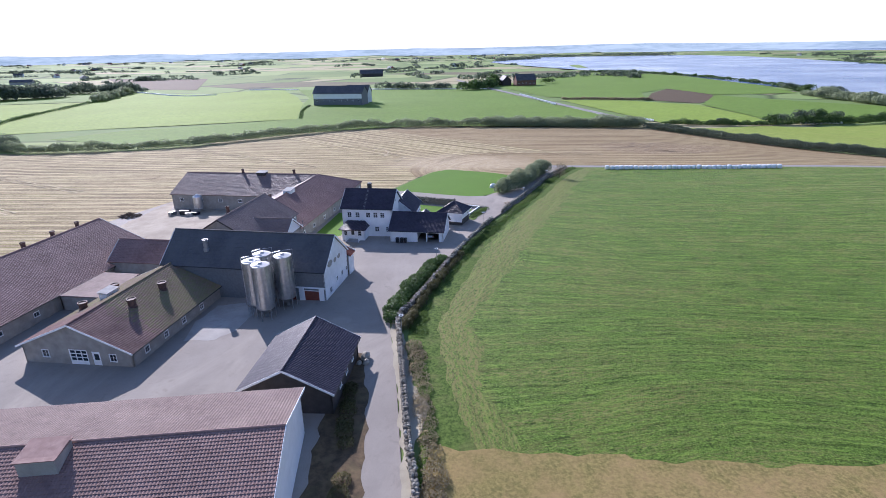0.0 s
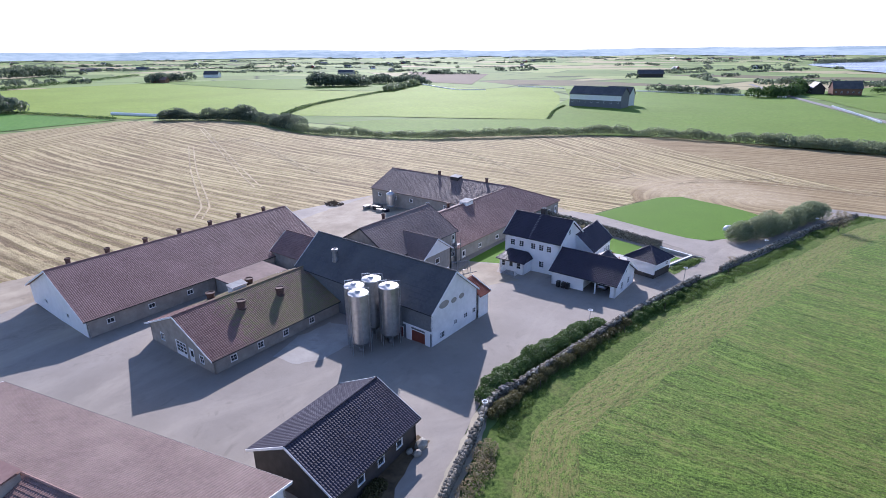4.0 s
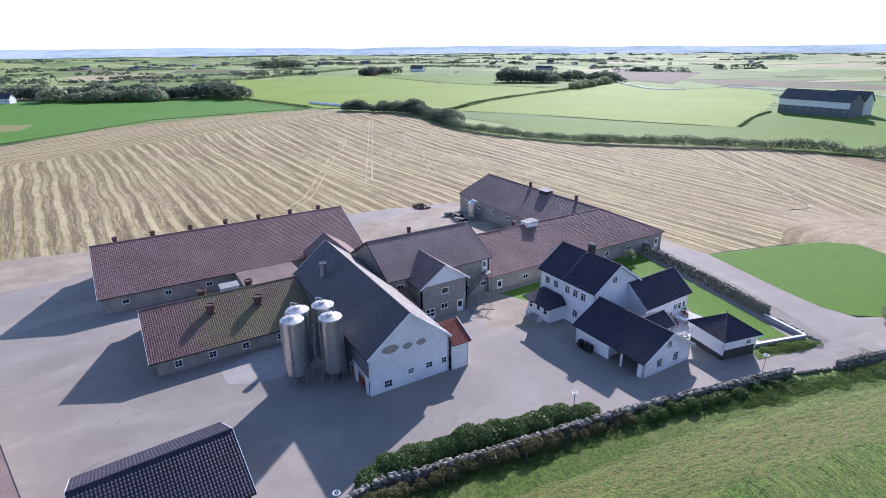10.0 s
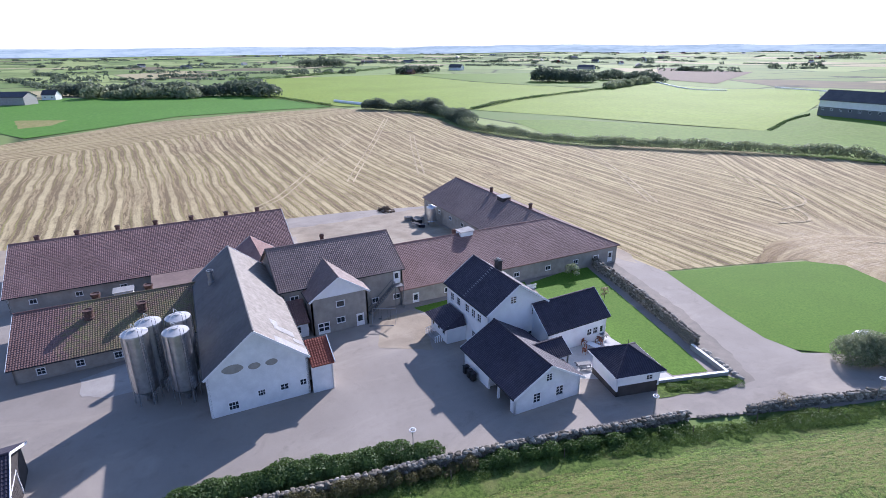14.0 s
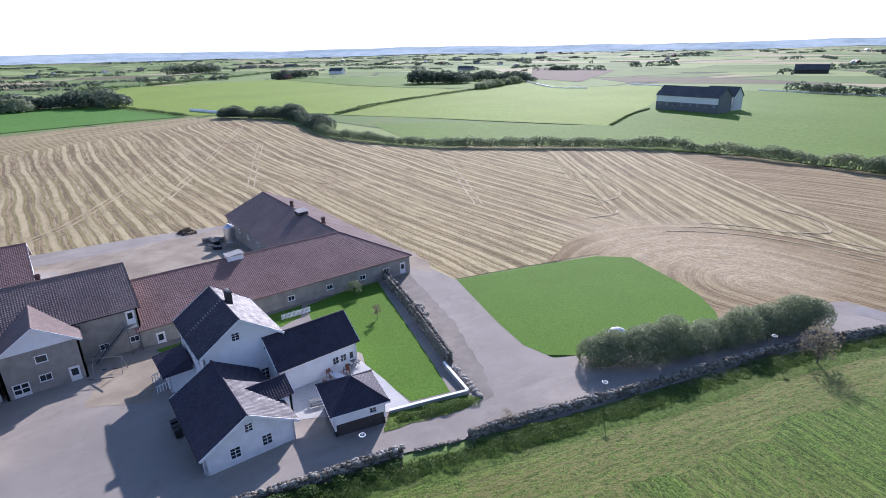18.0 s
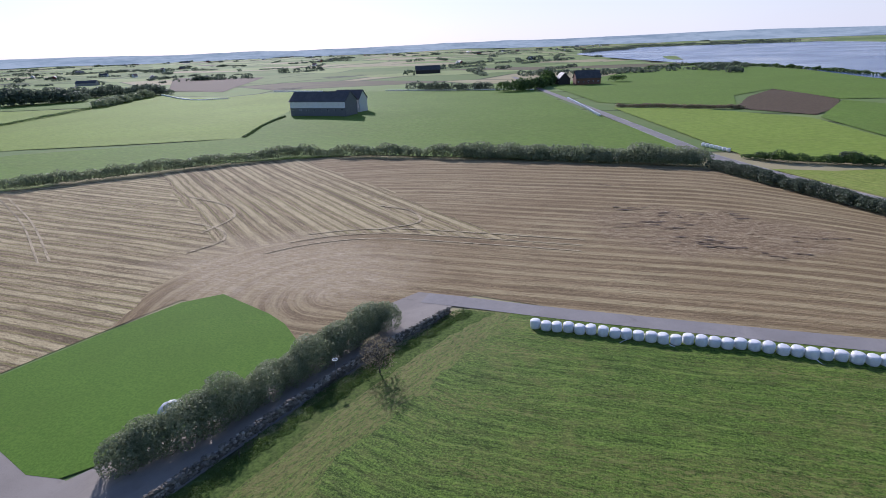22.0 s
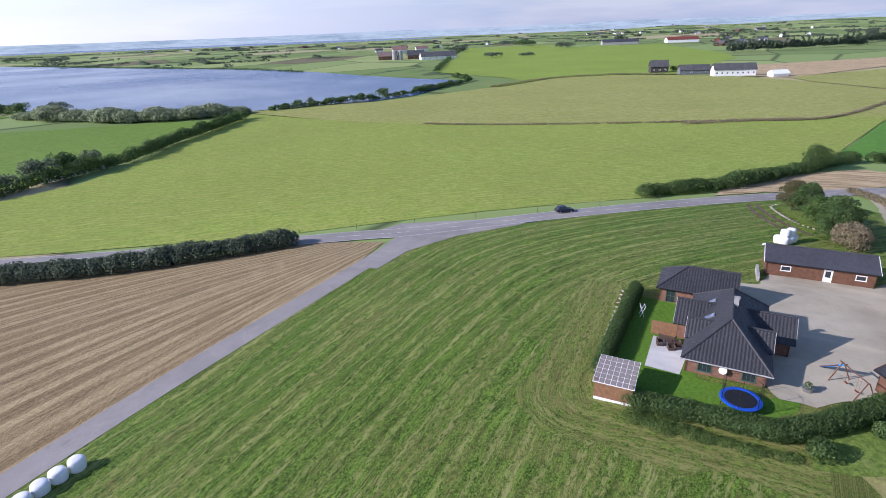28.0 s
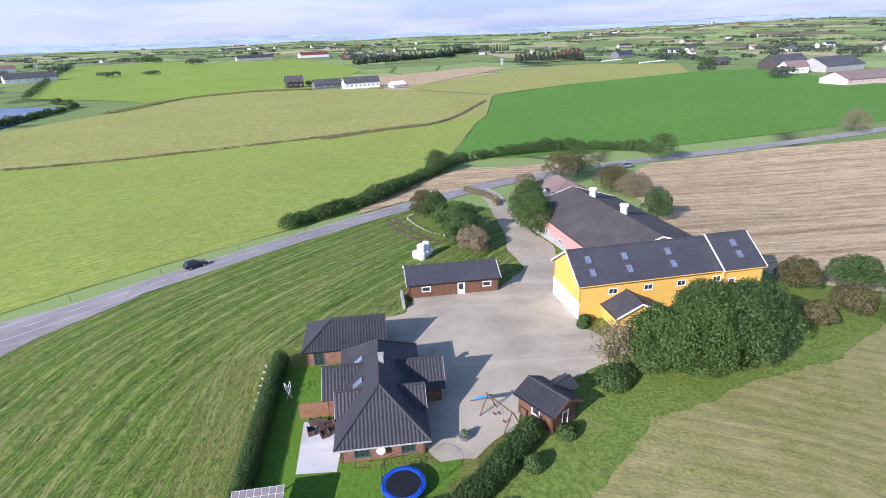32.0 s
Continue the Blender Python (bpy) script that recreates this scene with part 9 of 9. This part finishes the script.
M_pale_pink = plain("pale_pink_render", (0.60, 0.47, 0.43), 0.8, vary=0.1)
M_grey_blue = plain("pale_barn_cladding", (0.64, 0.65, 0.67), 0.75, vary=0.12)
FAR = [
    ("dark_barn", -155.5, 458, -2, 43, 16, 9.5, 15.0, M_grey_board, M_roof_slate, "large grey barn with pale upper wall and slate roof", 8, True),
    ("barn_wing", -146, 480, -2, 20, 12, 9, 14.5, M_grey_blue, M_roof_slate, "taller pale grey wing behind the large barn", 3, None),
    ("brick_farm", 0, 742, 20, 26, 14, 7, 14, M_brick, M_roof_slate, "red-brown brick farm building by the road", 5, None),
    ("brick_farm", -26, 748, 110, 18, 12, 6, 12, M_dark_wall, M_roof_slate, "dark gabled farmhouse beside the road", 3, None),
    ("long_farmhouse", 610, 206, -62, 34, 10, 5.5, 10, M_white, M_roof_slate, "long white farmhouse with dark roof", 8, None),
    ("red_farmhouse", 634, 274, -62, 16, 10, 6, 11, M_dark_wall, M_roof_slate, "dark boarded farmhouse with steep roof", 3, None),
    ("farm_link", 622, 240, -62, 26, 9, 4, 8, M_grey_board, M_roof_slate, "low grey link building of the hill farm", 4, None),
    ("white_tunnel", 608, 172, -50, 14, 8, 2.5, 5, M_white, M_bale, "white storage tent on the field", 0, None),
    ("dark_cottage", 772, -214, -60, 18, 10, 4, 9, M_dark_wall, M_roof_slate, "dark cottage on the pasture edge", 3, None),
    ("grey_barn", 1010, -170, -60, 34, 18, 6, 11, M_steel_dull, M_roof_grey, "grey metal barn among conifers", 0, None),
    ("orange_barn", 1080, -100, -60, 40, 20, 6, 12, M_roof_orange, M_roof_orange, "large barn with orange roof and walls", 0, None),
    ("red_roof_barn", 1470, 430, -60, 70, 26, 6, 12, M_white, M_red_door, "white barn with bright red roof", 0, None),
    ("grey_farm", 1380, 545, -60, 80, 24, 6, 11, M_concrete, M_roof_grey, "grey farm sheds in a row", 0, None),
    ("white_shed", -600, -36, 60, 30, 16, 7, 11, M_concrete, M_roof_grey, "pale metal shed at the field edge", 0, None),
    ("white_cottage", -645, -14, 60, 14, 9, 5, 9, M_white, M_roof_grey, "small white house by the trees", 2, None),
    ("distant_farm", -935, 500, 30, 26, 12, 5, 9, M_brick, M_roof_red, "brick farm with red roof", 0, None),
    ("distant_farm", -1040, 660, 30, 30, 14, 6, 12, M_white, M_roof_slate, "white farm with dark roof", 0, None),
    ("distant_farm", -300, 1080, 20, 44, 18, 6, 13, M_dark_wall, M_roof_slate, "dark distant barn on the plain", 0, None),
    ("lake_farm", 1180, 960, -40, 30, 14, 6, 12, M_white, M_roof_red, "white farm with red roof beyond the lake", 0, None),
]
LEVEL = [
    ("brown_piggery", 479, -248, -78, 66, 23, 4.2, 9, M_pale_pink, M_roof_umber, "long low piggery with pale pink walls and brown roof", 10, None),
    ("white_farmhouse", 580, -268, -80, 26, 13, 6, 11, M_white, M_roof_pale, "white farmhouse among trees at the pasture edge", 5, None),
    ("blue_barn", 596, -322, -72, 62, 30, 5.5, 13, M_concrete, M_roof_slate, "large barn with dark blue-grey roof", 6, None),
    ("blue_barn", 640, -305, -72, 52, 22, 6, 14, M_dark_wall, M_roof_slate, "tall dark-roofed barn with rooflights", 4, None),
    ("lake_farm", 925, 700, -52, 36, 18, 6, 13, M_brick, M_roof_umber, "brown brick farm beyond the lake", 4, None),
    ("lake_farm", 945, 655, -52, 30, 16, 6, 14, M_brick, M_roof_slate, "red-brown farmhouse beyond the lake", 4, None),
    ("lake_farm", 925, 600, -52, 60, 24, 5, 12, M_white, M_roof_slate, "long white barn with dark roof beyond the lake", 6, None),
    ("lake_farm", 1190, 840, -52, 34, 18, 7, 15, M_whitewash, M_roof_red, "white farm with brown-red roof beyond the lake", 4, None),
    ("white_shed", 1240, 930, -52, 18, 12, 5, 9, M_white, M_roof_grey, "small white house on the rise beyond the lake", 2, None),
]
for nm, x, y, a, L, W, he, hr, wl, rf, lb, wn, bd in LEVEL:
    far_farm(nm, x, y, a, L, W, he, hr, wl, rf, lb, None, wn, bd)
for nm, x, y, a, L, W, he, hr, wl, rf, lb, wn, bd in FAR:
    if x > 400:
        (x, y), a = east([(x, y)])[0], a + EAST_TURN
    far_farm(nm, x, y, a, L, W, he, hr, wl, rf, lb, None, wn, bd)
for s, (x, y) in enumerate(((914, 668), (908, 676))):
    t = Geo().lathe((0, 0, 0), [(4.2, -1), (4.2, 13), (3.8, 14.5), (1, 15.5)], 20).done("tower_silo", M_concrete)
    t.location = (x, y, ground_z(x, y))
    tagged(t, "round concrete tower silo beyond the lake", "silo")
tw = Geo().box(-1.6, -1.6, -1, 1.6, 1.6, 9, None, 0.1).box(-1.9, -1.9, 8.6, 1.9, 1.9, 9.2).done("stone_tower", M_concrete)
tw.location = (*east([(912, 38)])[0], ground_z(*east([(912, 38)])[0]))
tagged(tw, "small square tower in the fields", "tower")

# white rows of bales along far field edges
for k, ln in enumerate(([(-506, 671), (-404, 607), (-364, 617)], [(-363, 701), (-291, 690)], [(-210, 689), (-120, 684), (-46, 673)], [(-4, 586), (12, 530), (26, 478)], [(74, 378), (82, 366)], [(164, 352), (186, 353)], [(905, -106), (950, -150)], [(846, -140), (885, -190)])):
    g = Geo()
    for i, (x, y) in enumerate(smooth_line(east(ln) if ln[0][0] > 800 else ln, 2.2)):
        g.lathe((x, y, ground_z(x, y)), [(0.7, 0), (0.85, 0.4), (0.85, 1.0), (0.6, 1.35)], 7)
    tagged(g.done("bale_row", M_bale), "far row of white wrapped bales along a field edge", "bales", kind="stuff")
tube = Geo()
pts = smooth_line([(-468, 222), (-436, 231), (-405, 241)], 4)
for (x0, y0), (x1, y1) in zip(pts, pts[1:]):
    tube.tube((x0, y0, -6.2), (x1, y1, -6.2), 1.4, None, 8)
tagged(tube.done("silage_tube", M_bale), "long white plastic silage tube lying on the grass", "silage tube")

CLUMPS = [(30, 770, 10, 7), (-65, 893, 14, 11),
          (118, 349, 4, 4), (146, 350, 5, 6), (152, 352, 5, 6), (166, 358, 6, 8), (176, 359, 6, 8), (184, 359, 5, 7), (271, 622, 8, 7), (280, 600, 8, 7), (294, 581, 8, 6), (262, 530, 10, 6), (420, 380, 5, 6), (365, 402, 4, 5), (470, 366, 5, 5),
          (640, 262, 4, 6), (600, -186, 12, 8), (580, -170, 10, 6), (760, -190, 12, 8), (1240, 620, 20, 12), (1120, 820, 24, 12), (1400, 800, 30, 12), (900, 610, 16, 8), (930, 560, 14, 6)]
for i, (x, y, r, h) in enumerate(CLUMPS):
    rs = np.random.RandomState(700 + i)
    if x > 550:
        x, y = east([(x, y)])[0]
    c = [(rs.uniform(-0.7, 0.7) * r, rs.uniform(-0.7, 0.7) * r, h * rs.uniform(0.35, 0.65)) for _ in range(9)]
    n = 900 if math.hypot(x, y) < 800 else 420
    v = leaf_cloud(rs, c, [(r * 0.45, r * 0.45, h * 0.42)] * 9, n, 0.09 * (r + h) * (0.55 if n == 900 else 0.8))
    o = new("tree_clump", fast_mesh("tree_clump", v, n, 4, M_leaf_hazed if i % 3 else M_leaf))
    o.location = (x, y, ground_z(x, y))
    tagged(o, "clump of dark trees on the plain", "tree clump", "far tree clumps", "stuff")


def conifer_row(ln, h, seed):
    rs = np.random.RandomState(seed)
    c, rad = [], []
    for x, y in smooth_line(east(ln), 7):
        hh = h * rs.uniform(0.7, 1.15)
        for k in range(4):
            c.append((x + rs.uniform(-1, 1), y + rs.uniform(-1, 1), ground_z(x, y) + hh * (0.3 + 0.2 * k)))
            rad.append((3.2 - 0.6 * k, 3.2 - 0.6 * k, hh * 0.16))
    n = len(c) * 45
    tagged(new("conifer_row", fast_mesh("conifer_row", leaf_cloud(rs, c, rad, n, 1.6), n, 4, M_leaf_hazed)), "row of dark conifers as a windbreak", "tree row", kind="stuff")


conifer_row([(999, 265), (1080, 193), (1223, 99)], 15, 801)
conifer_row([(1243, 125), (1440, 46), (1466, -42)], 16, 802)
conifer_row([(936, 8), (948, -43), (964, -93)], 15, 803)
conifer_row([(950, 12), (962, -40), (980, -90)], 15, 804)
conifer_row([(700, -168), (690, -150)], 7, 805)

LAKE = [(270, 424), (420, 372), (560, 395), (640, 520), (690, 700), (740, 950), (800, 1200), (850, 2000), (700, 2900), (250, 3300), (60, 3000), (-80, 2250), (-60, 1800), (70, 1370), (160, 1130), (285, 720), (278, 500)]
OPEN_EAST = [(250, -260), (700, -330), (1000, -160), (1420, 420), (1420, 930), (600, 900)]
OPEN_WEST = [(-960, 120), (-960, 760), (-560, 1150), (-200, 900), (-250, 300)]
rf = np.random.RandomState(77)
c, rad = [], []
houses = []
while len(c) < 6000:
    a, d = rf.uniform(-1.5, 3.5), 900 + 3500 * rf.uniform(0, 1) ** 1.2
    x, y = d * math.cos(a), d * math.sin(a)
    if inside(x, y, LAKE) or (x > 900 and y > 1500 and x + y > 4200):
        continue
    if inside(x, y, OPEN_EAST) or inside(x, y, OPEN_WEST):
        continue
    wood = noise.noise(Vector((x / 420, y / 420, 1.7)))
    if wood < 0.12 and rf.uniform() < 0.55:
        continue
    if wood > 0.1 and len(houses) < 290 and rf.uniform() < 0.4:
        houses.append((x + rf.uniform(-30, 30), y + rf.uniform(-30, 30)))
    if rf.uniform() < 0.55:
        t = math.radians((17, 107, 62)[rf.randint(3)] + rf.normal() * 6)
        ln = rf.uniform(60, 260)
        m = int(ln / 13)
        h = rf.uniform(1.8, 4.5)
        for i in range(m):
            if rf.uniform() < 0.2:
                continue
            px, py = x + (i - m / 2) * 13 * math.cos(t), y + (i - m / 2) * 13 * math.sin(t)
            hh = h * rf.uniform(0.6, 1.5)
            c.append((px, py, ground_z(px, py) + hh * 0.4))
            rad.append((6.5, 6.5, hh * 0.6))
    else:
        for _ in range(rf.randint(1, 5)):
            r = rf.uniform(4, 10) * (1 + d / 5000)
            h = rf.uniform(4, 9)
            px, py = x + rf.uniform(-30, 30), y + rf.uniform(-14, 14)
            c.append((px, py, ground_z(px, py) + h * 0.4))
            rad.append((r * rf.uniform(0.7, 1.6), r * 0.8, h * 0.6))
n = len(c) * 22
tagged(new("distant_woods", fast_mesh("distant_woods", leaf_cloud(rf, c, rad, n, 3.6), n, 4, M_leaf_hazed)), "scattered distant woods and hedgerows on the plain", "woods", kind="stuff")
proto = {}
for i, (x, y) in enumerate(houses):
    k = i % 5
    if k not in proto:
        wl, rfm, L, W = ((M_white, M_roof_slate, 14, 9), (M_white, M_roof_red, 12, 8), (M_concrete, M_roof_grey, 36, 14), (M_red_door, M_roof_slate, 18, 10), (M_white, M_roof_grey, 20, 10))[k]
        proto[k] = far_farm("distant_house", x, y, 23 * i, L, W, 4.5, 8.5, wl, rfm, ("small white house with dark roof far off", "small white house with red roof far off", "grey farm shed far off", "dark red barn far off", "white farmhouse with grey roof far off")[k])
        tagged(proto[k], group="distant houses")
    else:
        copy_thing(proto[k], pose(x, y, ground_z(x, y), 0, 0, 23 * i))

# belts of trees and field edges that stand out on the plain
BELTS = [
    ([(-690, -5), (-660, 45), (-612, 95), (-600, 150), (-560, 182)], 26, 12, 34, M_leaf_hazed, "dark belt of trees behind the green hill"),
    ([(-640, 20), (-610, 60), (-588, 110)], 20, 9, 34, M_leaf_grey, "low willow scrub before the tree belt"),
    ([(-625, 555), (-590, 575), (-560, 605)], 34, 16, 50, M_leaf_hazed, "dark grove round a hidden farm"),
    ([(-612, 650), (-560, 672), (-517, 684)], 26, 11, 30, M_leaf_hazed, "dark trees along a lane"),
    ([(-940, 485), (-962, 565)], 22, 13, 26, M_leaf_hazed, "trees round a distant farm"),
    ([(-1360, 397), (-1400, 470), (-1448, 530)], 34, 20, 26, M_leaf_hazed, "distant stand of tall dark trees"),
    ([(-348, 296), (-395, 372), (-454, 533)], 3.5, 2.0, 12, M_leaf, "dark field hedge between two pastures"),
    ([(-454, 535), (-480, 590), (-505, 650)], 14, 7, 30, M_leaf_grey, "shrubs at the pasture corner"),
    ([(-186, 698), (-140, 686), (-92, 688)], 10, 7.5, 18, M_leaf_hazed, "row of dark trees behind the bales"),
    ([(-72, 662), (-46, 690), (-42, 760)], 13, 10, 26, M_leaf, "tall trees beside the brick farm"),
    ([(-905, 186), (-934, 278), (-1250, 612)], 8, 4, 8, M_leaf, "dark bank across far pastures"),
    ([(-600, 155), (-521, 187), (-430, 207)], 4, 2.0, 10, M_leaf, "thin hedge along the hill top"),
    (east([(605, 517), (900, 690), (1315, 922)]), 7, 3.5, 8, M_leaf, "dark hedge along a farm lane"),
    (east([(470, 366), (558, 348), (604, 304), (610, 250)]), 3, 1.0, 8, M_leaf_dry, "rough bank along the ridge"),
    (east([(294, 307), (306, 270), (337, 208), (378, 143)]), 2.0, 0.6, 8, M_leaf_dry, "grassy edge between two meadows"),
    ([(-158, 374), (-172, 412), (-180, 446)], 2.0, 0.7, 14, M_leaf, "grassy bank beside the bright pasture"),
    ([(40, 2990), (200, 2960), (420, 2970), (700, 2860)], 40, 14, 10, M_leaf_hazed, "wooded far shore of the lake"),
    ([(-110, 2230), (-60, 2420), (60, 2600)], 34, 12, 10, M_leaf_hazed, "wooded point in the lake"),
    ([(640, 650), (690, 800), (712, 1000), (735, 1200), (800, 1700)], 9, 4, 6, M_leaf, "scrub along the far lake shore"),
]
for i, (ln, w, h, per, mt, lb) in enumerate(BELTS):
    hedge("tree_belt" if h > 5 else "field_hedge", lb, ln, w, h, mt, 900 + i, per, max(0.7, min(2.4, 0.13 * (w + h) * 0.7)), 0.45, "trees" if h > 5 else "hedge", gaps=0.12)
